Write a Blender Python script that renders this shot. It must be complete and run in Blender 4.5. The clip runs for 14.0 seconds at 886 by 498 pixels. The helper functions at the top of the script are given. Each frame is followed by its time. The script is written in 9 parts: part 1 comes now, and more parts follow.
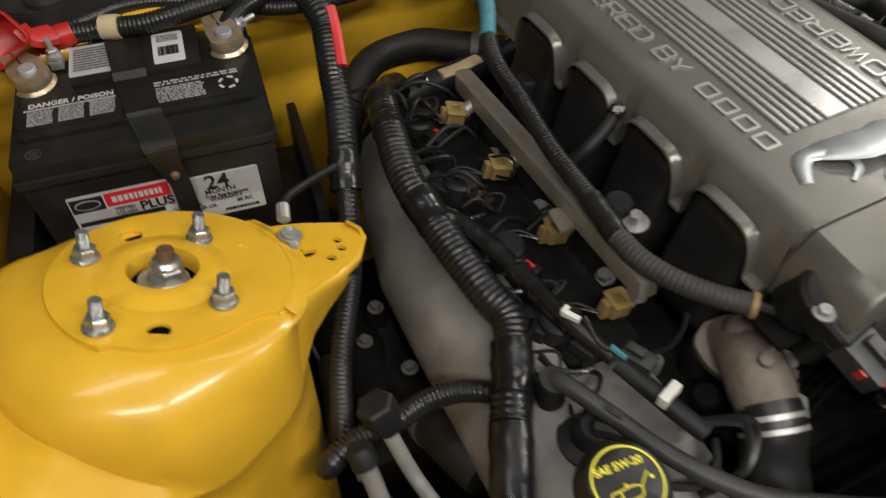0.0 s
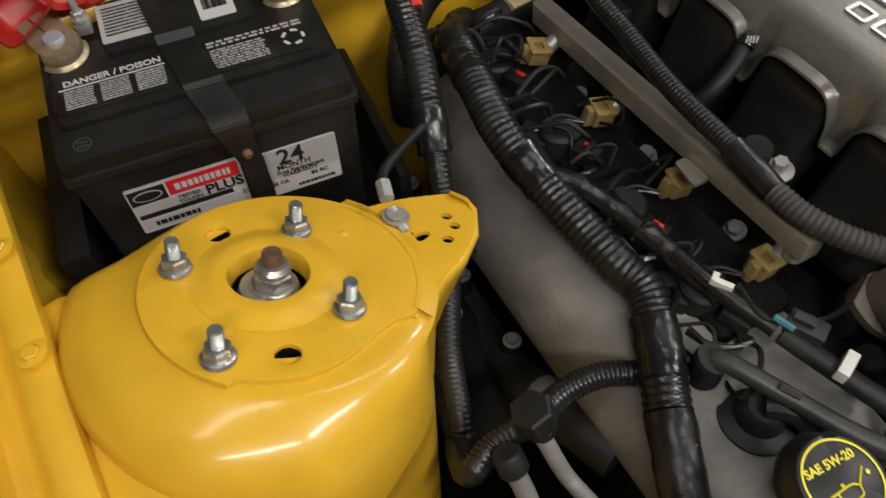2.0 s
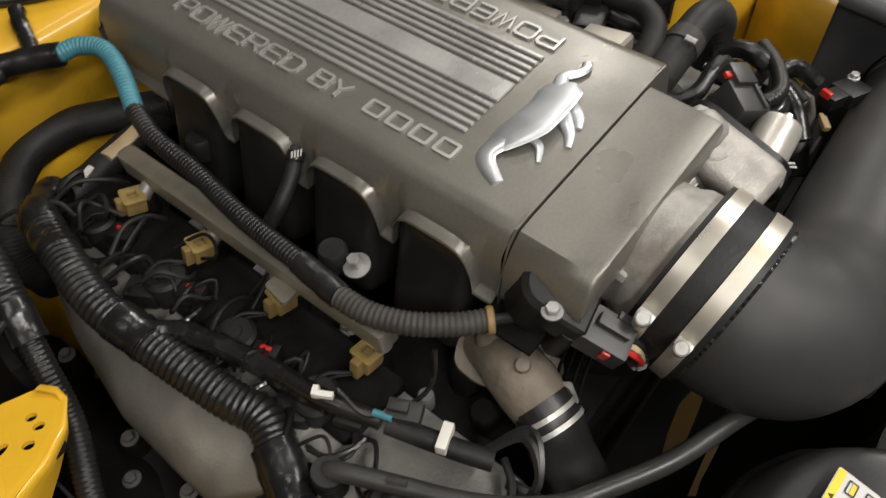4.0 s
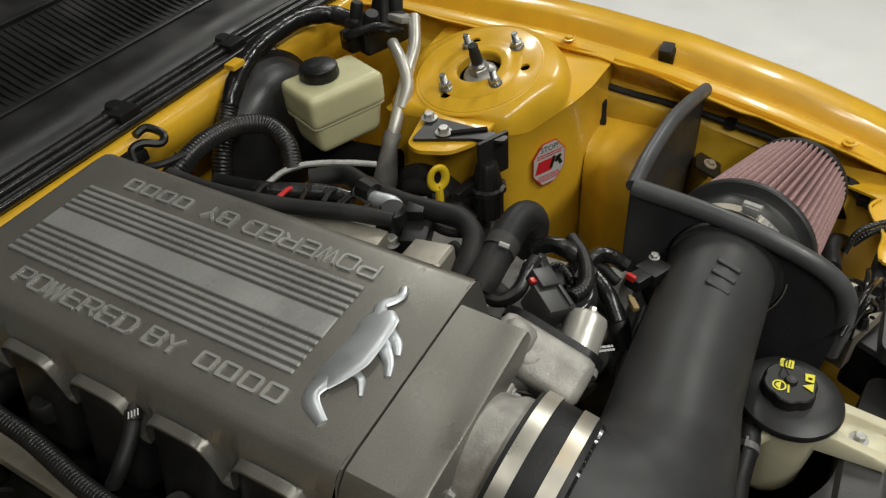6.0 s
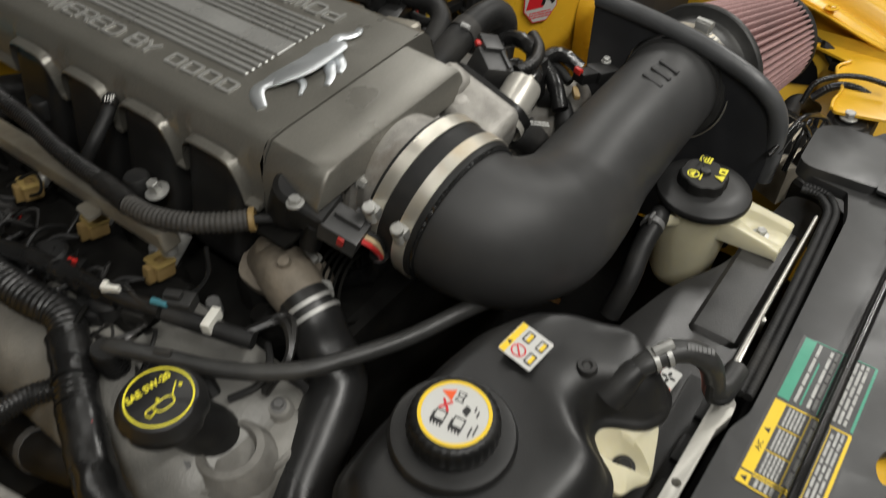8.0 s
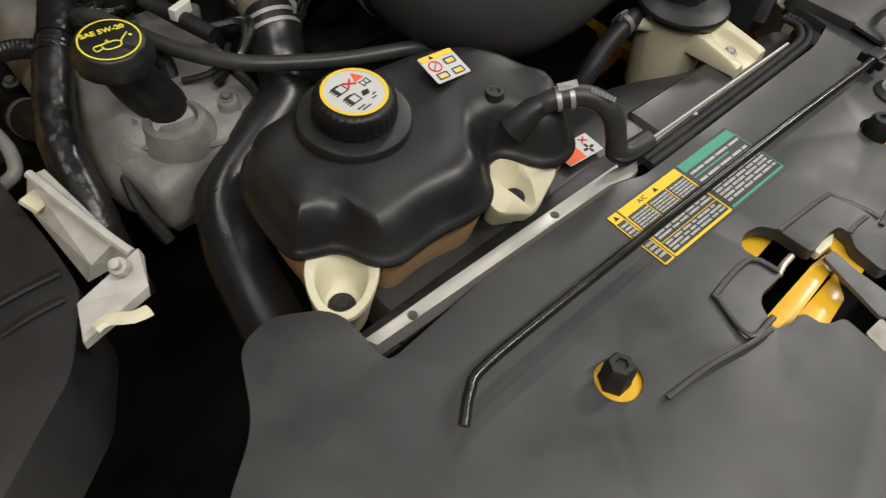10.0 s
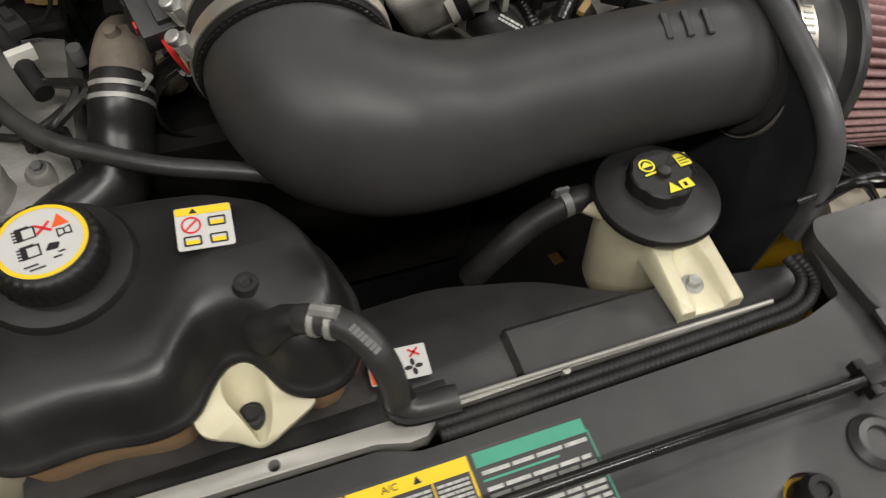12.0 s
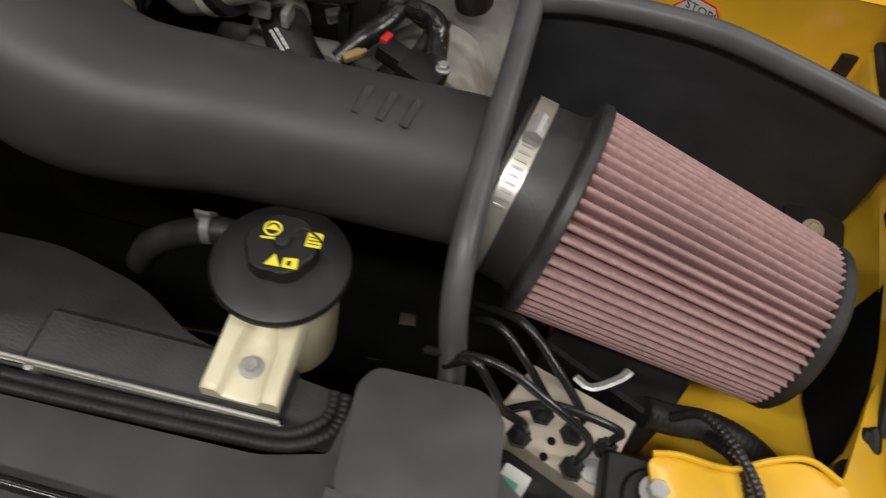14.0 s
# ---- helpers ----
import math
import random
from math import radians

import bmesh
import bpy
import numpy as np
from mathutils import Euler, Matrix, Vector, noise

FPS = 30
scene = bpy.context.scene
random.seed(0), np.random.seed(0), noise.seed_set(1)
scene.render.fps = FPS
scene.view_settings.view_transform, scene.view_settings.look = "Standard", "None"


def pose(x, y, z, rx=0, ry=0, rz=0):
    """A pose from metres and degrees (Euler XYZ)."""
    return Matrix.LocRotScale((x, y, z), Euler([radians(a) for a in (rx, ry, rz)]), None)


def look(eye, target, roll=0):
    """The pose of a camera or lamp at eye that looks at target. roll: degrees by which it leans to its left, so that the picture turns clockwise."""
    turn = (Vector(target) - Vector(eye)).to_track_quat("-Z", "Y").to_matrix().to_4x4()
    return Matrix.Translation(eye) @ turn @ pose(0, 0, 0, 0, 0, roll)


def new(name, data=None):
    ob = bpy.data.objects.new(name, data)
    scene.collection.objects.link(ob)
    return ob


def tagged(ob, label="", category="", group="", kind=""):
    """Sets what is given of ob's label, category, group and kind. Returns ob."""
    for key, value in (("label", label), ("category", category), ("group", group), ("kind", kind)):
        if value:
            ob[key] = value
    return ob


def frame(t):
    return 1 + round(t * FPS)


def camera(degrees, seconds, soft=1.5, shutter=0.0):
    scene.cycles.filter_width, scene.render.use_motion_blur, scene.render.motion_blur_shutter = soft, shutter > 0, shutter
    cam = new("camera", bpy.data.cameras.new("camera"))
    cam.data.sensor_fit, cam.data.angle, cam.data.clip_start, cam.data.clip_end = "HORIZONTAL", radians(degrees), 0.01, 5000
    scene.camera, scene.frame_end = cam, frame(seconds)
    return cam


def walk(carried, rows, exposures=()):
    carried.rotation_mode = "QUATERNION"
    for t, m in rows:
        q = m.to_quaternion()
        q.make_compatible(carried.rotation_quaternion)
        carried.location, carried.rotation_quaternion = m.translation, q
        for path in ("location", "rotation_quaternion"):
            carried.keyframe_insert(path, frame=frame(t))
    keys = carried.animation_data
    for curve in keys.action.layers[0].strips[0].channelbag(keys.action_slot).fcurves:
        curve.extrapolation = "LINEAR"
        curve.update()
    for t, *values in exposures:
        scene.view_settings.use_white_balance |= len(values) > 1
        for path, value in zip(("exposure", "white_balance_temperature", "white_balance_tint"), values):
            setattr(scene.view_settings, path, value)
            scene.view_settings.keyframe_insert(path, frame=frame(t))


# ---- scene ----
cam = camera(61.7, 14.0, soft=1.2, shutter=0.3)
PATH = [
    (0, (-0.5187, -0.3778, 1.32), (0.0635, 0.8216, -0.171), -0.1),
    (0.5, (-0.5763, -0.2245, 1.315), (0.0071, 0.8794, -0.247), -1.7),
    (1, (-0.6007, -0.1914, 1.327), (-0.0456, 0.8737, -0.272), -2.2),
    (1.5, (-0.5965, -0.2018, 1.32), (-0.0538, 0.8473, -0.294), -2.4),
    (2, (-0.5838, -0.242, 1.291), (-0.0189, 0.7591, -0.346), -1.7),
    (2.5, (-0.5476, -0.2781, 1.28), (0.0766, 0.676, -0.364), -1.7),
    (3, (-0.4859, -0.3082, 1.29), (0.2242, 0.5916, -0.348), -2.6),
    (3.5, (-0.4303, -0.3278, 1.312), (0.3919, 0.5196, -0.302), -3.0),
    (4, (-0.3944, -0.3428, 1.332), (0.527, 0.4784, -0.241), -3.9),
    (4.2, (-0.3818, -0.3479, 1.342), (0.5772, 0.4673, -0.212), -4.2),
    (6.3, (-0.3198, -0.4122, 1.406), (0.9739, 0.3855, 0.106), -4.7),
    (6.5, (-0.3154, -0.4186, 1.394), (0.9857, 0.3705, 0.096), -4.4),
    (7, (-0.3092, -0.4532, 1.373), (0.9888, 0.3231, 0.064), -3.1),
    (7.5, (-0.3471, -0.5123, 1.336), (0.9003, 0.2842, -0.009), -1.5),
    (8, (-0.4361, -0.5933, 1.306), (0.695, 0.2649, -0.103), -0.6),
    (8.5, (-0.5074, -0.6677, 1.276), (0.5154, 0.2155, -0.199), 1.3),
    (8.7, (-0.5227, -0.6955, 1.264), (0.4588, 0.2101, -0.225), 1.5),
    (10.8, (-0.32, -0.8045, 1.232), (0.5094, 0.0695, -0.364), 6.5),
    (11, (-0.2694, -0.7876, 1.231), (0.5359, 0.1105, -0.364), 6.6),
    (11.5, (-0.1878, -0.7341, 1.232), (0.5028, 0.2336, -0.376), 6.7),
    (12, (-0.0834, -0.7457, 1.224), (0.385, 0.3386, -0.389), 5.1),
    (12.5, (0.0237, -0.7615, 1.246), (0.2402, 0.3836, -0.379), 4.7),
    (13, (0.0713, -0.7684, 1.257), (0.0824, 0.3916, -0.372), 4.1),
    (13.5, (0.2318, -0.7445, 1.274), (0.1608, 0.3932, -0.369), 6.5),
    (14, (0.3651, -0.7213, 1.235), (0.2591, 0.4302, -0.397), 9.3),
]
walk(cam, [(t, look(eye, target, roll)) for t, eye, target, roll in PATH], exposures=((0, 0.12, 6500, 10), (2, 0.06, 6500, 10), (3, 0.22, 6500, 10), (4, 0.25, 6560, 11), (6.5, -0.32, 6400, 5), (7.5, -0.22, 6400, 5), (8.5, 0.05, 6500, 10), (11, -0.05, 6500, 10), (12, 0.05, 6500, 10), (14, -0.08, 6500, 10)))

# ---- light ----
world = bpy.data.worlds.new("world")
world.use_nodes = True
world.node_tree.nodes["Background"].inputs[0].default_value = (1.0, 0.97, 0.92, 1)
world.node_tree.nodes["Background"].inputs[1].default_value = 0.06
scene.world = world


# Unseen lamps, added where they give the wanted brightness and sheen.
def unseen_lamp(x, y, power, sx=1.25, sy=0.16):
    data = bpy.data.lights.new("unseen_lamp", "AREA")
    data.shape, data.size, data.size_y, data.energy, data.color = "RECTANGLE", sx, sy, power, (1.0, 0.96, 0.915)
    lamp = new("unseen_lamp", data)
    lamp.matrix_world = pose(x, y, 2.74)
    return lamp


for lx, ly, lp in ((-1.2, -1.5, 30), (0.4, -1.5, 36), (2.6, -0.8, 40), (-1.0, -0.1, 6), (0.8, 0.3, 6), (2.8, 1.1, 40)):
    unseen_lamp(lx, ly, lp)
scene.view_settings.exposure = 0.0


# ---- materials ----
def material(name, base, rough=0.5, metal=0.0, vary=0.12, grain=60.0, bump=0.1, bump_scale=300.0, coat=0.0, spots=0.0, spot_colour=(0.2, 0.17, 0.13), spot_scale=14.0, sss=0.0, rough_vary=0.12, spec=0.5):
    m = bpy.data.materials.new(name)
    m.use_nodes = True
    nt = m.node_tree
    b = nt.nodes["Principled BSDF"]
    tc = nt.nodes.new("ShaderNodeTexCoord")
    n1 = nt.nodes.new("ShaderNodeTexNoise")
    n1.inputs["Scale"].default_value, n1.inputs["Detail"].default_value = grain, 6
    nt.links.new(tc.outputs["Object"], n1.inputs["Vector"])
    n2 = nt.nodes.new("ShaderNodeTexNoise")
    n2.inputs["Scale"].default_value, n2.inputs["Detail"].default_value = spot_scale, 8
    nt.links.new(tc.outputs["Object"], n2.inputs["Vector"])
    ramp = nt.nodes.new("ShaderNodeMapRange")
    ramp.inputs["From Min"].default_value, ramp.inputs["From Max"].default_value = 0.3, 0.7
    ramp.inputs["To Min"].default_value, ramp.inputs["To Max"].default_value = 1 - vary, 1 + vary
    nt.links.new(n1.outputs["Fac"], ramp.inputs["Value"])
    mul = nt.nodes.new("ShaderNodeVectorMath")
    mul.operation = "SCALE"
    mul.inputs[0].default_value = base
    nt.links.new(ramp.outputs["Result"], mul.inputs["Scale"])
    colour = mul.outputs["Vector"]
    sp = nt.nodes.new("ShaderNodeMapRange")
    sp.inputs["From Min"].default_value, sp.inputs["From Max"].default_value = 0.52, 0.72
    sp.inputs["To Max"].default_value = spots
    nt.links.new(n2.outputs["Fac"], sp.inputs["Value"])
    if spots > 0:
        mix = nt.nodes.new("ShaderNodeMix")
        mix.data_type = "RGBA"
        mix.inputs["B"].default_value = (*spot_colour, 1)
        nt.links.new(sp.outputs["Result"], mix.inputs["Factor"])
        nt.links.new(colour, mix.inputs["A"])
        colour = mix.outputs["Result"]
    nt.links.new(colour, b.inputs["Base Color"])
    rr = nt.nodes.new("ShaderNodeMapRange")
    rr.inputs["From Min"].default_value, rr.inputs["From Max"].default_value = 0.3, 0.7
    rr.inputs["To Min"].default_value, rr.inputs["To Max"].default_value = max(0.03, rough - rough_vary), min(1, rough + rough_vary)
    nt.links.new(n2.outputs["Fac"], rr.inputs["Value"])
    nt.links.new(rr.outputs["Result"], b.inputs["Roughness"])
    b.inputs["Metallic"].default_value = metal
    b.inputs["Specular IOR Level"].default_value = spec
    b.inputs["Coat Weight"].default_value = coat
    b.inputs["Coat Roughness"].default_value = 0.11
    if sss:
        b.inputs["Subsurface Weight"].default_value = sss
        b.inputs["Subsurface Radius"].default_value = (0.02, 0.018, 0.01)
        b.inputs["Subsurface Scale"].default_value = 0.5
    if bump > 0:
        n3 = nt.nodes.new("ShaderNodeTexNoise")
        n3.inputs["Scale"].default_value, n3.inputs["Detail"].default_value = bump_scale, 3
        nt.links.new(tc.outputs["Object"], n3.inputs["Vector"])
        bp = nt.nodes.new("ShaderNodeBump")
        bp.inputs["Strength"].default_value, bp.inputs["Distance"].default_value = bump, 0.002
        nt.links.new(n3.outputs["Fac"], bp.inputs["Height"])
        nt.links.new(bp.outputs["Normal"], b.inputs["Normal"])
    return m


yellow = material("yellow_paint", (0.735, 0.427, 0.027), 0.33, 0, 0.06, 24, 0.05, 260, coat=0.4, spots=0.26, spot_colour=(0.46, 0.24, 0.02), spot_scale=9, spec=0.4)
yellow_dull = material("yellow_overspray", (0.66, 0.395, 0.022), 0.42, 0, 0.10, 22, 0.06, 300, coat=0.15, spots=0.35, spot_colour=(0.22, 0.14, 0.03), spot_scale=7)
black_plastic = material("black_plastic", (0.009, 0.009, 0.009), 0.42, 0, 0.2, 40, 0.10, 500, spots=0.3, spot_colour=(0.045, 0.042, 0.036), spec=0.35)
black_satin = material("black_satin_plastic", (0.012, 0.012, 0.012), 0.41, 0, 0.15, 30, 0.06, 700, spots=0.25, spot_colour=(0.05, 0.047, 0.042))
battery_black = material("battery_case_plastic", (0.012, 0.011, 0.010), 0.45, 0, 0.2, 50, 0.12, 420, spots=0.35, spot_colour=(0.05, 0.045, 0.037), spec=0.35)
grey_plastic = material("grey_textured_plastic", (0.033, 0.033, 0.033), 0.43, 0, 0.14, 45, 0.08, 1600, spots=0.3, spot_colour=(0.065, 0.062, 0.057), spec=0.65)
black_dusty = material("dusty_black_plastic", (0.017, 0.016, 0.0155), 0.5, 0, 0.2, 40, 0.2, 600, spots=0.35, spot_colour=(0.05, 0.047, 0.042), spec=0.4)
tube_black = material("matte_tube_plastic", (0.038, 0.038, 0.038), 0.50, 0, 0.10, 25, 0.06, 1800, spots=0.2, spot_colour=(0.07, 0.068, 0.064), spot_scale=6, spec=0.4)
rubber = material("black_rubber", (0.013, 0.013, 0.013), 0.55, 0, 0.25, 50, 0.15, 300, spots=0.4, spot_colour=(0.06, 0.056, 0.05), spec=0.35)
rubber_gloss = material("glossy_black_rubber", (0.014, 0.014, 0.014), 0.22, 0, 0.2, 40, 0.12, 120, spots=0.3, spot_colour=(0.04, 0.036, 0.03))
conduit = material("black_loom_plastic", (0.013, 0.013, 0.013), 0.34, 0, 0.2, 60, 0.1, 200, spots=0.4, spot_colour=(0.05, 0.046, 0.04))
conduit_old = material("dusty_loom_plastic", (0.045, 0.043, 0.04), 0.55, 0, 0.25, 60, 0.1, 200, spots=0.5, spot_colour=(0.08, 0.075, 0.065), spec=0.3)
tape = material("shiny_tape", (0.010, 0.010, 0.010), 0.27, 0, 0.2, 60, 0.35, 90, spots=0.3, spot_colour=(0.03, 0.028, 0.025))
teal_loom = material("teal_loom_plastic", (0.06, 0.22, 0.27), 0.45, 0, 0.15, 60, 0.1, 200)
red_plastic = material("red_plastic", (0.50, 0.025, 0.02), 0.35, 0, 0.12, 40, 0.1, 200, spots=0.3, spot_colour=(0.2, 0.03, 0.02))
red_tape = material("red_loom_stripe", (0.62, 0.03, 0.03), 0.4, 0, 0.1, 40, 0.05)
cover_paint = material("silver_grey_cover_paint", (0.186, 0.179, 0.157), 0.36, 0.5, 0.07, 400, 0.12, 900, spots=0.12, spot_colour=(0.17, 0.16, 0.13))
letter_silver = material("pale_silver_letters", (0.50, 0.50, 0.48), 0.34, 0.6, 0.06, 200, 0.05, 500)
zinc = material("zinc_plating", (0.44, 0.45, 0.44), 0.30, 0.8, 0.25, 50, 0.12, 500, spots=0.5, spot_colour=(0.34, 0.32, 0.25), spot_scale=60)
lime_plastic = material("lime_plastic", (0.20, 0.60, 0.14), 0.4, 0, 0.1, 60, 0.05)
hose_rubber = material("soft_black_hose", (0.015, 0.015, 0.015), 0.33, 0, 0.15, 40, 0.06, 250, spots=0.35, spot_colour=(0.035, 0.033, 0.03), spot_scale=12)
clamp_metal = material("tarnished_clamp", (0.46, 0.38, 0.25), 0.36, 0.7, 0.25, 40, 0.15, 200, spots=0.7, spot_colour=(0.30, 0.19, 0.10), spot_scale=45)
lead = material("grey_lead", (0.42, 0.44, 0.46), 0.40, 0.5, 0.15, 60, 0.1, 300)
chrome = material("chrome", (0.66, 0.69, 0.71), 0.40, 0.8, 0.05, 30, 0.05, 40)
steel = material("zinc_steel", (0.43, 0.43, 0.41), 0.44, 0.55, 0.2, 70, 0.15, 300, spots=0.4, spot_colour=(0.27, 0.25, 0.21), spot_scale=60)
bright_steel = material("bright_band_steel", (0.66, 0.63, 0.55), 0.36, 0.75, 0.08, 40, 0.04, 300, spots=0.55, spot_colour=(0.50, 0.36, 0.17), spot_scale=18)
rust = material("rusty_steel", (0.16, 0.085, 0.05), 0.7, 0.4, 0.3, 90, 0.3, 300)
dirty_alu = material("dirty_cast_aluminium", (0.21, 0.203, 0.185), 0.62, 0.15, 0.30, 22, 0.5, 120, spots=1.0, spot_colour=(0.045, 0.040, 0.033), spot_scale=9)
cast_alu = material("cast_aluminium", (0.38, 0.365, 0.335), 0.55, 0.4, 0.2, 60, 0.25, 500, spots=0.8, spot_colour=(0.17, 0.135, 0.10), spot_scale=22)
brown_cast = material("grimy_brown_casting", (0.185, 0.158, 0.122), 0.66, 0.1, 0.25, 40, 0.45, 160, spots=0.6, spot_colour=(0.09, 0.07, 0.05), spot_scale=22)
stained_block = material("stained_machined_alloy", (0.52, 0.47, 0.38), 0.5, 0.35, 0.12, 50, 0.1, 300, spots=0.5, spot_colour=(0.28, 0.20, 0.11), spot_scale=24)
valve_grey = material("grey_valve_cover_paint", (0.165, 0.161, 0.148), 0.52, 0.08, 0.30, 14, 0.35, 300, spots=0.7, spot_colour=(0.33, 0.318, 0.285), spot_scale=11)
rail_metal = material("bronze_grey_rail_steel", (0.36, 0.335, 0.28), 0.40, 0.55, 0.12, 50, 0.1, 300, spots=0.35, spot_colour=(0.2, 0.16, 0.1))
seal_rubber = material("grey_bulb_rubber", (0.070, 0.072, 0.075), 0.46, 0, 0.15, 30, 0.12, 200, spots=0.3, spot_colour=(0.09, 0.09, 0.09), spot_scale=20)
pale_can = material("pale_spun_aluminium", (0.62, 0.60, 0.54), 0.42, 0.6, 0.06, 40, 0.1, 200, spots=0.2, spot_colour=(0.4, 0.36, 0.28))
pale_strip = material("bare_pale_steel", (0.46, 0.45, 0.41), 0.38, 0.55, 0.08, 40, 0.05, 200, spots=0.3, spot_colour=(0.30, 0.28, 0.23), spot_scale=12)
brass = material("tarnished_brass", (0.52, 0.45, 0.34), 0.34, 0.55, 0.25, 60, 0.3, 200, spots=0.9, spot_colour=(0.34, 0.17, 0.05), spot_scale=34)
gold_clip = material("yellow_brass_clip", (0.36, 0.26, 0.09), 0.45, 0.2, 0.25, 60, 0.2, 200, spots=0.6, spot_colour=(0.12, 0.08, 0.04), spot_scale=60)
shroud_grey = material("dusty_shroud_plastic", (0.024, 0.0235, 0.023), 0.40, 0, 0.2, 30, 0.12, 500, spots=0.5, spot_colour=(0.065, 0.062, 0.056), spot_scale=10, spec=0.62)
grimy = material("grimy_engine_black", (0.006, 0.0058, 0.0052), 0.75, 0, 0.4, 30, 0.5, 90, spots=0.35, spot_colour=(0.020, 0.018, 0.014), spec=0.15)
tan_plastic = material("tan_connector_plastic", (0.25, 0.17, 0.065), 0.5, 0, 0.2, 60, 0.2, 200, spots=0.5, spot_colour=(0.10, 0.06, 0.03), spot_scale=60)
cream = material("cream_plastic", (0.66, 0.62, 0.44), 0.42, 0, 0.05, 30, 0.08, 200, sss=0.25, spots=0.25, spot_colour=(0.48, 0.40, 0.24), spot_scale=16)
res_plastic = material("translucent_yellowed_plastic", (0.60, 0.575, 0.34), 0.38, 0, 0.06, 20, 0.05, 200, sss=0.3, spots=0.25, spot_colour=(0.40, 0.36, 0.2), spot_scale=12)
amber_plastic = material("coolant_stained_plastic", (0.42, 0.26, 0.13), 0.45, 0, 0.1, 25, 0.06, 200, sss=0.2, spots=0.3, spot_colour=(0.25, 0.13, 0.06))
white_plastic = material("white_plastic", (0.76, 0.75, 0.68), 0.5, 0, 0.06, 40, 0.1)
label_white = material("white_label", (0.54, 0.54, 0.515), 0.45, 0, 0.05, 30, 0.02)
label_silver = material("silver_label", (0.45, 0.45, 0.44), 0.38, 0.1, 0.06, 50, 0.02)
label_black = material("black_label_ink", (0.014, 0.014, 0.014), 0.45, 0, 0.1, 50, 0.0)
label_red = material("red_label_ink", (0.62, 0.02, 0.03), 0.42, 0, 0.05, 50, 0.0)
label_yellow = material("yellow_label_ink", (0.80, 0.55, 0.02), 0.45, 0, 0.05, 50, 0.0)
label_green = material("green_label_ink", (0.06, 0.30, 0.20), 0.45, 0, 0.08, 50, 0.0)
ink_yellow = material("yellow_print", (0.78, 0.70, 0.04), 0.5, 0, 0.05, 50, 0.0)
label_orange = material("orange_red_label_ink", (0.75, 0.10, 0.02), 0.45, 0, 0.05, 50, 0.0)
faded_print = material("faded_white_print", (0.42, 0.42, 0.40), 0.5, 0, 0.25, 200, 0.0)
dull_steel = material("dull_grey_steel", (0.13, 0.13, 0.128), 0.55, 0.15, 0.2, 60, 0.1, 200, spots=0.4, spot_colour=(0.08, 0.075, 0.07))
dusty_rubber = material("dusty_grey_rubber", (0.032, 0.032, 0.031), 0.45, 0, 0.2, 50, 0.1, 300, spots=0.5, spot_colour=(0.07, 0.067, 0.06))
shield_coat = material("grey_black_shield_coating", (0.026, 0.027, 0.030), 0.48, 0, 0.12, 30, 0.1, 500, spots=0.2, spot_colour=(0.045, 0.045, 0.047))
bracket_white = material("dusty_pale_zinc", (0.50, 0.49, 0.45), 0.55, 0.1, 0.12, 50, 0.1, 200, spots=0.4, spot_colour=(0.28, 0.26, 0.22), spot_scale=30)
tan_tape = material("tan_tape", (0.55, 0.44, 0.26), 0.6, 0, 0.1, 60, 0.1)
filter_pink = material("pink_pleated_gauze", (0.33, 0.20, 0.193), 0.75, 0, 0.18, 250, 0.3, 900, spots=0.6, spot_colour=(0.24, 0.155, 0.15), spot_scale=14)
floor_paint = material("pale_garage_floor", (0.88, 0.885, 0.87), 0.35, 0, 0.05, 4, 0.05, 60, spots=0.15, spot_colour=(0.5, 0.48, 0.42), spot_scale=2)
# Dark on purpose: the unseen walls and ceiling should bounce little light.
wall_paint = material("dim_wall_paint", (0.16, 0.155, 0.14), 0.7, 0, 0.05, 6, 0.05, 80)
# Near-black that holds the shade of holes and depths in its colour.
shade_black = material("painted_shade_black", (0.005, 0.005, 0.005), 0.8, 0, 0.3, 20, 0.2, 60, spec=0.1)


# ---- mesh helpers ----
def part(name, bm, mat, parent=None, label="", sharp=35, m=None):
    if m is not None:
        bm.transform(m)
    bmesh.ops.recalc_face_normals(bm, faces=bm.faces)
    me = bpy.data.meshes.new(name)
    bm.to_mesh(me)
    bm.free()
    me.polygons.foreach_set("use_smooth", [True] * len(me.polygons))
    me.set_sharp_from_angle(angle=radians(sharp))
    me.materials.append(mat)
    ob = new(name, me)
    if parent is not None:
        ob.parent = parent
    if name in ("writing", "bar_code", "pictogram"):
        tagged(ob, label, kind="stuff")
    elif label:
        tagged(ob, label)
    return ob


def thing(name, label, category, group="", kind="", at=(0, 0, 0)):
    ob = new(name)
    ob.empty_display_size = 0.02
    return tagged(ob, label, category, group, kind)


def box(sx, sy, sz, bevel=0.002, seg=2, taper=1.0):
    bm = bmesh.new()
    bmesh.ops.create_cube(bm, size=1)
    for v in bm.verts:
        k = taper if v.co.z < 0 else 1.0
        v.co = Vector((v.co.x * sx * k, v.co.y * sy * k, v.co.z * sz))
    if bevel > 0:
        bmesh.ops.bevel(bm, geom=bm.edges[:], offset=bevel, segments=seg, profile=0.7, affect="EDGES", clamp_overlap=True)
    return bm


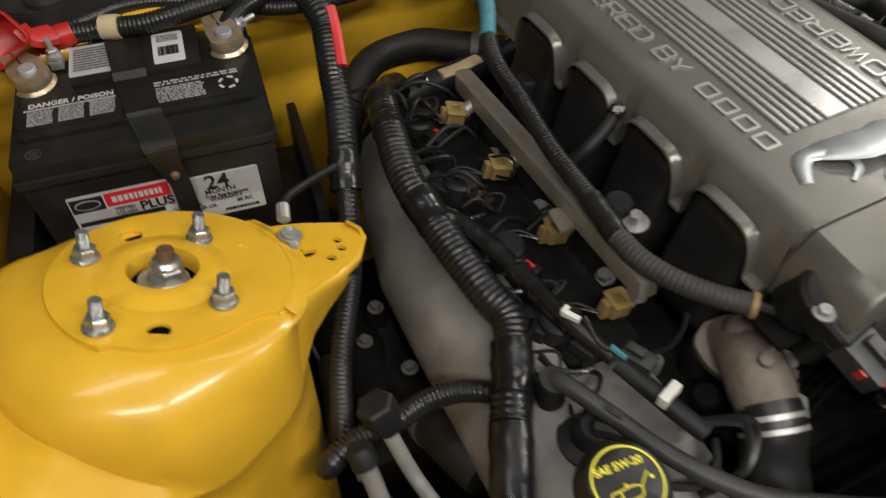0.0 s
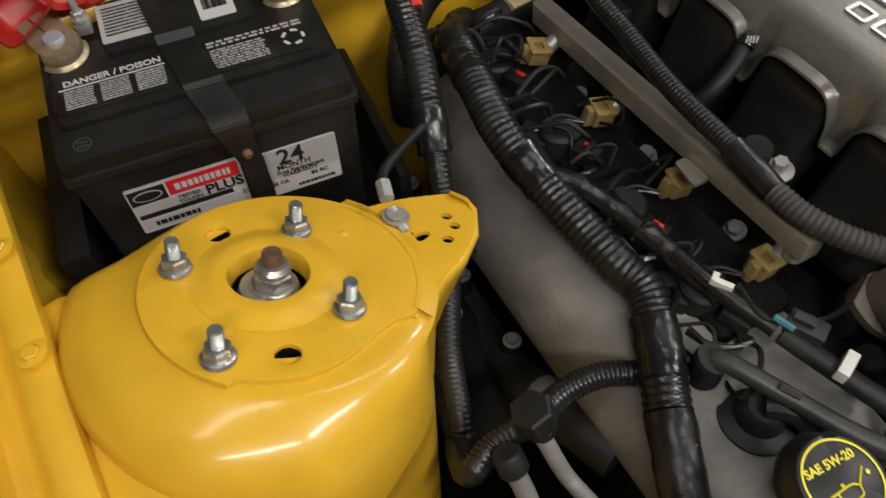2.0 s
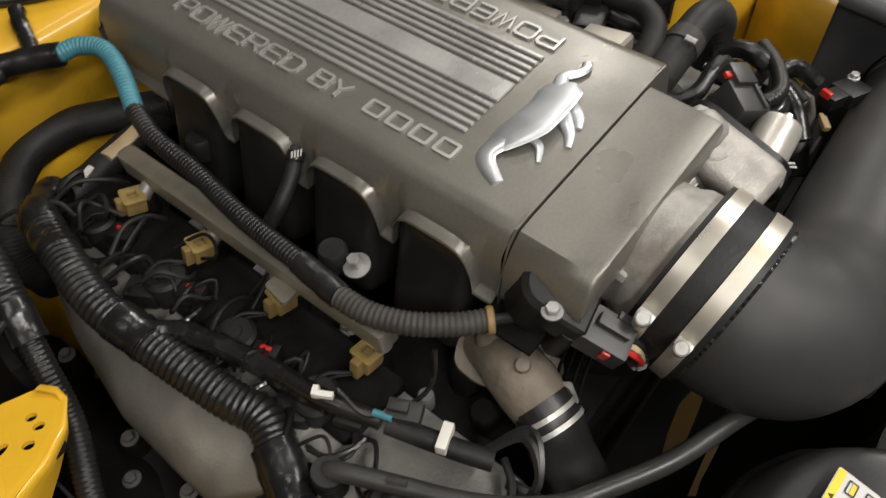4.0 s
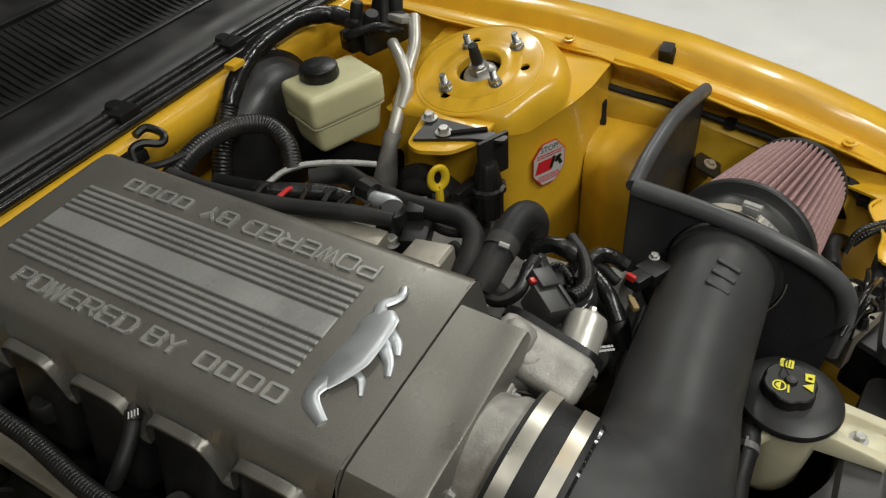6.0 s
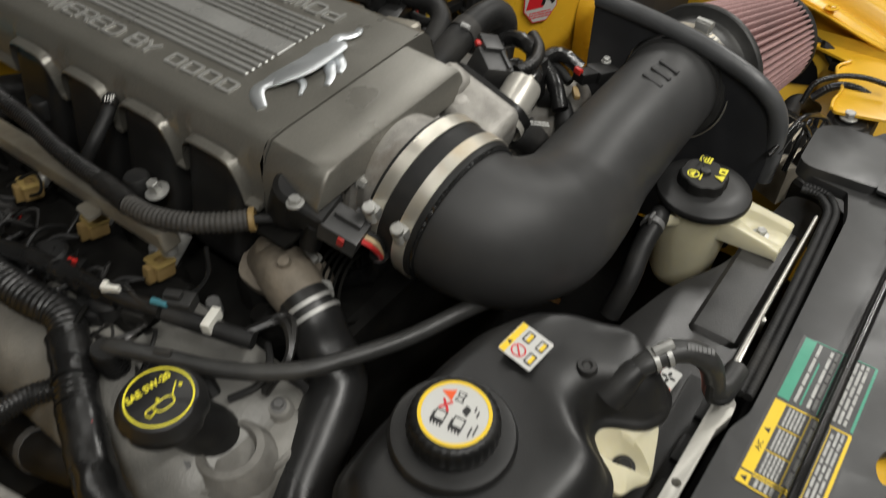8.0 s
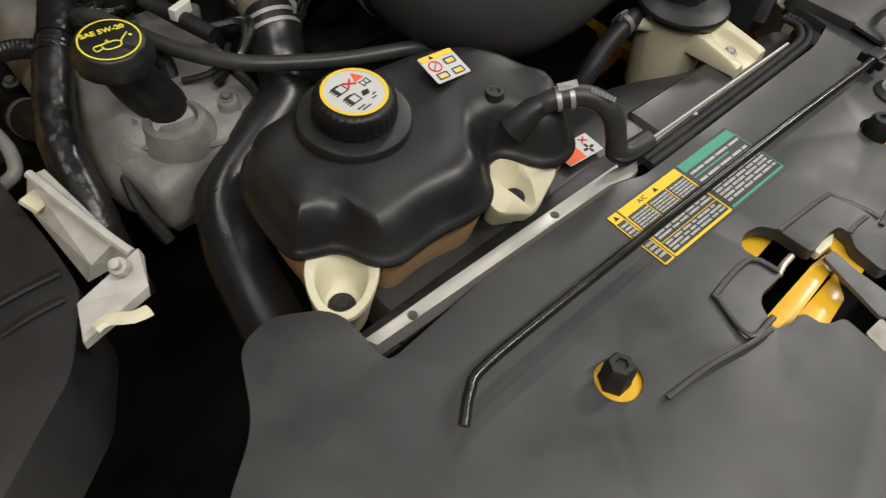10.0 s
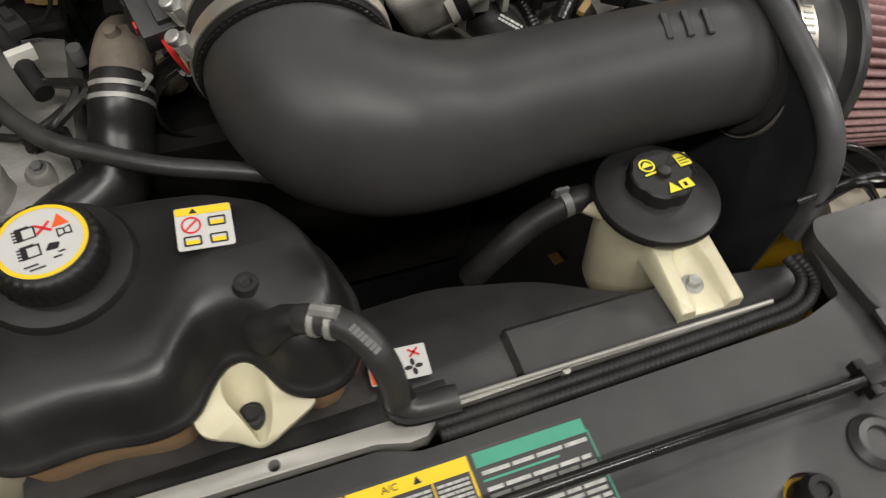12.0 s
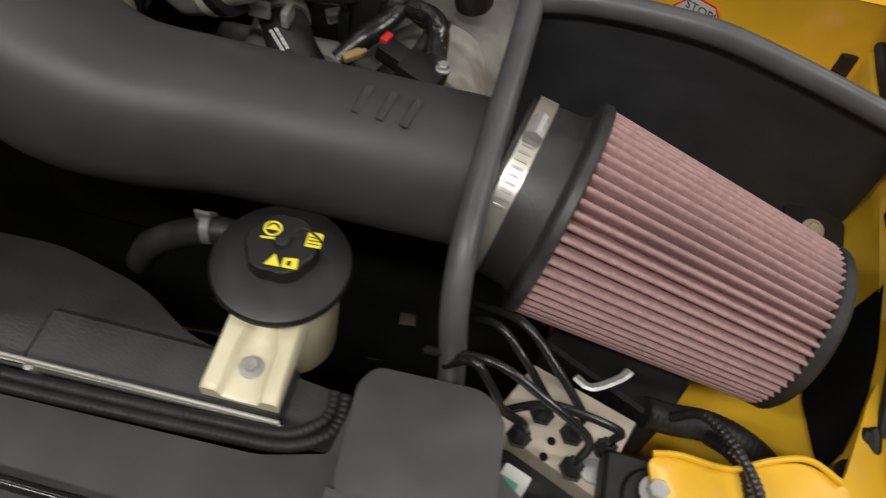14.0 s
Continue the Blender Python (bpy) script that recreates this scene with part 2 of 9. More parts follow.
def lathe(profile, n=32, star=None):
    """Turns (radius, height) pairs round z; star: function of angle giving a factor on the radius."""
    bm = bmesh.new()
    rings = []
    for r, z in profile:
        if r < 1e-6:
            rings.append([bm.verts.new((0, 0, z))])
        else:
            rings.append([bm.verts.new((r * (star(i / n) if star else 1) * math.cos(2 * math.pi * i / n), r * (star(i / n) if star else 1) * math.sin(2 * math.pi * i / n), z)) for i in range(n)])
    for a, b in zip(rings, rings[1:]):
        for i in range(n):
            j = (i + 1) % n
            if len(a) == 1 and len(b) > 1:
                bm.faces.new((a[0], b[i], b[j]))
            elif len(b) == 1 and len(a) > 1:
                bm.faces.new((a[i], a[j], b[0]))
            elif len(a) > 1:
                bm.faces.new((a[i], a[j], b[j], b[i]))
    return bm


def spline(pts, step=0.004):
    """Catmull-Rom through the points, at even steps."""
    P = [Vector(p) for p in pts]
    P = [2 * P[0] - P[1], *P, 2 * P[-1] - P[-2]]
    out = []
    for a, b, c, d in zip(P, P[1:], P[2:], P[3:]):
        n = max(2, int((c - b).length / step))
        for i in range(n):
            t = i / n
            out.append(0.5 * ((2 * b) + (c - a) * t + (2 * a - 5 * b + 4 * c - d) * t * t + (3 * b - a - 3 * c + d) * t ** 3))
    out.append(P[-2])
    return out


def tube(pts, r, n=12, step=0.006, ribs=0.0, pitch=0.0045, r1=None, caps=True, flat=1.0, radii=None, lumps=0.0):
    """A hose along a smooth line; ribs: depth of corrugation; r1: end radius; radii: radius at each given point; lumps: uneven wrapping."""
    if ribs:
        step = pitch / 4
    line = spline(pts, step)
    if radii is not None:
        rl = [v.x for v in spline([(q, 0, 0) for q in radii], 1e9)]
        seg = spline([(i, 0, 0) for i in range(len(pts))], 1e9)
    bm = bmesh.new()
    rings = []
    up = Vector((0.13, 0.21, 0.97))
    total = len(line)
    lens = [0.0]
    for a, b in zip(line, line[1:]):
        lens.append(lens[-1] + (b - a).length)
    cum = None
    if radii is not None:
        P = [Vector(p) for p in pts]
        idx = [min(range(total), key=lambda k: (line[k] - p).length) for p in P]
        cum = [lens[k] for k in idx]
    for k, p in enumerate(line):
        t = (line[min(k + 1, total - 1)] - line[max(k - 1, 0)]).normalized()
        side = t.cross(up)
        if side.length < 1e-3:
            side = t.cross(Vector((1, 0, 0)))
        side.normalize()
        upv = side.cross(t).normalized()
        up = upv
        rr = r
        if r1 is not None:
            rr = r + (r1 - r) * lens[k] / lens[-1]
        if cum is not None:
            rr = float(np.interp(lens[k], cum, radii))
        if ribs:
            rr -= ribs * (0.5 - 0.5 * math.cos(2 * math.pi * lens[k] / pitch)) ** 1.5
        if lumps:
            rr *= 1 + lumps * noise.noise(Vector((lens[k] * 60, r * 999, 0)))
        ring = []
        for i in range(n):
            a = 2 * math.pi * i / n
            q = 1.0 if not lumps else 1 + lumps * noise.noise(Vector((lens[k] * 90, math.cos(a) * 2, math.sin(a) * 2)))
            ring.append(bm.verts.new(p + (side * math.cos(a) + upv * math.sin(a) * flat) * rr * q))
        rings.append(ring)
    for a, b in zip(rings, rings[1:]):
        for i in range(n):
            j = (i + 1) % n
            bm.faces.new((a[i], a[j], b[j], b[i]))
    if caps:
        bm.faces.new(rings[0][::-1])
        bm.faces.new(rings[-1])
    return bm


def rounded(pts, r, n=5):
    """Rounds the corners of a 2D outline; r: one radius or one for each corner."""
    out = []
    for i, p in enumerate(pts):
        a, b, c = (Vector(pts[i - 1]).to_2d(), Vector(p).to_2d(), Vector(pts[(i + 1) % len(pts)]).to_2d())
        rr = r[i] if isinstance(r, (list, tuple)) else r
        k = min(rr, 0.45 * (a - b).length, 0.45 * (c - b).length)
        if k < 1e-5:
            out.append((b.x, b.y))
            continue
        s, e = b + (a - b).normalized() * k, b + (c - b).normalized() * k
        for q in range(n + 1):
            t = q / n
            v = (1 - t) ** 2 * s + 2 * t * (1 - t) * b + t * t * e
            out.append((v.x, v.y))
    return out


def disc(cx, cy, rx, ry=None, n=20, turn=0.0):
    ry = rx if ry is None else ry
    c, s = math.cos(radians(turn)), math.sin(radians(turn))
    return [(cx + rx * math.cos(2 * math.pi * i / n) * c - ry * math.sin(2 * math.pi * i / n) * s, cy + rx * math.cos(2 * math.pi * i / n) * s + ry * math.sin(2 * math.pi * i / n) * c) for i in range(n)]


def plate(outline, thick, holes=(), bevel=0.0, height=None):
    """A flat sheet with holes, its top at z = 0; height: function of (x, y) that lifts the sheet."""
    bm = bmesh.new()
    edges = []
    for loop in (outline, *holes):
        vs = [bm.verts.new((x, y, 0)) for x, y in loop]
        edges += [bm.edges.new((vs[i], vs[(i + 1) % len(vs)])) for i in range(len(vs))]
    bmesh.ops.triangle_fill(bm, use_beauty=True, use_dissolve=False, edges=edges)
    if height:
        for v in bm.verts:
            v.co.z += height(v.co.x, v.co.y)
    got = bmesh.ops.extrude_face_region(bm, geom=bm.faces[:])
    for v in got["geom"]:
        if isinstance(v, bmesh.types.BMVert):
            v.co.z -= thick
    if bevel > 0:
        bmesh.ops.recalc_face_normals(bm, faces=bm.faces)
        rim = [e for e in bm.edges if len(e.link_faces) == 2 and e.calc_face_angle(0) > 0.9 and all(f.calc_center_median().z > -thick * 0.9 or True for f in e.link_faces) and e.verts[0].co.z > -thick * 0.5 + (height(*e.verts[0].co.xy) if height else 0) and e.verts[1].co.z > -thick * 0.5 + (height(*e.verts[1].co.xy) if height else 0)]
        bmesh.ops.bevel(bm, geom=rim, offset=bevel, segments=2, profile=0.6, affect="EDGES", clamp_overlap=True)
    return bm


def loft(sections, close=True, caps=True):
    """Skins a row of closed loops of 3D points, all with the same count."""
    bm = bmesh.new()
    rings = [[bm.verts.new(p) for p in s] for s in sections]
    n = len(rings[0])
    for a, b in zip(rings, rings[1:]):
        for i in range(n if close else n - 1):
            j = (i + 1) % n
            bm.faces.new((a[i], a[j], b[j], b[i]))
    if caps and close:
        bm.faces.new(rings[0][::-1])
        bm.faces.new(rings[-1])
    return bm


def joined(*bms):
    out = bmesh.new()
    for b in bms:
        me = bpy.data.meshes.new("tmp")
        b.to_mesh(me)
        b.free()
        out.from_mesh(me)
        bpy.data.meshes.remove(me)
    return out


def moved(bm, m):
    bm.transform(m)
    return bm


def frame_of(origin, zdir, xhint=(1, 0, 0)):
    """A pose at origin whose z points along zdir."""
    z = Vector(zdir).normalized()
    x = Vector(xhint)
    x = (x - z * x.dot(z)).normalized()
    y = z.cross(x)
    return Matrix.Translation(origin) @ Matrix((x, y, z)).transposed().to_4x4()


def text_mesh(body, size, depth=0.0004, bevel=0.0, bold=0.0):
    cu = bpy.data.curves.new("writing", "FONT")
    cu.body, cu.size, cu.extrude, cu.align_x, cu.align_y = body, size, depth, "CENTER", "CENTER"
    cu.bevel_depth, cu.resolution_u, cu.offset = bevel, 3, bold
    ob = bpy.data.objects.new("writing", cu)
    scene.collection.objects.link(ob)
    bpy.context.view_layer.update()
    me = bpy.data.meshes.new_from_object(ob)
    bm = bmesh.new()
    bm.from_mesh(me)
    bpy.data.objects.remove(ob)
    bpy.data.meshes.remove(me)
    return bm


def bars(rows, w, h, rng, gap=0.35, thick=0.0003, words=(0.08, 0.22)):
    """Rows of short bars that stand for writing too small to read; centred on the origin."""
    bm = bmesh.new()
    pitch = h / rows
    for r in range(rows):
        x = -w / 2
        y = h / 2 - (r + 0.5) * pitch
        while x < w / 2 - w * 0.04:
            L = min(w * rng.uniform(*words), w / 2 - x)
            k = pitch * (1 - gap) / 2
            vs = [bm.verts.new(c) for c in ((x, y - k, thick), (x + L, y - k, thick), (x + L, y + k, thick), (x, y + k, thick))]
            bm.faces.new(vs)
            x += L + w * 0.025
    return bm


def hexagon(r, h, bevel=0.0006):
    bm = lathe([(0, 0), (r * 0.97, 0), (r, 0.0007), (r, h - r * 0.12), (r * 0.88, h), (0, h)], 6)
    return bm


def bolt(name, at, zdir, r=0.007, h=0.006, washer=0.010, mat=None, parent=None, label="zinc-plated hex bolt head with a washer"):
    bm = joined(lathe([(0, 0), (washer, 0), (washer, 0.0016), (r * 0.9, 0.0022), (0, 0.0022)], 20), moved(hexagon(r, h), pose(0, 0, 0.002)))
    return part(name, bm, mat or steel, parent, "" if parent else label, m=frame_of(at, zdir))


rng = random.Random(4)


# ---- the garage ----
def s(x, y, z):
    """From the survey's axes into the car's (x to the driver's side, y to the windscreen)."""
    a = radians(-4.7)
    return Vector((x * math.cos(a) - y * math.sin(a), x * math.sin(a) + y * math.cos(a), z))


floor = part("floor", plate([(-7, -6), (7, -6), (7, 6), (-7, 6)], 0.05), floor_paint)
tagged(floor, "pale painted concrete garage floor under the car", "floor", kind="structure")
# Unseen walls and ceiling, added to enclose the light.
for nm, sx, sy, cx, cy in (("wall_north", 14.2, 0.1, 0, 6), ("wall_south", 14.2, 0.1, 0, -6), ("wall_east", 0.1, 12, 7.05, 0), ("wall_west", 0.1, 12, -7.05, 0)):
    tagged(part(nm, box(sx, sy, 2.9, 0), wall_paint, m=pose(cx, cy, 1.45)), "plain unseen garage wall, darkened to cut bounced light", "wall", kind="structure")
tagged(part("ceiling", box(14.2, 12.2, 0.1, 0), wall_paint, m=pose(0, 0, 2.95)), "plain unseen garage ceiling, darkened to cut bounced light", "ceiling", kind="structure")
for jx, jy, jl, along in ((1.9, 0, 12, 1), (3.4, 0, 12, 1), (0, 1.2, 14, 0), (0, -1.3, 14, 0)):
    tagged(part("floor_joint", box(0.006 if along else jl, jl if along else 0.006, 0.002, 0), label_black, floor, m=pose(jx, jy, 0.001)))

# ---- the car's body ----
car_body = thing("car", "yellow painted car with an open engine bay", "car")


def drop(y):
    """How far the fender line falls towards the nose."""
    return float(np.interp(y, [-1.1, -0.8, -0.62, -0.46, -0.36, -0.18, 0.0, 0.3], [-0.30, -0.21, -0.155, -0.10, -0.07, -0.032, -0.010, 0.0]))


def fender(side):
    """A rail, its gutter and the outer wing, as one long pressing."""
    secs = []
    for i in range(33):
        y = 0.62 - 1.72 * i / 32
        d = drop(y)
        bow = 0.0 if y > -0.45 else (-0.35 if side < 0 else -0.22) * (y + 0.45) ** 2
        prof = [(0.716, 0.45), (0.710, 0.70), (0.702, 0.82), (0.696, 0.860), (0.6895, 0.878), (0.6915, 0.885), (0.700, 0.888), (0.716, 0.888), (0.722, 0.884), (0.728, 0.874), (0.736, 0.872), (0.742, 0.880), (0.748, 0.900), (0.756, 0.908), (0.775, 0.907), (0.81, 0.900), (0.85, 0.876), (0.885, 0.83), (0.90, 0.74), (0.905, 0.50), (0.90, 0.20), (0.86, 0.0)]
        if side > 0:
            prof = prof[:12] + [(0.747, 0.898), (0.754, 0.9035), (0.775, 0.9050), (0.802, 0.9020), (0.832, 0.888), (0.860, 0.85), (0.878, 0.74), (0.884, 0.50), (0.88, 0.20), (0.85, 0.0)]
        if side < 0:
            prof = prof[:4] + [(0.6890, 0.878), (0.6910, 0.886), (0.698, 0.888), (0.709, 0.888), (0.714, 0.885), (0.719, 0.878), (0.727, 0.8755), (0.7335, 0.878), (0.7350, 0.896), (0.7375, 0.9005), (0.7415, 0.9015), (0.7440, 0.8985), (0.7475, 0.8965), (0.7570, 0.8970), (0.7590, 0.9005), (0.7635, 0.9015), (0.7665, 0.8985), (0.772, 0.8975), (0.786, 0.899), (0.790, 0.903)] + prof[15:]
        secs.append([(side * (u + bow), y, w + d * (1 if w > 0.6 else 0)) for u, w in prof])
    return loft(secs, close=False)


for side, nm in ((-1, "yellow front wing with its gutter and rail"), (1, "yellow front wing with its gutter and rail")):
    wing = part("fender", fender(side), yellow, car_body, nm, sharp=50)
    # scalloped inner flange with its fixings
    outline = [(0.0, 0.55)]
    ys = np.linspace(0.55, -0.62, 40)
    inner = [(-0.030 - 0.012 * math.sin(y * 15 + 0.6) ** 3 - (0.012 if -0.30 < y < -0.10 else 0), y) for y in ys]
    flange = plate([(0.012, 0.55), *inner, (0.012, -0.62)], 0.0022, height=lambda x, y: 0.888 + drop(y) + 0.0035)
    if side > 0:
        part("flange", moved(flange, pose(0.700, 0, 0)), yellow, car_body, "scalloped yellow wing flange")
    for y in (-0.02, -0.44) if side > 0 else (0.07, 0.16, 0.27):
        bolt("fender_bolt", (side * (0.695 if side > 0 else 0.700), y, 0.892 + drop(y)), (0, 0.1, 1), 0.006, 0.003, 0.010, yellow, car_body)


def tower(side, cx, cy, cz, ny, plan, seam, roll, lip):
    """A strut tower: tilted mounting disc, rolled shoulder down to a seam, flat walls below it. plan: corners of the walls; seam: (distance out, height) pairs; roll: width of the shoulder; lip: depth of the line round the disc."""
    nrm = Vector((-side * 0.25, ny, 1)).normalized()
    top = frame_of((cx, cy, cz), nrm)
    n = 96
    edge = rounded(plan, 0.022, 6)

    def reach(a):
        d = Vector((math.cos(a), math.sin(a)))
        best = 0.2
        for p, q in zip(edge, edge[1:] + edge[:1]):
            p, q = Vector(p) - Vector((cx, cy)), Vector(q) - Vector((cx, cy))
            den = d.x * (q - p).y - d.y * (q - p).x
            if abs(den) < 1e-9:
                continue
            u = (p.x * (q - p).y - p.y * (q - p).x) / den
            v = (p.x * d.y - p.y * d.x) / den
            if u > 0 and -1e-6 <= v <= 1 + 1e-6:
                best = u
        return Vector((cx, cy)) + d * best

    def ring(r, h):
        return [top @ Vector((r * math.cos(2 * math.pi * i / n), r * math.sin(2 * math.pi * i / n), h)) for i in range(n)]

    if lip:
        rings = [ring(0.068, -0.0036), ring(0.085, -0.0040), ring(0.0935, -0.0044), ring(0.0985, -0.0060)]
        rim = ring(0.1030, -0.0090)
    else:
        rings = [ring(0.0915, -0.001), ring(0.0955, -0.0006), ring(0.0975, -0.0014)]
        rim = ring(0.099, -0.0025)
    foot = []
    for i in range(n):
        p = reach(2 * math.pi * i / n)
        foot.append(Vector((p.x, p.y, float(np.interp(abs(p.x), [u for u, _ in seam], [w for _, w in seam])))))
    rings.append(rim)
    for a in (20, 40, 60, 78, 90):
        k, f = math.sin(radians(a)), 1 - math.cos(radians(a))
        row = []
        for p, q in zip(rim, foot):
            w = min(1.0, roll / max(1e-4, (q.xy - p.xy).length))
            row.append(Vector((p.x + (q.x - p.x) * k * w, p.y + (q.y - p.y) * k * w, p.z + (q.z - p.z) * f * (1 if w == 1.0 else 0.92))))
        rings.append(row)
    rings.append(foot)
    rings.append([q + Vector(((cx - q.x) * 0.012, (cy - q.y) * 0.012, -0.003)) for q in foot])
    for z in (0.80, 0.72, 0.62, 0.45, 0.30):
        rings.append([Vector((q.x, q.y, z - (0.86 - q.z) * 0.5)) for q in foot])
    body = part("strut_tower", loft(rings, caps=False), yellow, car_body, "yellow strut tower dome with rolled shoulder", sharp=50)
    return top, body


def tower_disc(top, body, hole_at, mirror=1, ctr=(0, 0), k=1.0, edge=None):
    """The mounting plate with its centre hole, access holes and raised centre collar."""
    holes = [disc(ctr[0], ctr[1], 0.0335 * k, n=32)] + [disc(x * mirror, y, r, n=16) for x, y, r in hole_at]
    part("mount_plate", plate(edge or disc(0, 0, 0.0925, n=64), 0.004, holes, bevel=0.0012), yellow, body, "yellow mounting plate with access holes", m=top)
    mid = top @ pose(ctr[0], ctr[1], 0) @ Matrix.Diagonal((k, k, 1, 1))
    part("collar", lathe([(0.0325, -0.012), (0.0325, 0.0015), (0.0345, 0.0042), (0.042, 0.0052), (0.050, 0.0042), (0.057, 0.0016), (0.064, 0.0003)], 48), yellow, body, m=mid)
    # the wells are coloured near-black for the shade inside the holes
    part("well", lathe([(0.0327, -0.001), (0.0325, -0.03), (0.03, -0.034), (0, -0.034)], 32), shade_black, body, "well round the strut rod with its shade painted near-black", m=mid)
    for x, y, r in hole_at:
        part("well", lathe([(r, -0.0035), (r, -0.02), (0, -0.02)], 16), shade_black, body, m=top @ pose(x * mirror, y, 0))
    seal = lathe([(0.0, -0.006), (0.0215, -0.006), (0.0245, -0.0072), (0.0255, -0.010), (0.031, -0.024), (0.03, -0.033)], 36)
    part("bearing_cap", seal, steel, body, "dull steel strut bearing washer", m=mid)


def stud_nut(top, body, x, y, tall=0.0285):
    at = top @ pose(x, y, 0.0008) @ Matrix.Scale(0.86, 4)
    threads = [(0.0, tall)] + [(0.0048, tall), (0.0054, tall - 0.001)]
    k = tall - 0.0015
    while k > 0.011:
        threads += [(0.0056, k), (0.0048, k - 0.0007)]
        k -= 0.0014
    threads += [(0.0056, 0.004)]
    part("flange_nut", joined(lathe([(0, 0), (0.0125, 0), (0.0130, 0.0012), (0.0118, 0.0034), (0.0098, 0.0044), (0, 0.0044)], 24), moved(hexagon(0.0104, 0.0085, 0.0012), pose(0, 0, 0.0038, 0, 0, rng.uniform(0, 60))), lathe(threads, 14)), zinc, body, "zinc-plated flange nut on a threaded stud", sharp=30, m=at)


def strut_rod(top, body, tip_mat, label, tall):
    part("strut_nut", joined(moved(lathe([(0, 0), (0.021, 0), (0.021, 0.003), (0.0185, 0.006), (0, 0.006)], 28), pose(0, 0, -0.010)), moved(hexagon(0.0175, 0.014), pose(0, 0, -0.004, 0, 0, 14)), moved(lathe([(0, 0), (0.0155, 0), (0.0155, 0.004), (0.0125, 0.008), (0, 0.008)], 24), pose(0, 0, 0.010))), zinc, body, "large zinc strut nut", m=top @ pose(0, 0, -0.004) @ Matrix.Scale(0.86, 4))
    part("strut_rod", lathe([(0, 0), (0.0095, 0), (0.0095, tall - 0.014), (0.0085, tall - 0.012), (0.0085, tall - 0.0015), (0.0075, tall), (0, tall)], 16), tip_mat, body, label, m=top @ pose(0, 0, 0.006) @ Matrix.Scale(0.88, 4))


# passenger tower, with the pointed brace lug
top_p, tower_p = tower(-1, -0.543, 0.045, 0.879, 0.17, [(-0.467, -0.012), (-0.466, 0.060), (-0.472, 0.125), (-0.545, 0.152), (-0.640, 0.132), (-0.705, 0.122), (-0.705, -0.112), (-0.630, -0.112), (-0.555, -0.098), (-0.491, -0.062)], [(0.47, 0.800), (0.56, 0.800), (0.63, 0.835), (0.68, 0.858), (0.70, 0.862)], 0.048, 0.0022)
# the sheet's edge wanders in at the front, with a small step
wave = []
for k in range(96):
    deg = -180 + 360 * k / 96
    wr_ = float(np.interp(deg, [-180, -129.5, -129, -103, -78, -63.5, -52, -46, -40, 180], [0.0925, 0.0945, 0.0890, 0.0863, 0.0800, 0.0772, 0.0815, 0.0905, 0.0925, 0.0925]))
    wave.append((wr_ * math.cos(radians(deg)), wr_ * math.sin(radians(deg))))
tower_disc(top_p, tower_p, [(*(-0.02582, 0.06179), 0.0090), (*(-0.02265, -0.0638), 0.0082)], ctr=(-0.009175, 0.004762), k=0.79, edge=wave)
inv_p = top_p.inverted()
for wx, wy, wz in ((-0.603, 0.036, 0.907), (-0.520, 0.046, 0.884), (-0.511, -0.039, 0.901), (-0.594, -0.048, 0.924)):
    q = inv_p @ s(wx, wy, wz)
    stud_nut(top_p, tower_p, q.x, q.y)
rod_at = (-0.007153, 0.00279)
strut_rod(top_p @ pose(rod_at[0], rod_at[1], 0.003) @ Matrix.Scale(0.9, 4), tower_p, rust, "rusty brown strut rod end", 0.018)
lug = rounded([(0.02365, 0.07498), (0.03507, 0.08058), (0.06996, 0.0525), (0.1102, 0.05417), (0.1596, 0.04402), (0.1649, 0.02298), (0.147, -0.006), (0.123, -0.0275), (0.098, -0.0400), (0.0700, -0.0640), (0.060, -0.050), (0.050, -0.02)], [0.002, 0.004, 0.02, 0.02, 0.022, 0.022, 0.02, 0.02, 0.02, 0.004, 0.002, 0.002])
lug_holes = []
for hx, hy, hz, ha, hb_ in ((-0.408, 0.060, 0.849, 0.0042, 0.0042), (-0.409, 0.047, 0.848, 0.0042, 0.0042), (-0.423, 0.035, 0.848, 0.0044, 0.0044), (-0.439, 0.046, 0.850, 0.0080, 0.0042), (-0.4455, 0.052, 0.852, 0.0036, 0.0030)):
    hq = inv_p @ Vector((hx, hy, hz))
    lug_holes.append(disc(hq.x, hq.y, ha, hb_, n=16, turn=20))
part("brace_lug", plate(lug, 0.0035, lug_holes), yellow, tower_p, "yellow pointed brace lug with drilled holes", m=top_p @ pose(0, 0, -0.003))
# the lug's front edge rolls over and runs down to a tab on the tower's wall
over = [(0.1560, 0.0460), (0.1625, 0.0360), (0.1625, 0.0220), (0.147, -0.006), (0.123, -0.0275), (0.098, -0.0400), (0.082, -0.0535), (0.0640, -0.0668)]
under = [(-0.396, 0.078, 0.839), (-0.388, 0.064, 0.837), (-0.389, 0.052, 0.835), (-0.400, 0.034, 0.829), (-0.420, 0.019, 0.823), (-0.440, 0.008, 0.815), (-0.458, -0.004, 0.806), (-0.4785, -0.037, 0.806)]
away = []
for i, (a, b) in enumerate(over):
    p, q = Vector(over[max(0, i - 1)]), Vector(over[min(len(over) - 1, i + 1)])
    t_ = (q - p).normalized()
    away.append(top_p.to_3x3() @ Vector((-t_.y, t_.x, 0)))
roll_rows = []
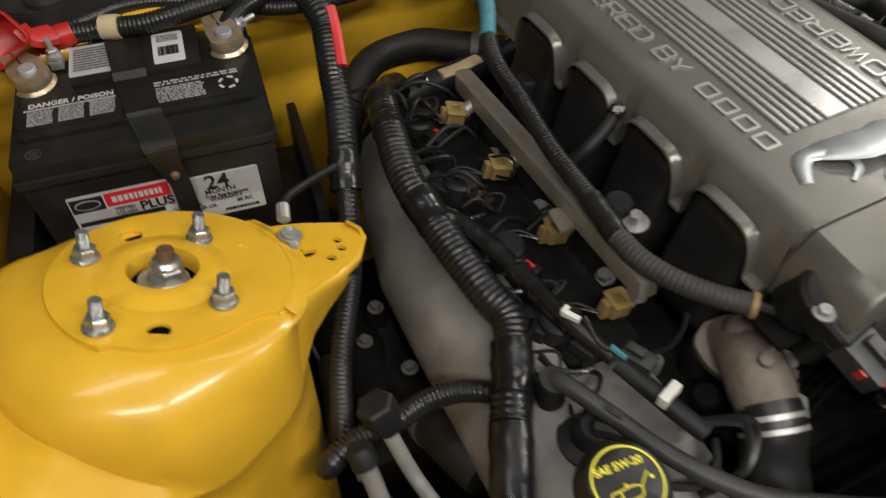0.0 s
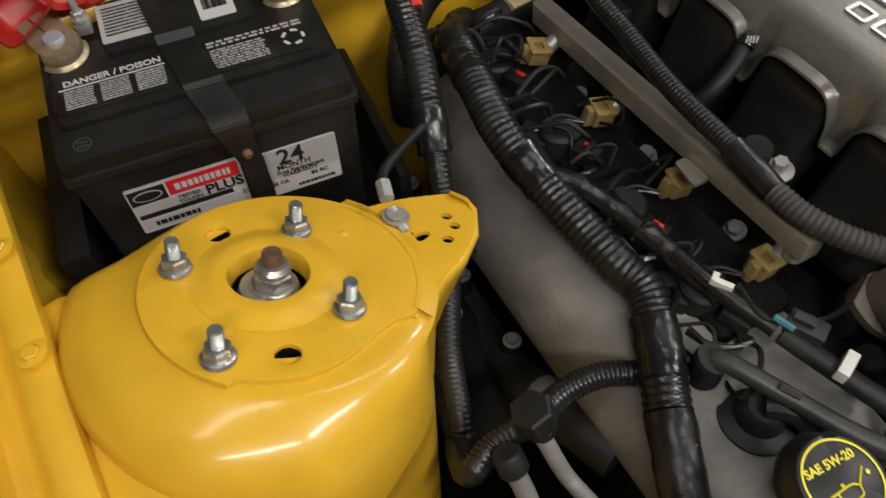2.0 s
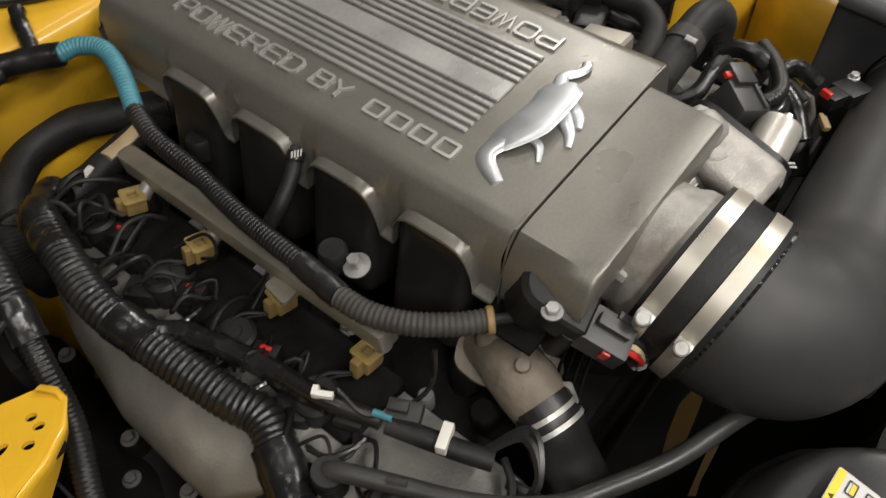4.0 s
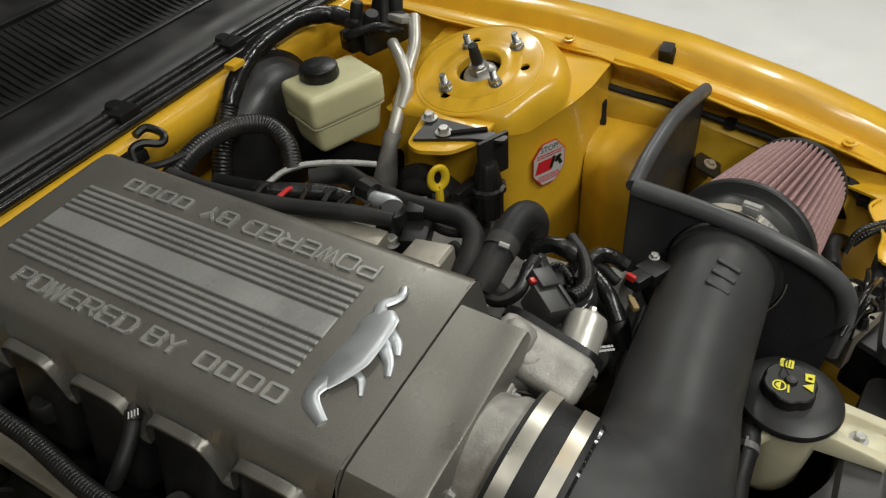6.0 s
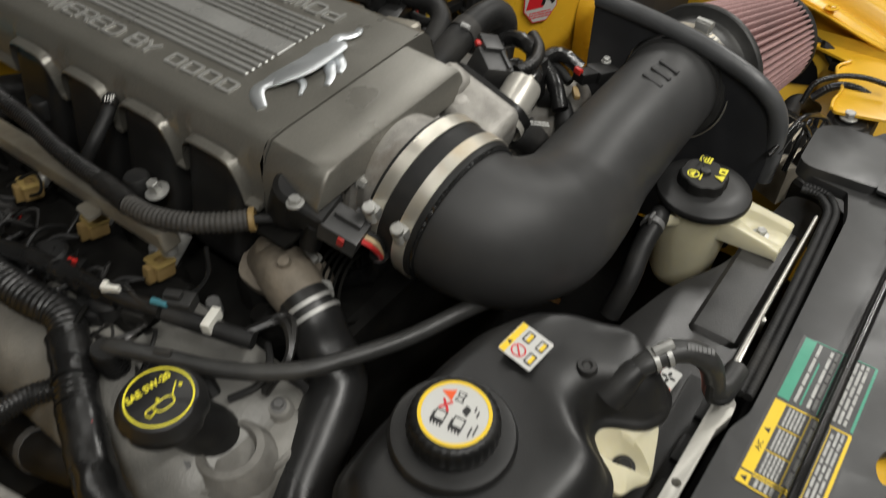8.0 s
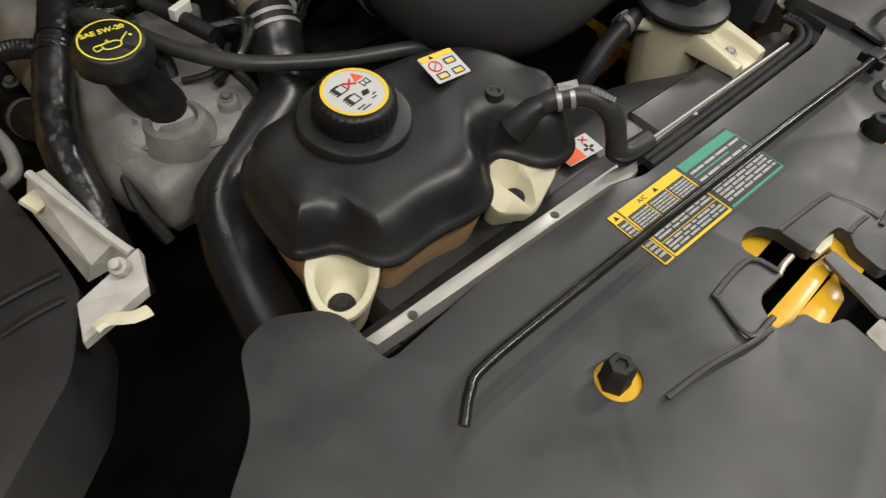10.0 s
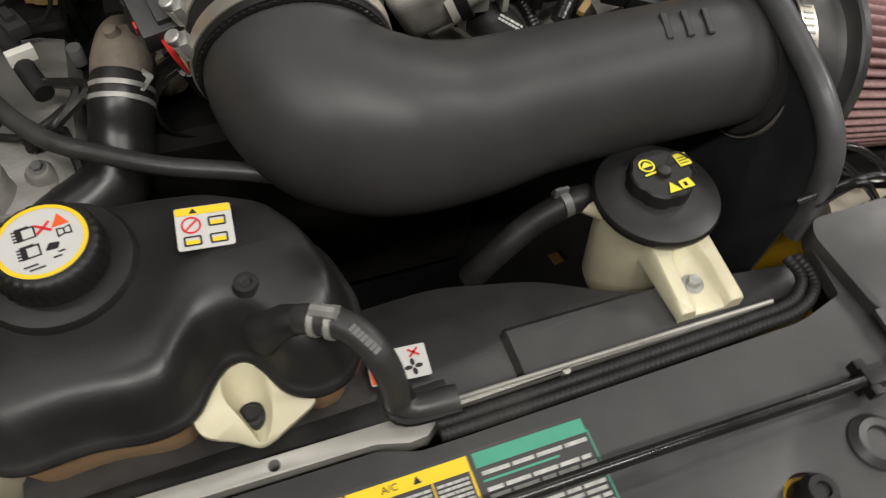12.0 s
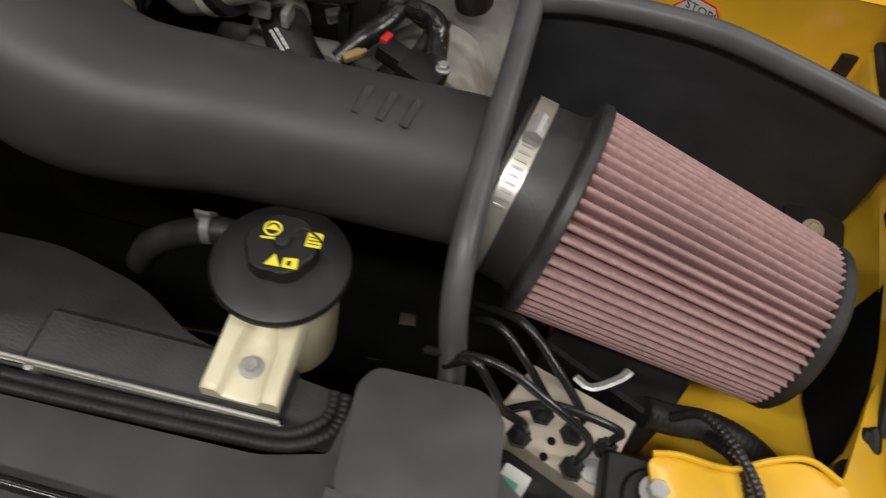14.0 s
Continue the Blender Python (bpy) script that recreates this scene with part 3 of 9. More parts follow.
for f, w, up in ((0.0, -0.0070, 0.0001), (0.0, -0.0030, 0.0001), (0.015, -0.0003, 0.0), (0.05, 0.0016, 0.0), (0.12, 0.0028, 0.0), (0.25, 0.0032, 0.0), (0.5, 0.0026, 0.0), (1.0, 0.0, 0.0)):
    row = []
    for i, ((a, b), low) in enumerate(zip(over, under)):
        row.append((top_p @ Vector((a, b, -0.0030 + up))).lerp(Vector(low), f) + away[i] * w * (1.0 if i < len(over) - 1 else 0.4))
    roll_rows.append([row[i].lerp(row[i + 1], u) for i in range(len(row) - 1) for u in (0.0, 0.5)] + [row[-1]])
part("lug_skirt", loft(roll_rows, close=False), yellow, tower_p, "rolled edge of the brace lug", sharp=70)
blend = []
for r_, h_ in ((0.0880, 0.0004), (0.0915, 0.0004), (0.0945, -0.0006), (0.0980, -0.0024), (0.1030, -0.0034)):
    blend.append([top_p @ Vector((r_ * math.cos(radians(g)), r_ * math.sin(radians(g)), h_)) for g in np.linspace(-43, 42, 30)])
part("lug_blend", loft(blend, close=False), yellow, tower_p, sharp=70)
# a near-black sheet stands in for the shade below the lug's holes
part("backing", plate(rounded([(0.08, 0.03), (0.145, 0.02), (0.145, -0.02), (0.08, -0.03)], 0.01), 0.001), shade_black, tower_p, "near-black sheet painting the shade under the lug", m=top_p @ pose(0, 0, -0.012))
for bx, by, br in ((0.055, 0.028, 0.0022), (-0.050, -0.030, 0.0030), (0.030, 0.060, 0.0016)):
    part("weld_spot", lathe([(0, 0.0009), (br, 0.0007), (br * 1.7, 0.0)], 12), yellow, tower_p, m=top_p @ pose(bx, by, 0.0))
# driver tower
top_d, tower_d = tower(1, 0.544, 0.060, 0.888, 0.10, [(0.457, -0.026), (0.583, -0.094), (0.705, -0.098), (0.705, 0.20), (0.450, 0.175)], [(0.45, 0.845), (0.49, 0.836), (0.53, 0.846), (0.583, 0.862), (0.70, 0.866)], 0.036, 0.0)
tower_disc(top_d, tower_d, [(0.058, 0.034, 0.0085), (-0.060, 0.026, 0.008), (0.012, -0.068, 0.007)])
inv_d = top_d.inverted()
for wx, wy, wz in ((0.568, 0.145, 0.9155), (0.588, 0.072, 0.9155), (0.483, 0.131, 0.8925), (0.511, 0.063, 0.8925)):
    q = inv_d @ s(wx, wy, wz)
    stud_nut(top_d, tower_d, q.x, q.y)
strut_rod(top_d, tower_d, rubber, "dark strut rod end", 0.040)

# inner wings below the rails
wall = [[(-0.705, y, 0.87 + drop(y)), (-0.700, y, 0.80), (-0.690, y, 0.70), (-0.65, y, 0.58), (-0.56, y, 0.42), (-0.46, y, 0.25)] for y in np.linspace(0.55, -0.70, 26)]
part("inner_wing", loft(wall, close=False), yellow_dull, car_body, "dusty yellow inner wing panel", sharp=50)
wall = [[(0.712, y, 0.862 + drop(y)), (0.700, y, 0.846 + drop(y)), (0.674, y, 0.842 + drop(y)), (0.668, y, 0.835 + drop(y)), (0.672, y, 0.77 + drop(y) * 0.6), (0.676, y, 0.70), (0.65, y, 0.58), (0.56, y, 0.42), (0.46, y, 0.25)] for y in np.linspace(0.55, -0.205, 16)]
wall += [[(0.712, y, 0.862 + drop(y)), (0.700, y, 0.846 + drop(y)), (0.682, y, 0.842 + drop(y)), (0.676, y, 0.835 + drop(y)), (0.680, y, 0.770), (0.655, y, 0.685), (0.600, y, 0.640), (0.520, y, 0.610), (0.46, y, 0.50)] for y in np.linspace(-0.235, -0.70, 12)]
part("inner_wing", loft(wall, close=False), yellow_dull, car_body, "dusty yellow inner wing panel with a ledge", sharp=50)
# wheel-arch pressing in front of the driver tower
arch = []
for x, y, k in ((0.584, -0.094, 0.0), (0.578, -0.100, 0.4), (0.574, -0.112, 0.55), (0.571, -0.120, 0.62), (0.558, -0.130, 0.9), (0.545, -0.150, 1.0), (0.539, -0.175, 1.0), (0.536, -0.205, 1.0), (0.535, -0.2275, 1.0)):
    arch.append([(x, y, 0.35), (x, y, 0.700 + 0.03 * (1 - k)), (x + 0.004, y, 0.722 + 0.025 * (1 - k)), (x + 0.014, y, 0.742 + 0.02 * (1 - k)), (x + 0.032, y, 0.756 + 0.015 * (1 - k)), (x + 0.060, y, 0.764 + 0.01 * (1 - k)), (0.690, y, 0.775)])
part("wheel_arch", loft(arch, close=False), yellow, car_body, "yellow wheel-arch pressing", sharp=60)
# firewall
fw = []
for x in np.linspace(-0.70, 0.70, 30):
    b = 0.004 * math.sin(x * 10)
    fw.append([(x, 0.56, 0.935), (x, 0.50, 0.926), (x, 0.43, 0.918), (x, 0.385, 0.914), (x, 0.364, 0.910), (x, 0.355, 0.901), (x, 0.354, 0.884), (x, 0.358, 0.868), (x, 0.365 + b, 0.858), (x, 0.369 + b, 0.846), (x, 0.370 + b, 0.812), (x, 0.378 + b, 0.803), (x, 0.379 + b, 0.775), (x, 0.373 + b, 0.766), (x, 0.376 + b, 0.726), (x, 0.384, 0.716), (x, 0.40, 0.50), (x, 0.39, 0.30)])
part("firewall", loft(fw, close=False), yellow, car_body, "yellow ribbed firewall below the cowl", sharp=50)

# ---- cowl ----
cowl = thing("cowl", "black plastic cowl panel with a slatted air grille", "cowl")


def cowl_front(x):
    """The line of the cowl's front edge, set back on the passenger side."""
    k = min(1.0, max(0.0, (-0.10 - x) / 0.16))
    return 0.388 - 0.10 * max(0, abs(x) - 0.45) ** 1.2 + 0.085 * k * k * (3 - 2 * k)


secs = []
for x in np.linspace(-0.78, 0.78, 53):
    f = cowl_front(x)
    secs.append([(x, f, 0.905), (x, f - 0.008, 0.915), (x, f, 0.925), (x, f + 0.02, 0.930), (x, f + 0.030, 0.922), (x, f + 0.050, 0.922), (x, f + 0.060, 0.934), (x, f + 0.085, 0.940), (x, f + 0.16, 0.952), (x, f + 0.26, 0.985), (x, f + 0.33, 1.01), (x, f + 0.34, 0.99)])
part("panel", loft(secs, close=False), black_satin, cowl, "satin black cowl moulding with sealing ribs", sharp=40)
for off, zz, rr in ((-0.006, 0.921, 0.0065), (0.007, 0.929, 0.0055), (0.019, 0.932, 0.0055)):
    part("seal_rib", tube([(x, cowl_front(x) + off, zz) for x in np.linspace(-0.74, 0.74, 46)], rr, 8, 0.03), rubber_gloss, cowl, "ribbed rubber cowl seal", sharp=70)
for x in (-0.36, -0.05, 0.19, 0.40):
    part("seal_clip", joined(box(0.035, 0.036, 0.014, 0.005, 2), moved(lathe([(0, 0.006), (0.010, 0.005), (0.012, 0.0)], 16), pose(0, 0.012, 0.006))), black_plastic, cowl, "", m=pose(x, cowl_front(x) + 0.010, 0.931))
for x0, x1 in ((-0.62, -0.12), (0.10, 0.62)):
    n = 46
    for k in range(n):
        x = x0 + (x1 - x0) * k / (n - 1)
        part("slat", moved(box(0.0045, 0.14, 0.010, 0.001, 1), pose(0, 0, 0)), black_plastic, cowl, m=pose(x, 0.585, 0.962, 17, 0, 0))
    part("grille_frame", joined(moved(box(x1 - x0 + 0.03, 0.008, 0.014, 0.002), pose((x0 + x1) / 2, 0.515, 0.944, 17)), moved(box(x1 - x0 + 0.03, 0.008, 0.014, 0.002), pose((x0 + x1) / 2, 0.657, 0.988, 17))), black_satin, cowl)
hinge_cover = thing("cowl_end_cover", "moulded black rubber cover at the end of the cowl", "cowl cover")
hc_line = rounded([(-0.86, 0.270), (-0.705, 0.297), (-0.672, 0.297), (-0.655, 0.350), (-0.636, 0.386), (-0.618, 0.397), (-0.588, 0.380), (-0.560, 0.376), (-0.535, 0.390), (-0.470, 0.392), (-0.36, 0.408), (-0.28, 0.428), (-0.28, 0.60), (-0.86, 0.60)], 0.014, 4)
part("skirt", plate(hc_line, 0.030, bevel=0.006, height=lambda x, y: 0.936 + 0.05 * max(0, y - 0.42)), black_dusty, hinge_cover, "soft black skirt with a lobed edge", sharp=50)
hc_top = rounded([(-0.86, 0.315), (-0.712, 0.330), (-0.688, 0.372), (-0.660, 0.408), (-0.625, 0.424), (-0.585, 0.414), (-0.48, 0.424), (-0.34, 0.446), (-0.34, 0.60), (-0.86, 0.60)], 0.018, 4)
part("raised_panel", plate(hc_top, 0.012, bevel=0.005, height=lambda x, y: 0.9455 + 0.05 * max(0, y - 0.42)), black_dusty, hinge_cover, "raised black panel", sharp=50)
part("boss", lathe([(0, 0.004), (0.004, 0.003), (0.009, 0.0052), (0.017, 0.005), (0.022, 0.001), (0.024, -0.008)], 28), rubber, hinge_cover, "round moulded boss", m=pose(-0.576, 0.404, 0.940))
part("fold_line", tube([(-0.70, 0.318, 0.9375), (-0.676, 0.338, 0.9375), (-0.655, 0.378, 0.9375), (-0.640, 0.398, 0.9375)], 0.004, 8, 0.006), rubber, hinge_cover, sharp=70)
windscreen = part("windscreen", loft([[(x, 0.74 - 0.08 * x * x, 0.99), (x, 1.35 - 0.08 * x * x, 1.36), (x, 1.353 - 0.08 * x * x, 1.366), (x, 0.743 - 0.08 * x * x, 0.996)] for x in np.linspace(-0.72, 0.72, 14)], caps=False), None)
glass = bpy.data.materials.new("tinted_glass")
glass.use_nodes = True
gb = glass.node_tree.nodes["Principled BSDF"]
gb.inputs["Base Color"].default_value, gb.inputs["Roughness"].default_value, gb.inputs["Transmission Weight"].default_value = (0.05, 0.06, 0.05, 1), 0.03, 0.3
windscreen.data.materials[0] = glass
tagged(windscreen, "dark tinted windscreen above the cowl", "windscreen")
wiper = thing("wiper", "black windscreen wiper arm lying on the cowl", "wiper")
part("arm", tube([(-0.02, 0.66, 1.03), (0.14, 0.70, 1.05), (0.34, 0.74, 1.05), (0.56, 0.76, 1.03)], 0.011, 8, 0.02, flat=0.6), black_satin, wiper)
part("blade", tube([(0.0, 0.74, 1.045), (0.2, 0.78, 1.065), (0.45, 0.80, 1.06)], 0.006, 6, 0.02), rubber, wiper)

# ---- battery ----
battery = thing("car_battery", "black car battery with warning print, labels and a hold-down strap", "battery")
BM = Matrix.Translation((-0.5355, 0.188, 0.880)) @ pose(0, 0, 0, 0, 0, -7.7) @ Matrix.Diagonal((0.96, 1, 1, 1))


def bpart(name, bm, mat, label="", x=0, y=0, z=0, rx=0, ry=0, rz=0, parent=None, sharp=35):
    return part(name, bm, mat, parent or battery, label, sharp, BM @ pose(x, y, z, rx, ry, rz))


case = box(0.232, 0.168, 0.172, 0.006, 3, taper=0.965)
bpart("case", case, battery_black, "black plastic battery case", 0, 0.089, -0.094)
rim = joined(moved(plate(rounded([(-0.120, 0), (0.120, 0), (0.120, 0.176), (-0.120, 0.176)], 0.008), 0.008, bevel=0.002), pose(0, 0, 0)), moved(plate(rounded([(-0.117, 0.003), (0.117, 0.003), (0.117, 0.173), (-0.117, 0.173)], 0.008), 0.015, bevel=0.003), pose(0, 0, 0.0145)))
lid = bpart("lid", rim, battery_black, "raised black battery lid")
steps = joined(moved(plate(rounded([(-0.108, 0.036), (0.112, 0.036), (0.112, 0.105), (0.075, 0.128), (-0.075, 0.128), (-0.108, 0.105)], 0.006), 0.006, bevel=0.0015), pose(0, 0, 0.020)), moved(plate(rounded([(-0.060, 0.098), (0.065, 0.098), (0.065, 0.170), (-0.060, 0.170)], 0.004), 0.010, bevel=0.002), pose(0, 0, 0.0255)))
bpart("lid_step", steps, battery_black, parent=lid)
oct1 = [(-0.050, -0.011), (-0.040, -0.021), (0.040, -0.021), (0.050, -0.011), (0.050, 0.011), (0.040, 0.021), (-0.040, 0.021), (-0.050, 0.011)]
for ox, w in ((-0.061, 1.0), (0.057, 0.98)):
    bpart("warning_recess", plate([(a * w, b) for a, b in oct1], 0.002, bevel=0.0006), battery_black, "", ox, 0.066, 0.0218)
bpart("writing", text_mesh("DANGER / POISON", 0.0092, 0.0001, bold=0.00022), label_white, "white warning print", -0.061, 0.0795, 0.0221)
bpart("writing", bars(1, 0.086, 0.0016, rng, 0.0, words=(0.9, 1.0)), label_white, "", -0.061, 0.0735, 0.0218)
for k in range(3):
    bpart("writing", bars(8, 0.023, 0.022, rng, 0.5, words=(0.10, 0.35)), faded_print, "", -0.089 + 0.028 * k, 0.0605, 0.0218)
bpart("writing", bars(2, 0.082, 0.008, rng, 0.45, words=(0.03, 0.10)), faded_print, "", 0.057, 0.0795, 0.0218)
bpart("writing", bars(8, 0.046, 0.024, rng, 0.5, words=(0.05, 0.18)), faded_print, "", 0.040, 0.0610, 0.0218)
for k in range(5):
    a = 2 * math.pi * k / 5
    bpart("recycling_mark", plate(rounded([(-0.0028, -0.0014), (0.0028, -0.0014), (0.0034, 0.0014), (-0.0034, 0.0014)], 0.0006), 0.0002), label_white, "", 0.086 + 0.0085 * math.cos(a), 0.0625 + 0.0085 * math.sin(a), 0.0221, 0, 0, math.degrees(a) + 90)
bpart("label", plate(rounded([(-0.022, -0.026), (0.022, -0.026), (0.022, 0.026), (-0.022, 0.026)], 0.002), 0.0004), label_silver, "worn silver paper label", -0.040, 0.136, 0.0262)
bpart("writing", bars(9, 0.036, 0.040, rng, 0.55, words=(0.3, 0.9)), label_black, "", -0.040, 0.137, 0.0264)
wl = bpart("label", plate(rounded([(-0.0155, -0.027), (0.0155, -0.027), (0.0155, 0.027), (-0.0155, 0.027)], 0.003), 0.0004), label_white, "white bar-code label", 0.035, 0.134, 0.0262)
code = joined(*[moved(box(0.0007 + 0.0009 * rng.random(), 0.016, 0.0002, 0), pose(-0.010 + 0.0014 * k, -0.006, 0.0003)) for k in range(15)])
bpart("bar_code", code, label_black, "", 0.035, 0.134, 0.0262)
bpart("writing", bars(4, 0.022, 0.012, rng, 0.5), label_black, "", 0.035, 0.150, 0.0264)
bpart("level_eye", joined(lathe([(0.0065, 0), (0.0072, 0.0005), (0.0072, 0.0010), (0.006, 0.0010)], 20), moved(box(0.008, 0.0014, 0.001, 0), pose(0, 0.002, 0.0004)), moved(box(0.008, 0.0014, 0.001, 0), pose(0, -0.002, 0.0004))), conduit_old, "round moulded mark", -0.096, 0.018, 0.0146)
bpart("writing", bars(1, 0.05, 0.006, rng, 0.2, words=(0.06, 0.1)), conduit, "moulded code", -0.010, 0.020, 0.0147)
# front labels
BM0 = BM
BM = BM0 @ pose(-0.008, 0, -0.010)
lm = bpart("label", plate(rounded([(-0.0475, -0.027), (0.0475, -0.027), (0.0475, 0.027), (-0.0475, 0.027)], 0.002), 0.0006), label_silver, "silver, black and red maker's label", -0.030, 0.0035, -0.046, 90)
for mt, cx, cy, w, h in ((label_white, 0, 0, 0.092, 0.051), (label_black, -0.031, 0.0155, 0.030, 0.017), (label_red, 0.0155, 0.0165, 0.0595, 0.0165), (label_silver, 0.0, 0.001, 0.090, 0.0105), (label_black, -0.005, -0.0075, 0.080, 0.0055), (label_silver, 0.0, -0.018, 0.090, 0.012)):
    bpart("label_field", plate([(-w / 2, -h / 2), (w / 2, -h / 2), (w / 2, h / 2), (-w / 2, h / 2)], 0.0002), mt, "", -0.030 + cx, 0.0032 - (0.0002 if mt is not label_white else 0.0), -0.046 + cy, 90, parent=lm)
bpart("badge", plate(disc(0, 0, 0.012, 0.0055, n=24), 0.0002), label_silver, "plain oval badge", -0.061, 0.0027, -0.0305, 90, parent=lm)
bpart("badge", plate(disc(0, 0, 0.0108, 0.0045, n=24), 0.0002), label_black, "", -0.061, 0.0025, -0.0305, 90, parent=lm)
bpart("writing", bars(1, 0.048, 0.008, rng, 0.1, words=(0.05, 0.10)), label_white, "", -0.0145, 0.0029, -0.0295, 90, parent=lm)
bpart("writing", text_mesh("PLUS", 0.0150, 0.0001, bold=0.0005), label_black, "", 0.0, 0.0029, -0.0445, 90, parent=lm)
bpart("writing", text_mesh("TESTED\nTOUGH", 0.0056, 0.0001, bold=0.0002), label_black, "", -0.030, 0.0029, -0.0452, 90, parent=lm)
bpart("writing", text_mesh("500 CCA", 0.0075, 0.0001), label_black, "", 0.026, 0.0029, -0.0590, 90, parent=lm)
bpart("writing", bars(1, 0.038, 0.006, rng, 0.1, words=(0.06, 0.16)), label_black, "", -0.046, 0.0029, -0.0640, 90, parent=lm)
BM = BM0 @ pose(-0.008, 0, -0.019)
l2 = bpart("label", plate(rounded([(-0.0355, -0.027), (0.0355, -0.027), (0.0355, 0.027), (-0.0355, 0.027)], 0.003), 0.0006), label_white, "grey and white warranty label", 0.066, 0.0035, -0.042, 90)
bpart("label_field", plate([(-0.0345, -0.006), (0.0345, -0.006), (0.0345, 0.026), (-0.0345, 0.026)], 0.0002), label_silver, "", 0.066, 0.0028, -0.042, 90, parent=l2)
for tx, sz, dx, dy in (("24", 0.024, -0.006, 0.0165), ("MONTH", 0.0082, -0.005, 0.0055), ("Free Replacement", 0.0058, 0.0, -0.0005), ("WARRANTY", 0.0058, -0.001, -0.0048), ("625 CA", 0.0058, -0.022, -0.0125), ("85 RC", 0.0062, 0.016, -0.0115)):
    bpart("writing", text_mesh(tx, sz, 0.0001, bold=0.00045 if tx == "24" else 0.00015), label_black, "", 0.066 + dx, 0.0025, -0.042 + dy, 90, parent=l2)
bpart("writing", bars(1, 0.034, 0.004, rng, 0.1, words=(0.05, 0.12)), label_black, "", 0.078, 0.0026, -0.0625, 90, parent=l2)
BM = BM0
# hold-down strap and clamp
bpart("strap", loft([[(x0, y, z) for x0, y, z in ((-hw + dx, yy, zz), (hw + dx, yy, zz), (hw + dx, yy + 0.001, zz + 0.0016), (-hw + dx, yy + 0.001, zz + 0.0016))] for yy, zz, dx, hw in ((0.185, -0.03, -0.012, 0.016), (0.178, 0.018, -0.012, 0.016), (0.170, 0.0265, -0.012, 0.016), (0.100, 0.0268, -0.005, 0.016), (0.094, 0.0215, -0.005, 0.016), (0.040, 0.0215, 0.004, 0.016), (0.033, 0.0165, 0.005, 0.016), (0.006, 0.0158, 0.012, 0.016), (-0.004, 0.010, 0.013, 0.0150), (-0.007, -0.010, 0.016, 0.0110), (-0.006, -0.030, 0.020, 0.0095), (-0.004, -0.10, 0.022, 0.0090))]), battery_black, "woven black hold-down strap")
bpart("strap_rivet", lathe([(0, 0.005), (0.003, 0.0045), (0.0045, 0.002), (0.0045, -0.004)], 14), rust, "brown rivet head", 0.018, -0.006, -0.018, 100)
tray_b = bpart("tray", box(0.30, 0.22, 0.02, 0.004), black_plastic, "black battery tray with raised sides", 0.01, 0.09, -0.190)
for sx, sy, sz, px, py, pz in ((0.012, 0.19, 0.09, 0.150, 0.085, -0.145), (0.026, 0.19, 0.12, -0.142, 0.085, -0.130), (0.26, 0.014, 0.07, 0, -0.022, -0.155)):
    bpart("tray_side", box(sx, sy, sz, 0.004), black_plastic, "", px, py, pz, parent=tray_b)
for tx, ty in ((-0.096, 0.117), (0.093, 0.124)):
    bpart("terminal_post", lathe([(0, 0.0222), (0.0076, 0.0222), (0.0086, 0.0208), (0.0092, 0)], 24), lead, "grey lead battery post", tx, ty, 0.018)
    turn = 28 if tx < 0 else 14
    tongue = rounded([(-0.017, -0.012), (0.0, -0.020), (0.017, -0.012), (0.0165, 0.012), (0.0125, 0.020), (0.0125, 0.034), (0.0012, 0.034), (0.0008, 0.012), (-0.0008, 0.012), (-0.0012, 0.034), (-0.0125, 0.034), (-0.0125, 0.020), (-0.0165, 0.012)], [0.010, 0.012, 0.010, 0.006, 0.004, 0.004, 0.001, 0.0005, 0.0005, 0.001, 0.004, 0.004, 0.006])
    clamp_ = bpart("clamp", plate(tongue, 0.0024, [disc(0, 0, 0.0092, n=22)], bevel=0.0007), clamp_metal, "tarnished folded battery clamp", tx, ty, 0.0375, 5, -4, turn)
    bpart("clamp_skirt", loft([[(0.0172 * k * math.sin(q), -0.0165 * k * math.cos(q) - 0.002, z) for q in np.linspace(-1.45, 1.45, 16)] for z, k in ((0.0, 1.0), (-0.004, 1.06), (-0.0105, 1.06), (-0.0135, 1.22), (-0.0145, 1.22), (-0.0120, 1.02), (-0.004, 1.0))], close=False), clamp_metal, "", tx, ty, 0.0365, 5, -4, turn, parent=clamp_)
    bpart("collar", lathe([(0.0092, 0.0), (0.0118, 0.0), (0.0125, -0.004), (0.0125, -0.016), (0.0092, -0.016)], 24), clamp_metal, "", tx, ty, 0.0372, 5, -4, turn, parent=clamp_)
    side = 0.022 if tx < 0 else 0.016
    bpart("clamp_bolt", joined(moved(lathe([(0, 0.020), (0.0027, 0.020), (0.0030, 0.018), (0.0030, 0)], 10), pose(0, 0, 0)), moved(hexagon(0.0056, 0.0055), pose(0, 0, 0.003)), moved(lathe([(0, 0.003), (0.0075, 0.003), (0.0078, 0.0), (0, 0.0)], 16), pose(0, 0, 0)), moved(box(0.013, 0.014, 0.010, 0.002), pose(0, 0, -0.006))), steel, "clamp bolt with its square nut", tx + side, ty + (0.026 if tx < 0 else 0.020), 0.031, 0 if tx < 0 else -10, 0 if tx < 0 else 72, 0, parent=clamp_)

# ---- engine cover ----
cover = thing("engine_cover", "silver-grey painted engine cover with raised stripes and lettering", "engine cover")
CM = Matrix.Translation(s(-0.003, 0.0, 0.932)) @ pose(0, 0, 0, 1.0, -1.5, 0)


def cpart(name, bm, mat, label="", x=0, y=0, z=0, rz=0, parent=None, sharp=35):
    return part(name, bm, mat, parent or cover, label, sharp, CM @ pose(x, y, z, 0, 0, rz))


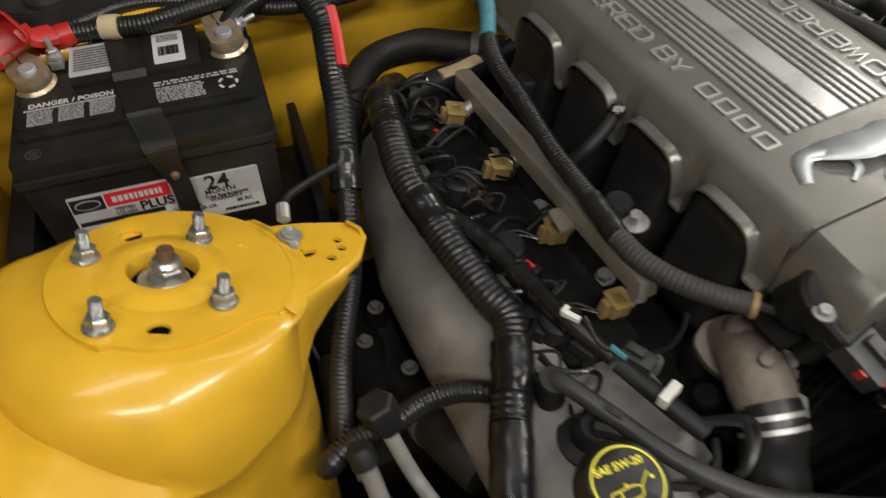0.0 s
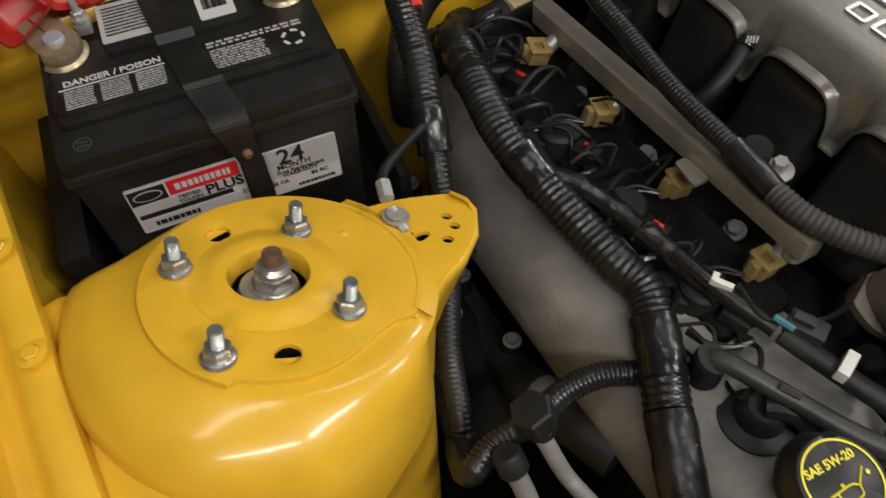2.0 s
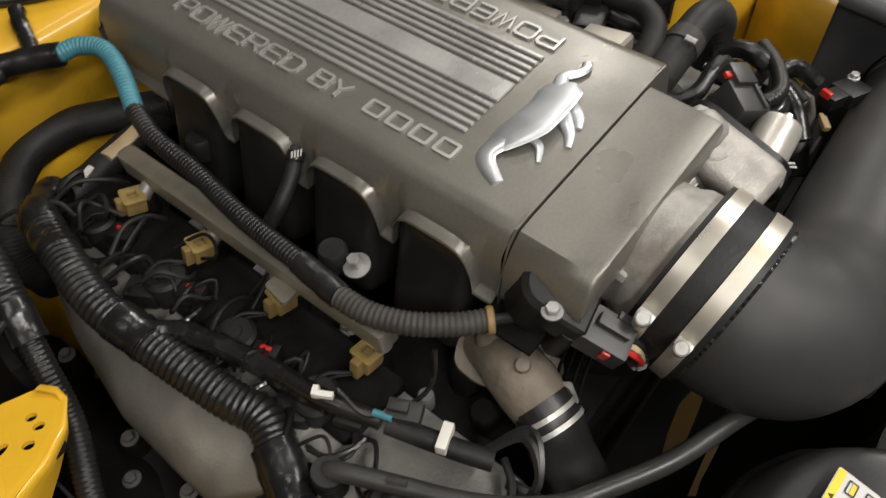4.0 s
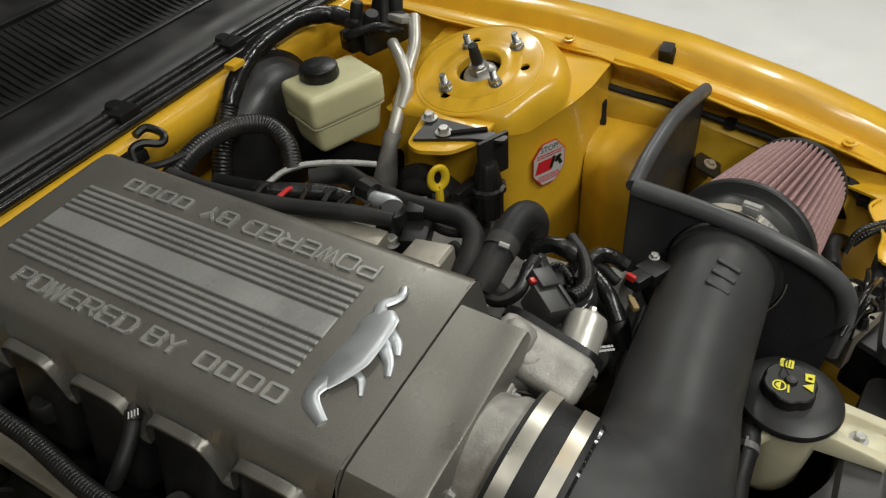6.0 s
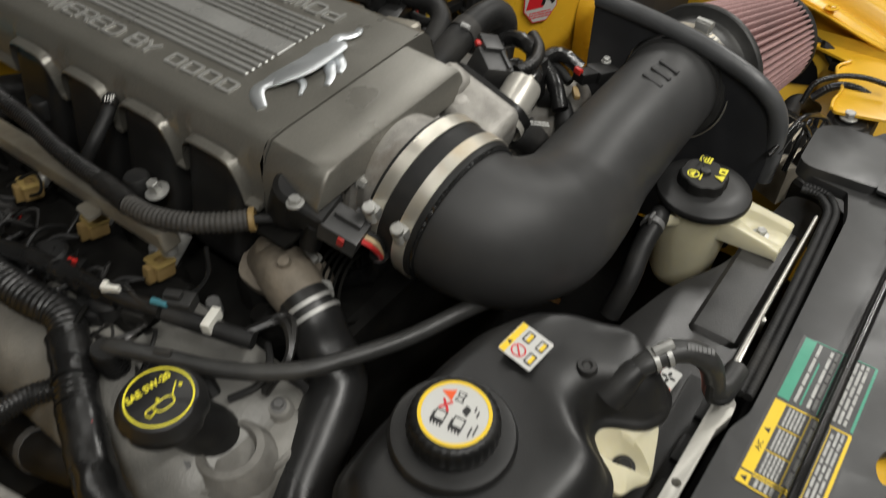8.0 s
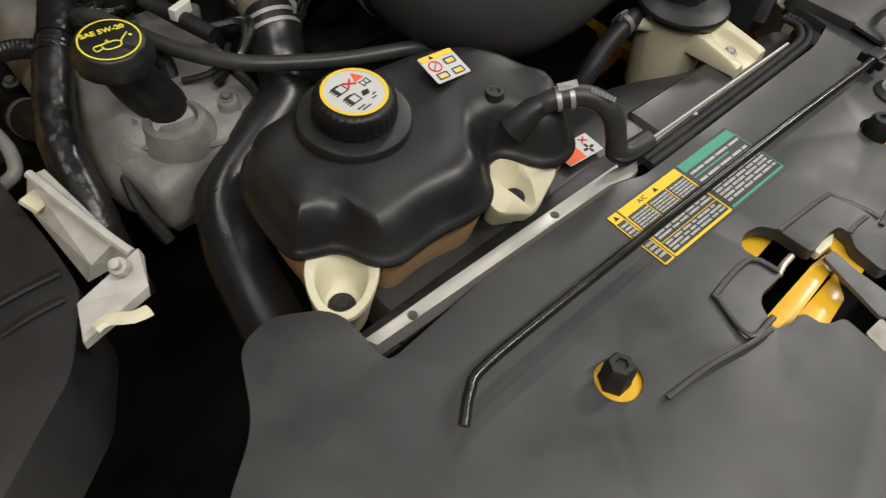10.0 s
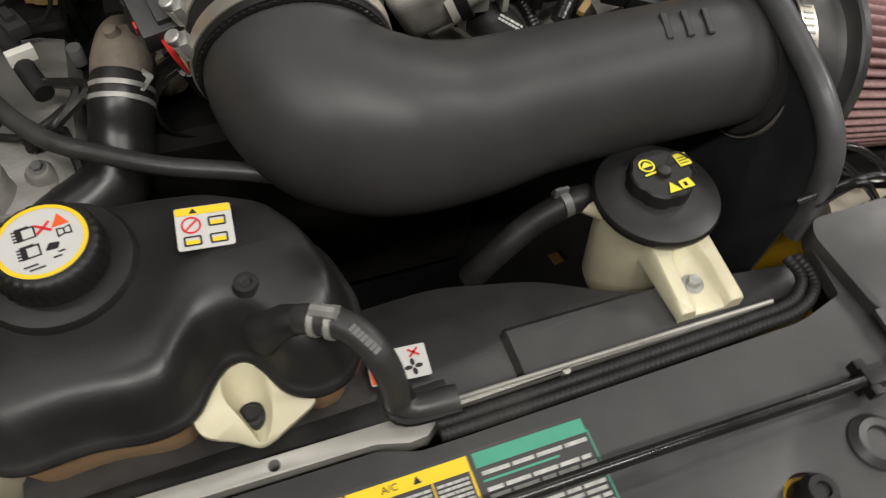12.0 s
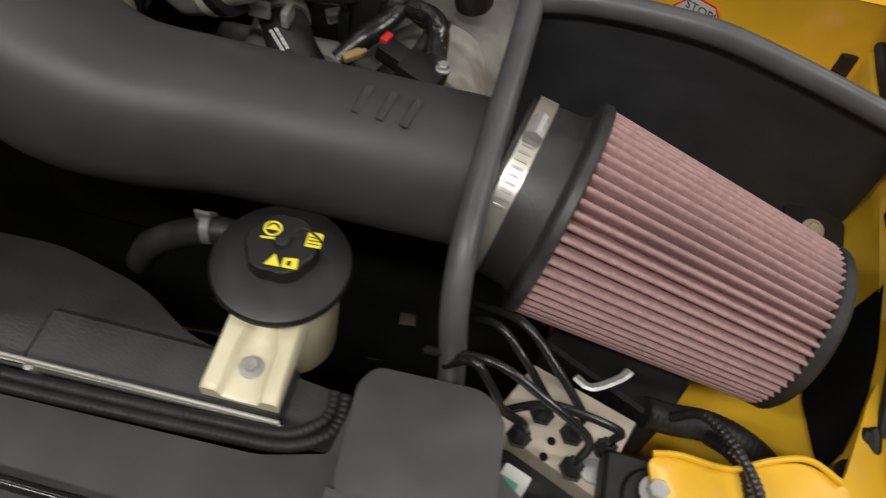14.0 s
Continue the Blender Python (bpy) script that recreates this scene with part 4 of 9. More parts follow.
# main shell: flat top, rounded shoulders, sloping sides with four arches each
Y0, Y1 = -0.160, 0.325
arch_c = [-0.103, -0.008, 0.087, 0.182]


def arch_cut(y, c, half=0.0405):
    return max(0.0, 1 - abs((y - c) / half) ** 5) ** 0.55 if abs(y - c) < half else 0.0


ysamp = sorted(set(list(np.linspace(Y0, Y1, 150)) + [c + sd * q for c in arch_c for sd in (-1, 1) for q in (0.0300, 0.0330, 0.0355, 0.0372, 0.0385, 0.0394, 0.0400, 0.0404)]))
secs = []
for y in ysamp:
    lift = max(arch_cut(y, c) for c in arch_c)
    prof = []
    for sd in (-1, 1):
        if sd > 0:
            lift = 0.0
        side = [(0.100, 0.0), (0.108, -0.0015), (0.1135, -0.005), (0.117, -0.011), (0.1235, -0.0195 + 0.0035 * lift)]
        low = -0.064 + lift * 0.043
        side += [(0.1265, min(-0.024, low + 0.006)), (0.1280, low + 0.0022), (0.1330, low + 0.0018), (0.1372, low + 0.0006), (0.1380, low - 0.0014), (0.1366, low - 0.0026), (0.1290, low - 0.0016)]
        prof.append([(sd * a, y, b) for a, b in side])
    secs.append(prof[0][::-1] + prof[1])
shell = loft(secs, close=False)
cpart("shell", shell, cover_paint, "silver-grey cover shell with arched side openings", sharp=40)
cpart("rear_edge", loft([[(sx * a, Y1 + dy, b + dz) for sx, a, b in ((-1, 0.1275, -0.030), (-1, 0.117, -0.011), (-1, 0.108, -0.0015), (-1, 0.09, 0), (1, 0.09, 0), (1, 0.108, -0.0015), (1, 0.117, -0.011), (1, 0.1275, -0.030))] for dy, dz in ((0, 0), (0.004, -0.001), (0.007, -0.005), (0.008, -0.03))], close=False), cover_paint)
cpart("front_edge", loft([[(sx * a, Y0 + dy, b) for sx, a, b in ((-1, 0.1305, -0.060), (-1, 0.117, -0.011), (-1, 0.108, -0.0015), (-1, 0.09, 0), (1, 0.09, 0), (1, 0.108, -0.0015), (1, 0.117, -0.011), (1, 0.1305, -0.060))] for dy in (0, -0.002)] + [[(sx * a, Y0 - 0.002, b - 0.05) for sx, a, b in ((-1, 0.1305, -0.03), (-1, 0.117, -0.02), (-1, 0.108, -0.01), (-1, 0.09, -0.01), (1, 0.09, -0.01), (1, 0.108, -0.01), (1, 0.117, -0.02), (1, 0.1305, -0.03))]], close=False), cover_paint)
# front section beyond the joint
fsec = []
for y, dz in ((-0.1635, -0.0012), (-0.1645, 0.0), (-0.200, -0.0015), (-0.2255, -0.003), (-0.2285, -0.0042), (-0.2300, -0.0072)):
    fsec.append([(-0.1295, y, -0.062), (-0.1265, y, -0.030), (-0.1165, y, -0.011 + dz), (-0.1075, y, -0.0015 + dz), (-0.090, y, dz), (0.070, y, dz), (0.0770, y, -0.0015 + dz), (0.0800, y, -0.006 + dz), (0.0815, y, -0.045)])
fsec.append([(x, -0.2303, min(z, -0.034)) for x, _, z in fsec[-1]])
cpart("front_section", loft(fsec, close=False), cover_paint, "separate front section of the cover", sharp=40)
# raised stripes
stripe_x = [sd * k for sd in (-1, 1) for k in (0.0190, 0.0275, 0.0360, 0.0445, 0.0530)]
for x in stripe_x:
    cpart("stripe", box(0.0050, 0.366, 0.003, 0.001, 1), letter_silver, "", x, 0.108, 0.001)
cpart("wide_stripe", box(0.026, 0.366, 0.003, 0.001, 1), letter_silver, "wide centre stripe", 0, 0.108, 0.001)


STROKES = {
    "P": [[(0, 0), (0, 1), (0.86, 1), (1, 0.86), (1, 0.56), (0.86, 0.42), (0, 0.42)]],
    "O": [[(0.14, 0), (0, 0.14), (0, 0.86), (0.14, 1), (0.86, 1), (1, 0.86), (1, 0.14), (0.86, 0), (0.14, 0)]],
    "W": [[(0, 1), (0.24, 0), (0.5, 0.92), (0.76, 0), (1, 1)]],
    "E": [[(1, 0), (0.12, 0), (0, 0.12), (0, 0.88), (0.12, 1), (1, 1)], [(0, 0.52), (0.92, 0.52)]],
    "R": [[(0, 0), (0, 1), (0.86, 1), (1, 0.87), (1, 0.58), (0.86, 0.45), (0, 0.45)], [(0.62, 0.45), (1, 0)]],
    "D": [[(0, 0), (0, 1), (0.8, 1), (1, 0.8), (1, 0.2), (0.8, 0), (0, 0)]],
    "B": [[(0, 0), (0, 1), (0.84, 1), (0.97, 0.87), (0.97, 0.64), (0.86, 0.53), (0, 0.53)], [(0.86, 0.53), (1, 0.42), (1, 0.13), (0.86, 0), (0, 0)]],
    "Y": [[(0, 1), (0.5, 0.46), (1, 1)], [(0.5, 0.46), (0.5, 0)]],
}


def bar_line(pts, wide, deep):
    """Flat-topped raised strokes along a line of corners, mitred."""
    P = [Vector(p) for p in pts]
    shut = (P[0] - P[-1]).length < 1e-6
    if shut:
        P = P[:-1]
    n = len(P)
    offs = []
    for i, p in enumerate(P):
        a = (p - P[i - 1]).normalized() if shut or i else None
        b = (P[(i + 1) % n] - p).normalized() if shut or i < n - 1 else None
        a, b = a or b, b or a
        na, nb = Vector((-a.y, a.x)), Vector((-b.y, b.x))
        m = (na + nb).normalized()
        offs.append(m * (wide / 2 / max(0.45, m.dot(na))))
    secs = [[(*(p + o), -0.0006), (*(p + o * 0.85), deep), (*(p - o * 0.85), deep), (*(p - o), -0.0006)] for p, o in zip(P, offs)]
    return loft(secs + ([secs[0]] if shut else []), caps=not shut)


def word(body, width, height, deep=0.0015, wide=0.0030):
    """A word of wide raised stroke letters."""
    w = width / len(body)
    lines = []
    for k, ch in enumerate(body):
        for st in STROKES[ch]:
            lines.append(bar_line([(-width / 2 + w * (k + 0.10 + 0.80 * a) , height * (b - 0.5)) for a, b in st], wide, deep))
    return joined(*lines)


def plain_glyph(k):
    """A wide rounded bar frame in place of a maker's letter."""
    outer = rounded([(-0.0098, -0.0085), (0.0098, -0.0085), (0.0098, 0.0085), (-0.0098, 0.0085)], 0.003)
    inner = rounded([(-0.0068, -0.0057), (0.0068, -0.0057), (0.0068, 0.0057), (-0.0068, 0.0057)], 0.0015)
    return plate(outer, 0.0024, [inner])


for sd, turn in ((-1, -90), (1, 90)):
    sgn = -1 if sd < 0 else 1
    o = 0.250 if sd < 0 else -0.078
    for body, a0, a1 in (("POWERED", 0.0, 0.165), ("BY", 0.178, 0.221)):
        cpart("lettering", word(body, a1 - a0, 0.0175), letter_silver, "raised silver lettering", sd * 0.0765, o + sgn * (a0 + a1) / 2, 0.0006, turn)
    for k in range(4):
        cpart("maker_mark", plain_glyph(k), letter_silver, "", sd * 0.0765, o + sgn * (0.250 + 0.0245 * k), 0.0018, turn)
# chrome emblem: a plain stretched shape with a tail and limbs
emb = joined(
    tube([(-0.052, -0.103, 0.002), (-0.042, -0.106, 0.003), (-0.020, -0.112, 0.004), (0.006, -0.113, 0.004), (0.024, -0.110, 0.003), (0.034, -0.106, 0.002)], 0.009, 14, 0.003, radii=[0.012, 0.016, 0.0205, 0.0185, 0.0200, 0.013], flat=0.19),
    tube([(0.030, -0.107, 0.002), (0.043, -0.102, 0.002), (0.053, -0.109, 0.002), (0.062, -0.112, 0.002), (0.070, -0.108, 0.001)], 0.0068, 8, 0.003, r1=0.0042, flat=0.5),
    tube([(-0.046, -0.105, 0.002), (-0.062, -0.102, 0.002), (-0.072, -0.108, 0.002), (-0.083, -0.126, 0.001)], 0.0105, 10, 0.003, r1=0.005, flat=0.35),
    tube([(0.020, -0.120, 0.002), (0.014, -0.132, 0.002), (0.010, -0.138, 0.001), (0.000, -0.144, 0.001)], 0.008, 8, 0.003, r1=0.003, flat=0.4),
    tube([(0.010, -0.120, 0.002), (-0.002, -0.134, 0.002), (-0.010, -0.142, 0.001), (-0.022, -0.148, 0.001)], 0.008, 8, 0.003, r1=0.003, flat=0.4),
    tube([(-0.030, -0.116, 0.002), (-0.034, -0.130, 0.002), (-0.048, -0.139, 0.001)], 0.005, 8, 0.003, r1=0.002, flat=0.45))
cpart("emblem", emb, chrome, "chrome emblem", 0, 0, 0)
# dark runner barrels under the arches
runners = thing("intake_runner", "black plastic intake manifold runners under the cover", "intake manifold")
for sd in (-1, 1):
    for c in arch_c:
        barrel = box(0.084, 0.074, 0.120, 0.022, 6)
        part("runner", moved(barrel, pose(sd * 0.106, c, -0.092, 0, sd * -14, 0)), black_satin, runners, "rounded black runner", m=CM)
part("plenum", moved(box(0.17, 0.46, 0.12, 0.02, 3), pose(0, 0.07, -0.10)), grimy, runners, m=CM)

# ---- throttle body, intake tube, shield and filter ----
tube_thing = thing("intake_tube", "matte black plastic cold-air intake tube with a wide elbow", "intake tube")
line = [s(0.000, -0.262, 0.858), s(0.001, -0.292, 0.852), s(0.005, -0.318, 0.843), s(0.024, -0.340, 0.833), s(0.062, -0.351, 0.822), s(0.112, -0.350, 0.814), s(0.180, -0.338, 0.812), s(0.250, -0.329, 0.811), s(0.330, -0.320, 0.810), s(0.392, -0.314, 0.810)]
part("pipe", tube(line[1:], 0.06, 40, 0.006, radii=[0.0695, 0.070, 0.071, 0.069, 0.063, 0.0590, 0.0580, 0.0580, 0.0580]), tube_black, tube_thing, "smooth matte black moulded pipe", sharp=60)
part("toothed_edge", moved(lathe([(0.0700, 0.040), (0.0728, 0.040), (0.0728, 0.0445), (0.0700, 0.0448)], 156, star=lambda u: 1 - 0.016 * (((u * 78) % 1) < 0.5)), frame_of(line[0], line[1] - line[0], (1, 0, 0))), rubber_gloss, tube_thing, "toothed rubber edge at the coupler")
part("lip", tube([s(0.374, -0.316, 0.810), s(0.384, -0.315, 0.810)], 0.0612, 36, 0.004), tube_black, tube_thing, "thick moulded pipe lip")
for k, bx in enumerate((0.286, 0.304, 0.322)):
    c = s(bx, -0.321, 0.8105)
    ang = -0.18
    part("maker_mark", box(0.006, 0.026, 0.003, 0.0008, 1), tube_black, tube_thing, m=Matrix.Translation((c.x, c.y + 0.0582 * math.sin(ang), c.z + 0.0582 * math.cos(ang))) @ pose(0, 0, 0, -math.degrees(ang), 0, -12))
coupler = thing("coupler_clamp", "black rubber coupler with two bright steel band clamps", "hose clamp")
ax = (line[1] - line[0]).normalized()
TB = frame_of(line[0], ax, (1, 0, 0))
part("coupler", lathe([(0.066, -0.012), (0.0735, -0.012), (0.0745, -0.006), (0.0745, 0.038), (0.0735, 0.042), (0.066, 0.042)], 56), rubber, coupler, "black rubber coupler", m=TB)
for h0 in (-0.008, 0.024):
    band = part("band", lathe([(0.0748, h0), (0.0762, h0), (0.0762, h0 + 0.013), (0.0748, h0 + 0.013)], 64), bright_steel, coupler, "polished stainless band", m=TB)
    scm = TB @ pose(-0.0735, 0.026, h0 + 0.0065, 0, 0, 20)
    worm = [(0, 0), (0.0050, 0)]
    for k in range(7):
        worm += [(0.0056, 0.001 + 0.0024 * k), (0.0046, 0.0022 + 0.0024 * k)]
    worm += [(0.0058, 0.0185), (0.0058, 0.0235), (0.0046, 0.0245), (0, 0.0245)]
    part("screw_housing", joined(moved(box(0.008, 0.017, 0.0135, 0.003), pose(0, 0, 0)), moved(lathe(worm, 12), pose(-0.0045, -0.010, 0, -90))), steel, band, "tarnished clamp screw", m=scm)
throttle = thing("throttle", "cast aluminium throttle in front of the engine cover", "throttle")
part("barrel", lathe([(0.050, -0.060), (0.055, -0.045), (0.058, -0.030), (0.0625, -0.022), (0.064, -0.010), (0.0655, 0.0)], 40), cast_alu, throttle, "rough cast throttle barrel", m=TB)
part("flange", moved(box(0.125, 0.100, 0.014, 0.008, 3), pose(0, -0.022, -0.044)), cast_alu, throttle, "square bolted flange", m=TB)
plate_a, plate_b = Vector((0.121, -0.185, 0.888)), Vector((0.119, -0.282, 0.857))
can = Vector((0.137, -0.256, 0.876))
pa = (plate_b - plate_a).normalized()
pn = Vector((0.70, 0.30, 0.45))
pn = (pn - pa * pn.dot(pa)).normalized()
GM = Matrix.Translation((plate_a + plate_b) / 2) @ Matrix((pa, pn.cross(pa), pn)).transposed().to_4x4()
GL = (plate_b - plate_a).length
part("gear_housing", joined(moved(box(GL * 0.94, 0.062, 0.050, 0.018, 4), pose(0, -0.012, -0.030)), moved(lathe([(0, 0.012), (0.016, 0.010), (0.022, 0.0), (0.024, -0.03)], 24), pose(-0.012, -0.030, -0.028, 60)), moved(box(0.03, 0.05, 0.04, 0.014, 3), pose(-GL * 0.30, -0.03, -0.03, 0, 0, 20))), cast_alu, throttle, "rounded cast gear housing", sharp=60, m=GM)
part("gear_cover", plate(rounded([(-GL * 0.52, 0.010), (-GL * 0.40, 0.030), (-GL * 0.10, 0.036), (GL * 0.25, 0.034), (GL * 0.50, 0.016), (GL * 0.52, -0.008), (GL * 0.40, -0.024), (-GL * 0.35, -0.026), (-GL * 0.50, -0.012)], 0.012), 0.010, bevel=0.002), black_plastic, throttle, "black gear cover plate", m=GM @ pose(0, 0, 0.004))
part("motor", lathe([(0, 0.004), (0.012, 0.004), (0.0185, 0.001), (0.0200, -0.004), (0.0200, -0.045), (0.025, -0.048), (0.025, -0.055)], 32), pale_can, throttle, "pale aluminium motor can", m=frame_of(can + Vector((0.016, 0.0, 0.004)), (0.86, 0.05, 0.40)))
bolt("motor_screw", can + Vector((0.021, -0.002, 0.006)), (0.86, 0.05, 0.40), 0.004, 0.004, 0.006, pale_can, throttle)
plug_at = Vector((0.142, -0.219, 0.891))
part("connector", joined(box(0.034, 0.034, 0.030, 0.004), moved(box(0.024, 0.022, 0.016, 0.003), pose(0, 0.020, 0.012)), moved(box(0.004, 0.030, 0.004, 0.001), pose(0.010, 0, 0.016))), grey_plastic, throttle, "dark grey motor plug", m=Matrix.Translation(plug_at) @ pose(0, 0, 0, 18, 20, -28))
part("plug_lock", box(0.018, 0.006, 0.004, 0.001), red_plastic, throttle, "red locking tab", m=Matrix.Translation(plug_at + Vector((0.006, 0.014, 0.022))) @ pose(0, 0, 0, 18, 20, -28))
for bx, bz in ((-0.053, 0.020), (0.053, 0.020), (-0.053, -0.058)):
    bolt("flange_bolt", TB @ Vector((bx, bz, -0.037)), TB.to_3x3() @ Vector((0, 0, 1)), 0.0055, 0.006, 0.008, parent=throttle)
part("ear", joined(moved(box(0.028, 0.040, 0.008, 0.003), pose(-0.080, 0.010, -0.050, 0, 0, 25)), moved(box(0.014, 0.014, 0.02, 0.005), pose(-0.092, 0.030, -0.060))), cast_alu, throttle, "cast mounting ear", m=TB)

shield = thing("heat_shield", "black sheet heat shield edged with rubber bulb seal", "heat shield")
SX = 0.357
front_out = rounded([(-0.232, 0.888), (-0.252, 0.886), (-0.36, 0.870), (-0.40, 0.859), (-0.445, 0.841), (-0.474, 0.810), (-0.479, 0.755), (-0.47, 0.60), (-0.232, 0.60)], [0.002, 0.01, 0.03, 0.03, 0.02, 0.03, 0.01, 0.01, 0.01])
ctr = s(0.380, -0.315, 0.810)
wallp = plate([(a, b) for a, b in front_out], 0.003, [disc(ctr.y, ctr.z, 0.064, n=36)])
part("front_panel", wallp, shield_coat, shield, "black panel with a round pipe opening", m=Matrix(((0, 0, 1, SX), (1, 0, 0, 0), (0, 1, 0, 0), (0, 0, 0, 1))))
top_line = [(SX, -0.232, 0.888), (0.400, -0.232, 0.896), (0.45, -0.233, 0.898), (0.50, -0.234, 0.895), (0.56, -0.236, 0.882), (0.62, -0.238, 0.866), (0.672, -0.240, 0.852)]
secs = [[p, (p[0], p[1], 0.60), (p[0], p[1] + 0.003, 0.60), (p[0], p[1] + 0.003, p[2])] for p in top_line]
part("rear_panel", loft(secs), shield_coat, shield, "black rear panel with a curved top edge")
part("seal", tube([(SX, -0.232, 0.889), (0.400, -0.232, 0.897), (0.45, -0.233, 0.899), (0.50, -0.234, 0.896), (0.56, -0.236, 0.883), (0.62, -0.238, 0.867), (0.665, -0.240, 0.854)], 0.0090, 12, 0.006, flat=1.15), seal_rubber, shield, "grey-black rubber edge seal")
part("seal", tube([(SX, -0.232, 0.889), (SX, -0.252, 0.887), (SX - 0.001, -0.305, 0.882), (SX - 0.003, -0.36, 0.874), (SX - 0.004, -0.40, 0.864), (SX - 0.004, -0.445, 0.846), (SX - 0.001, -0.472, 0.818), (SX + 0.005, -0.481, 0.77), (SX + 0.009, -0.480, 0.72)], 0.0096, 12, 0.006, flat=1.15), seal_rubber, shield)
air_filter = thing("air_filter", "pink pleated cone air filter with black rubber ends", "air filter")
f0 = s(0.398, -0.315, 0.806)
f1 = s(0.632, -0.336, 0.772)
FM = frame_of(f0, f1 - f0, (0, 0, 1))
L = (f1 - f0).length
part("boot", lathe([(0.060, -0.012), (0.067, -0.010), (0.0690, 0.010), (0.0700, 0.028), (0.0725, 0.034), (0.078, 0.0365), (0.0845, 0.0375), (0.0862, 0.0395), (0.0865, 0.045), (0.084, 0.047), (0.080, 0.047)], 56), dusty_rubber, air_filter, "black rubber mounting flange", m=FM)
fband = part("band", lathe([(0.0695, -0.006), (0.071, -0.006), (0.071, 0.008), (0.0695, 0.008)], 56), bright_steel, air_filter, "stainless band clamp", m=FM)
part("screw_housing", joined(box(0.012, 0.018, 0.013, 0.003), moved(lathe([(0, 0), (0.0055, 0), (0.0055, 0.020), (0, 0.022)], 8), pose(0.004, -0.010, 0, -90))), steel, fband, "", m=FM @ pose(0.074, 0.010, 0.001))
for k in range(9):
    g = 16 + 4.6 * k
    part("worm_slot", box(0.0016, 0.0022, 0.009, 0.0003, 1), steel, fband, m=FM @ pose(0.0711 * math.cos(radians(g)), 0.0711 * math.sin(radians(g)), 0.001, 0, 0, g))
NP = 56
part("pleats", lathe([(0.0840 - 0.0170 * k / 24, 0.045 + (L - 0.045 - 0.004) * k / 24) for k in range(25)], NP * 8, star=lambda u: 1 - 0.135 * (0.5 - 0.5 * math.cos(2 * math.pi * u * NP)) ** 2.2), filter_pink, air_filter, "oiled pink cotton pleats", sharp=80, m=FM)
part("end_cap", lathe([(0.060, L - 0.005), (0.0660, L - 0.005), (0.0675, L - 0.003), (0.0675, L + 0.004), (0.065, L + 0.007), (0.03, L + 0.006), (0, L + 0.002)], 48), rubber, air_filter, "black rubber end cap", m=FM)

# ---- radiator cover and what lies in front ----
rad_cover = thing("radiator_cover", "dark grey textured plastic radiator cover panel", "radiator cover")
outline = rounded([(-0.40, -0.57), (-0.375, -0.512), (-0.345, -0.505), (-0.303, -0.530), (-0.303, -0.590), (-0.206, -0.581), (-0.043, -0.582), (-0.02, -0.59), (0.007, -0.59), (0.263, -0.586), (0.303, -0.575), (0.309, -0.530), (0.330, -0.516), (0.384, -0.514), (0.402, -0.56), (0.50, -0.62), (0.56, -0.72), (0.50, -0.86), (-0.30, -0.90), (-0.50, -0.80), (-0.46, -0.62)], [0.02, 0.03, 0.02, 0.02, 0.01, 0.01, 0.006, 0.006, 0.006, 0.01, 0.004, 0.006, 0.015, 0.02, 0.03, 0.03, 0.05, 0.03, 0.03, 0.05, 0.05])


def lay(x, y):
    z = 0.783 + 0.02 * x
    if y < -0.74:
        z -= 0.10 * (-0.74 - y)
    return z


hole_latch = rounded([(-0.022, -0.691), (-0.008, -0.684), (0.009, -0.687), (0.018, -0.699), (0.019, -0.732), (0.047, -0.729), (0.062, -0.731), (0.061, -0.742), (0.052, -0.751), (0.051, -0.778), (0.061, -0.781), (0.112, -0.776), (0.124, -0.779), (0.126, -0.804), (0.118, -0.811), (0.007, -0.828), (-0.009, -0.824), (-0.014, -0.815), (-0.013, -0.781), (-0.027, -0.777), (-0.033, -0.771), (-0.035, -0.758), (-0.056, -0.757), (-0.066, -0.752), (-0.062, -0.744), (-0.056, -0.733), (-0.047, -0.728), (-0.017, -0.728)], 0.006, 3)
pin_holes = [disc(-0.188, -0.704, 0.0175, n=24), disc(0.195, -0.694, 0.0175, n=24)]
part("panel", plate(outline, 0.012, [hole_latch, *pin_holes], bevel=0.003, height=lay), grey_plastic, rad_cover, "dark grey grained panel with cut-outs", sharp=40)
part("raised_pad", plate(rounded([(0.308, -0.530), (0.316, -0.516), (0.388, -0.514), (0.404, -0.53), (0.408, -0.60), (0.312, -0.60)], [0.006, 0.010, 0.012, 0.01, 0.01, 0.01]), 0.02, bevel=0.006, height=lambda x, y: 0.800), grey_plastic, rad_cover)
part("pad_ramp", plate([(0.309, -0.598), (0.412, -0.598), (0.44, -0.70), (0.309, -0.70)], 0.004, height=lambda x, y: lay(x, y) + 0.001 + (0.0095 - 0.02 * (x - 0.36)) * max(0, min(1, (y + 0.70) / 0.10))), grey_plastic, rad_cover, "panel rising to its rear corner")
part("raised_rib", tube([(-0.019, -0.725, 0.784), (-0.027, -0.703, 0.784), (-0.074, -0.705, 0.784), (-0.079, -0.71, 0.784), (-0.088, -0.744, 0.784), (-0.06, -0.746, 0.784)], 0.0026, 8, 0.006, flat=0.6), grey_plastic, rad_cover, "raised moulding line")
part("raised_rib", tube([(0.017, -0.701, 0.784), (0.081, -0.705, 0.784), (0.089, -0.711, 0.784), (0.097, -0.737, 0.784), (0.097, -0.748, 0.784)], 0.0026, 8, 0.006, flat=0.6), grey_plastic, rad_cover, "raised moulding line")
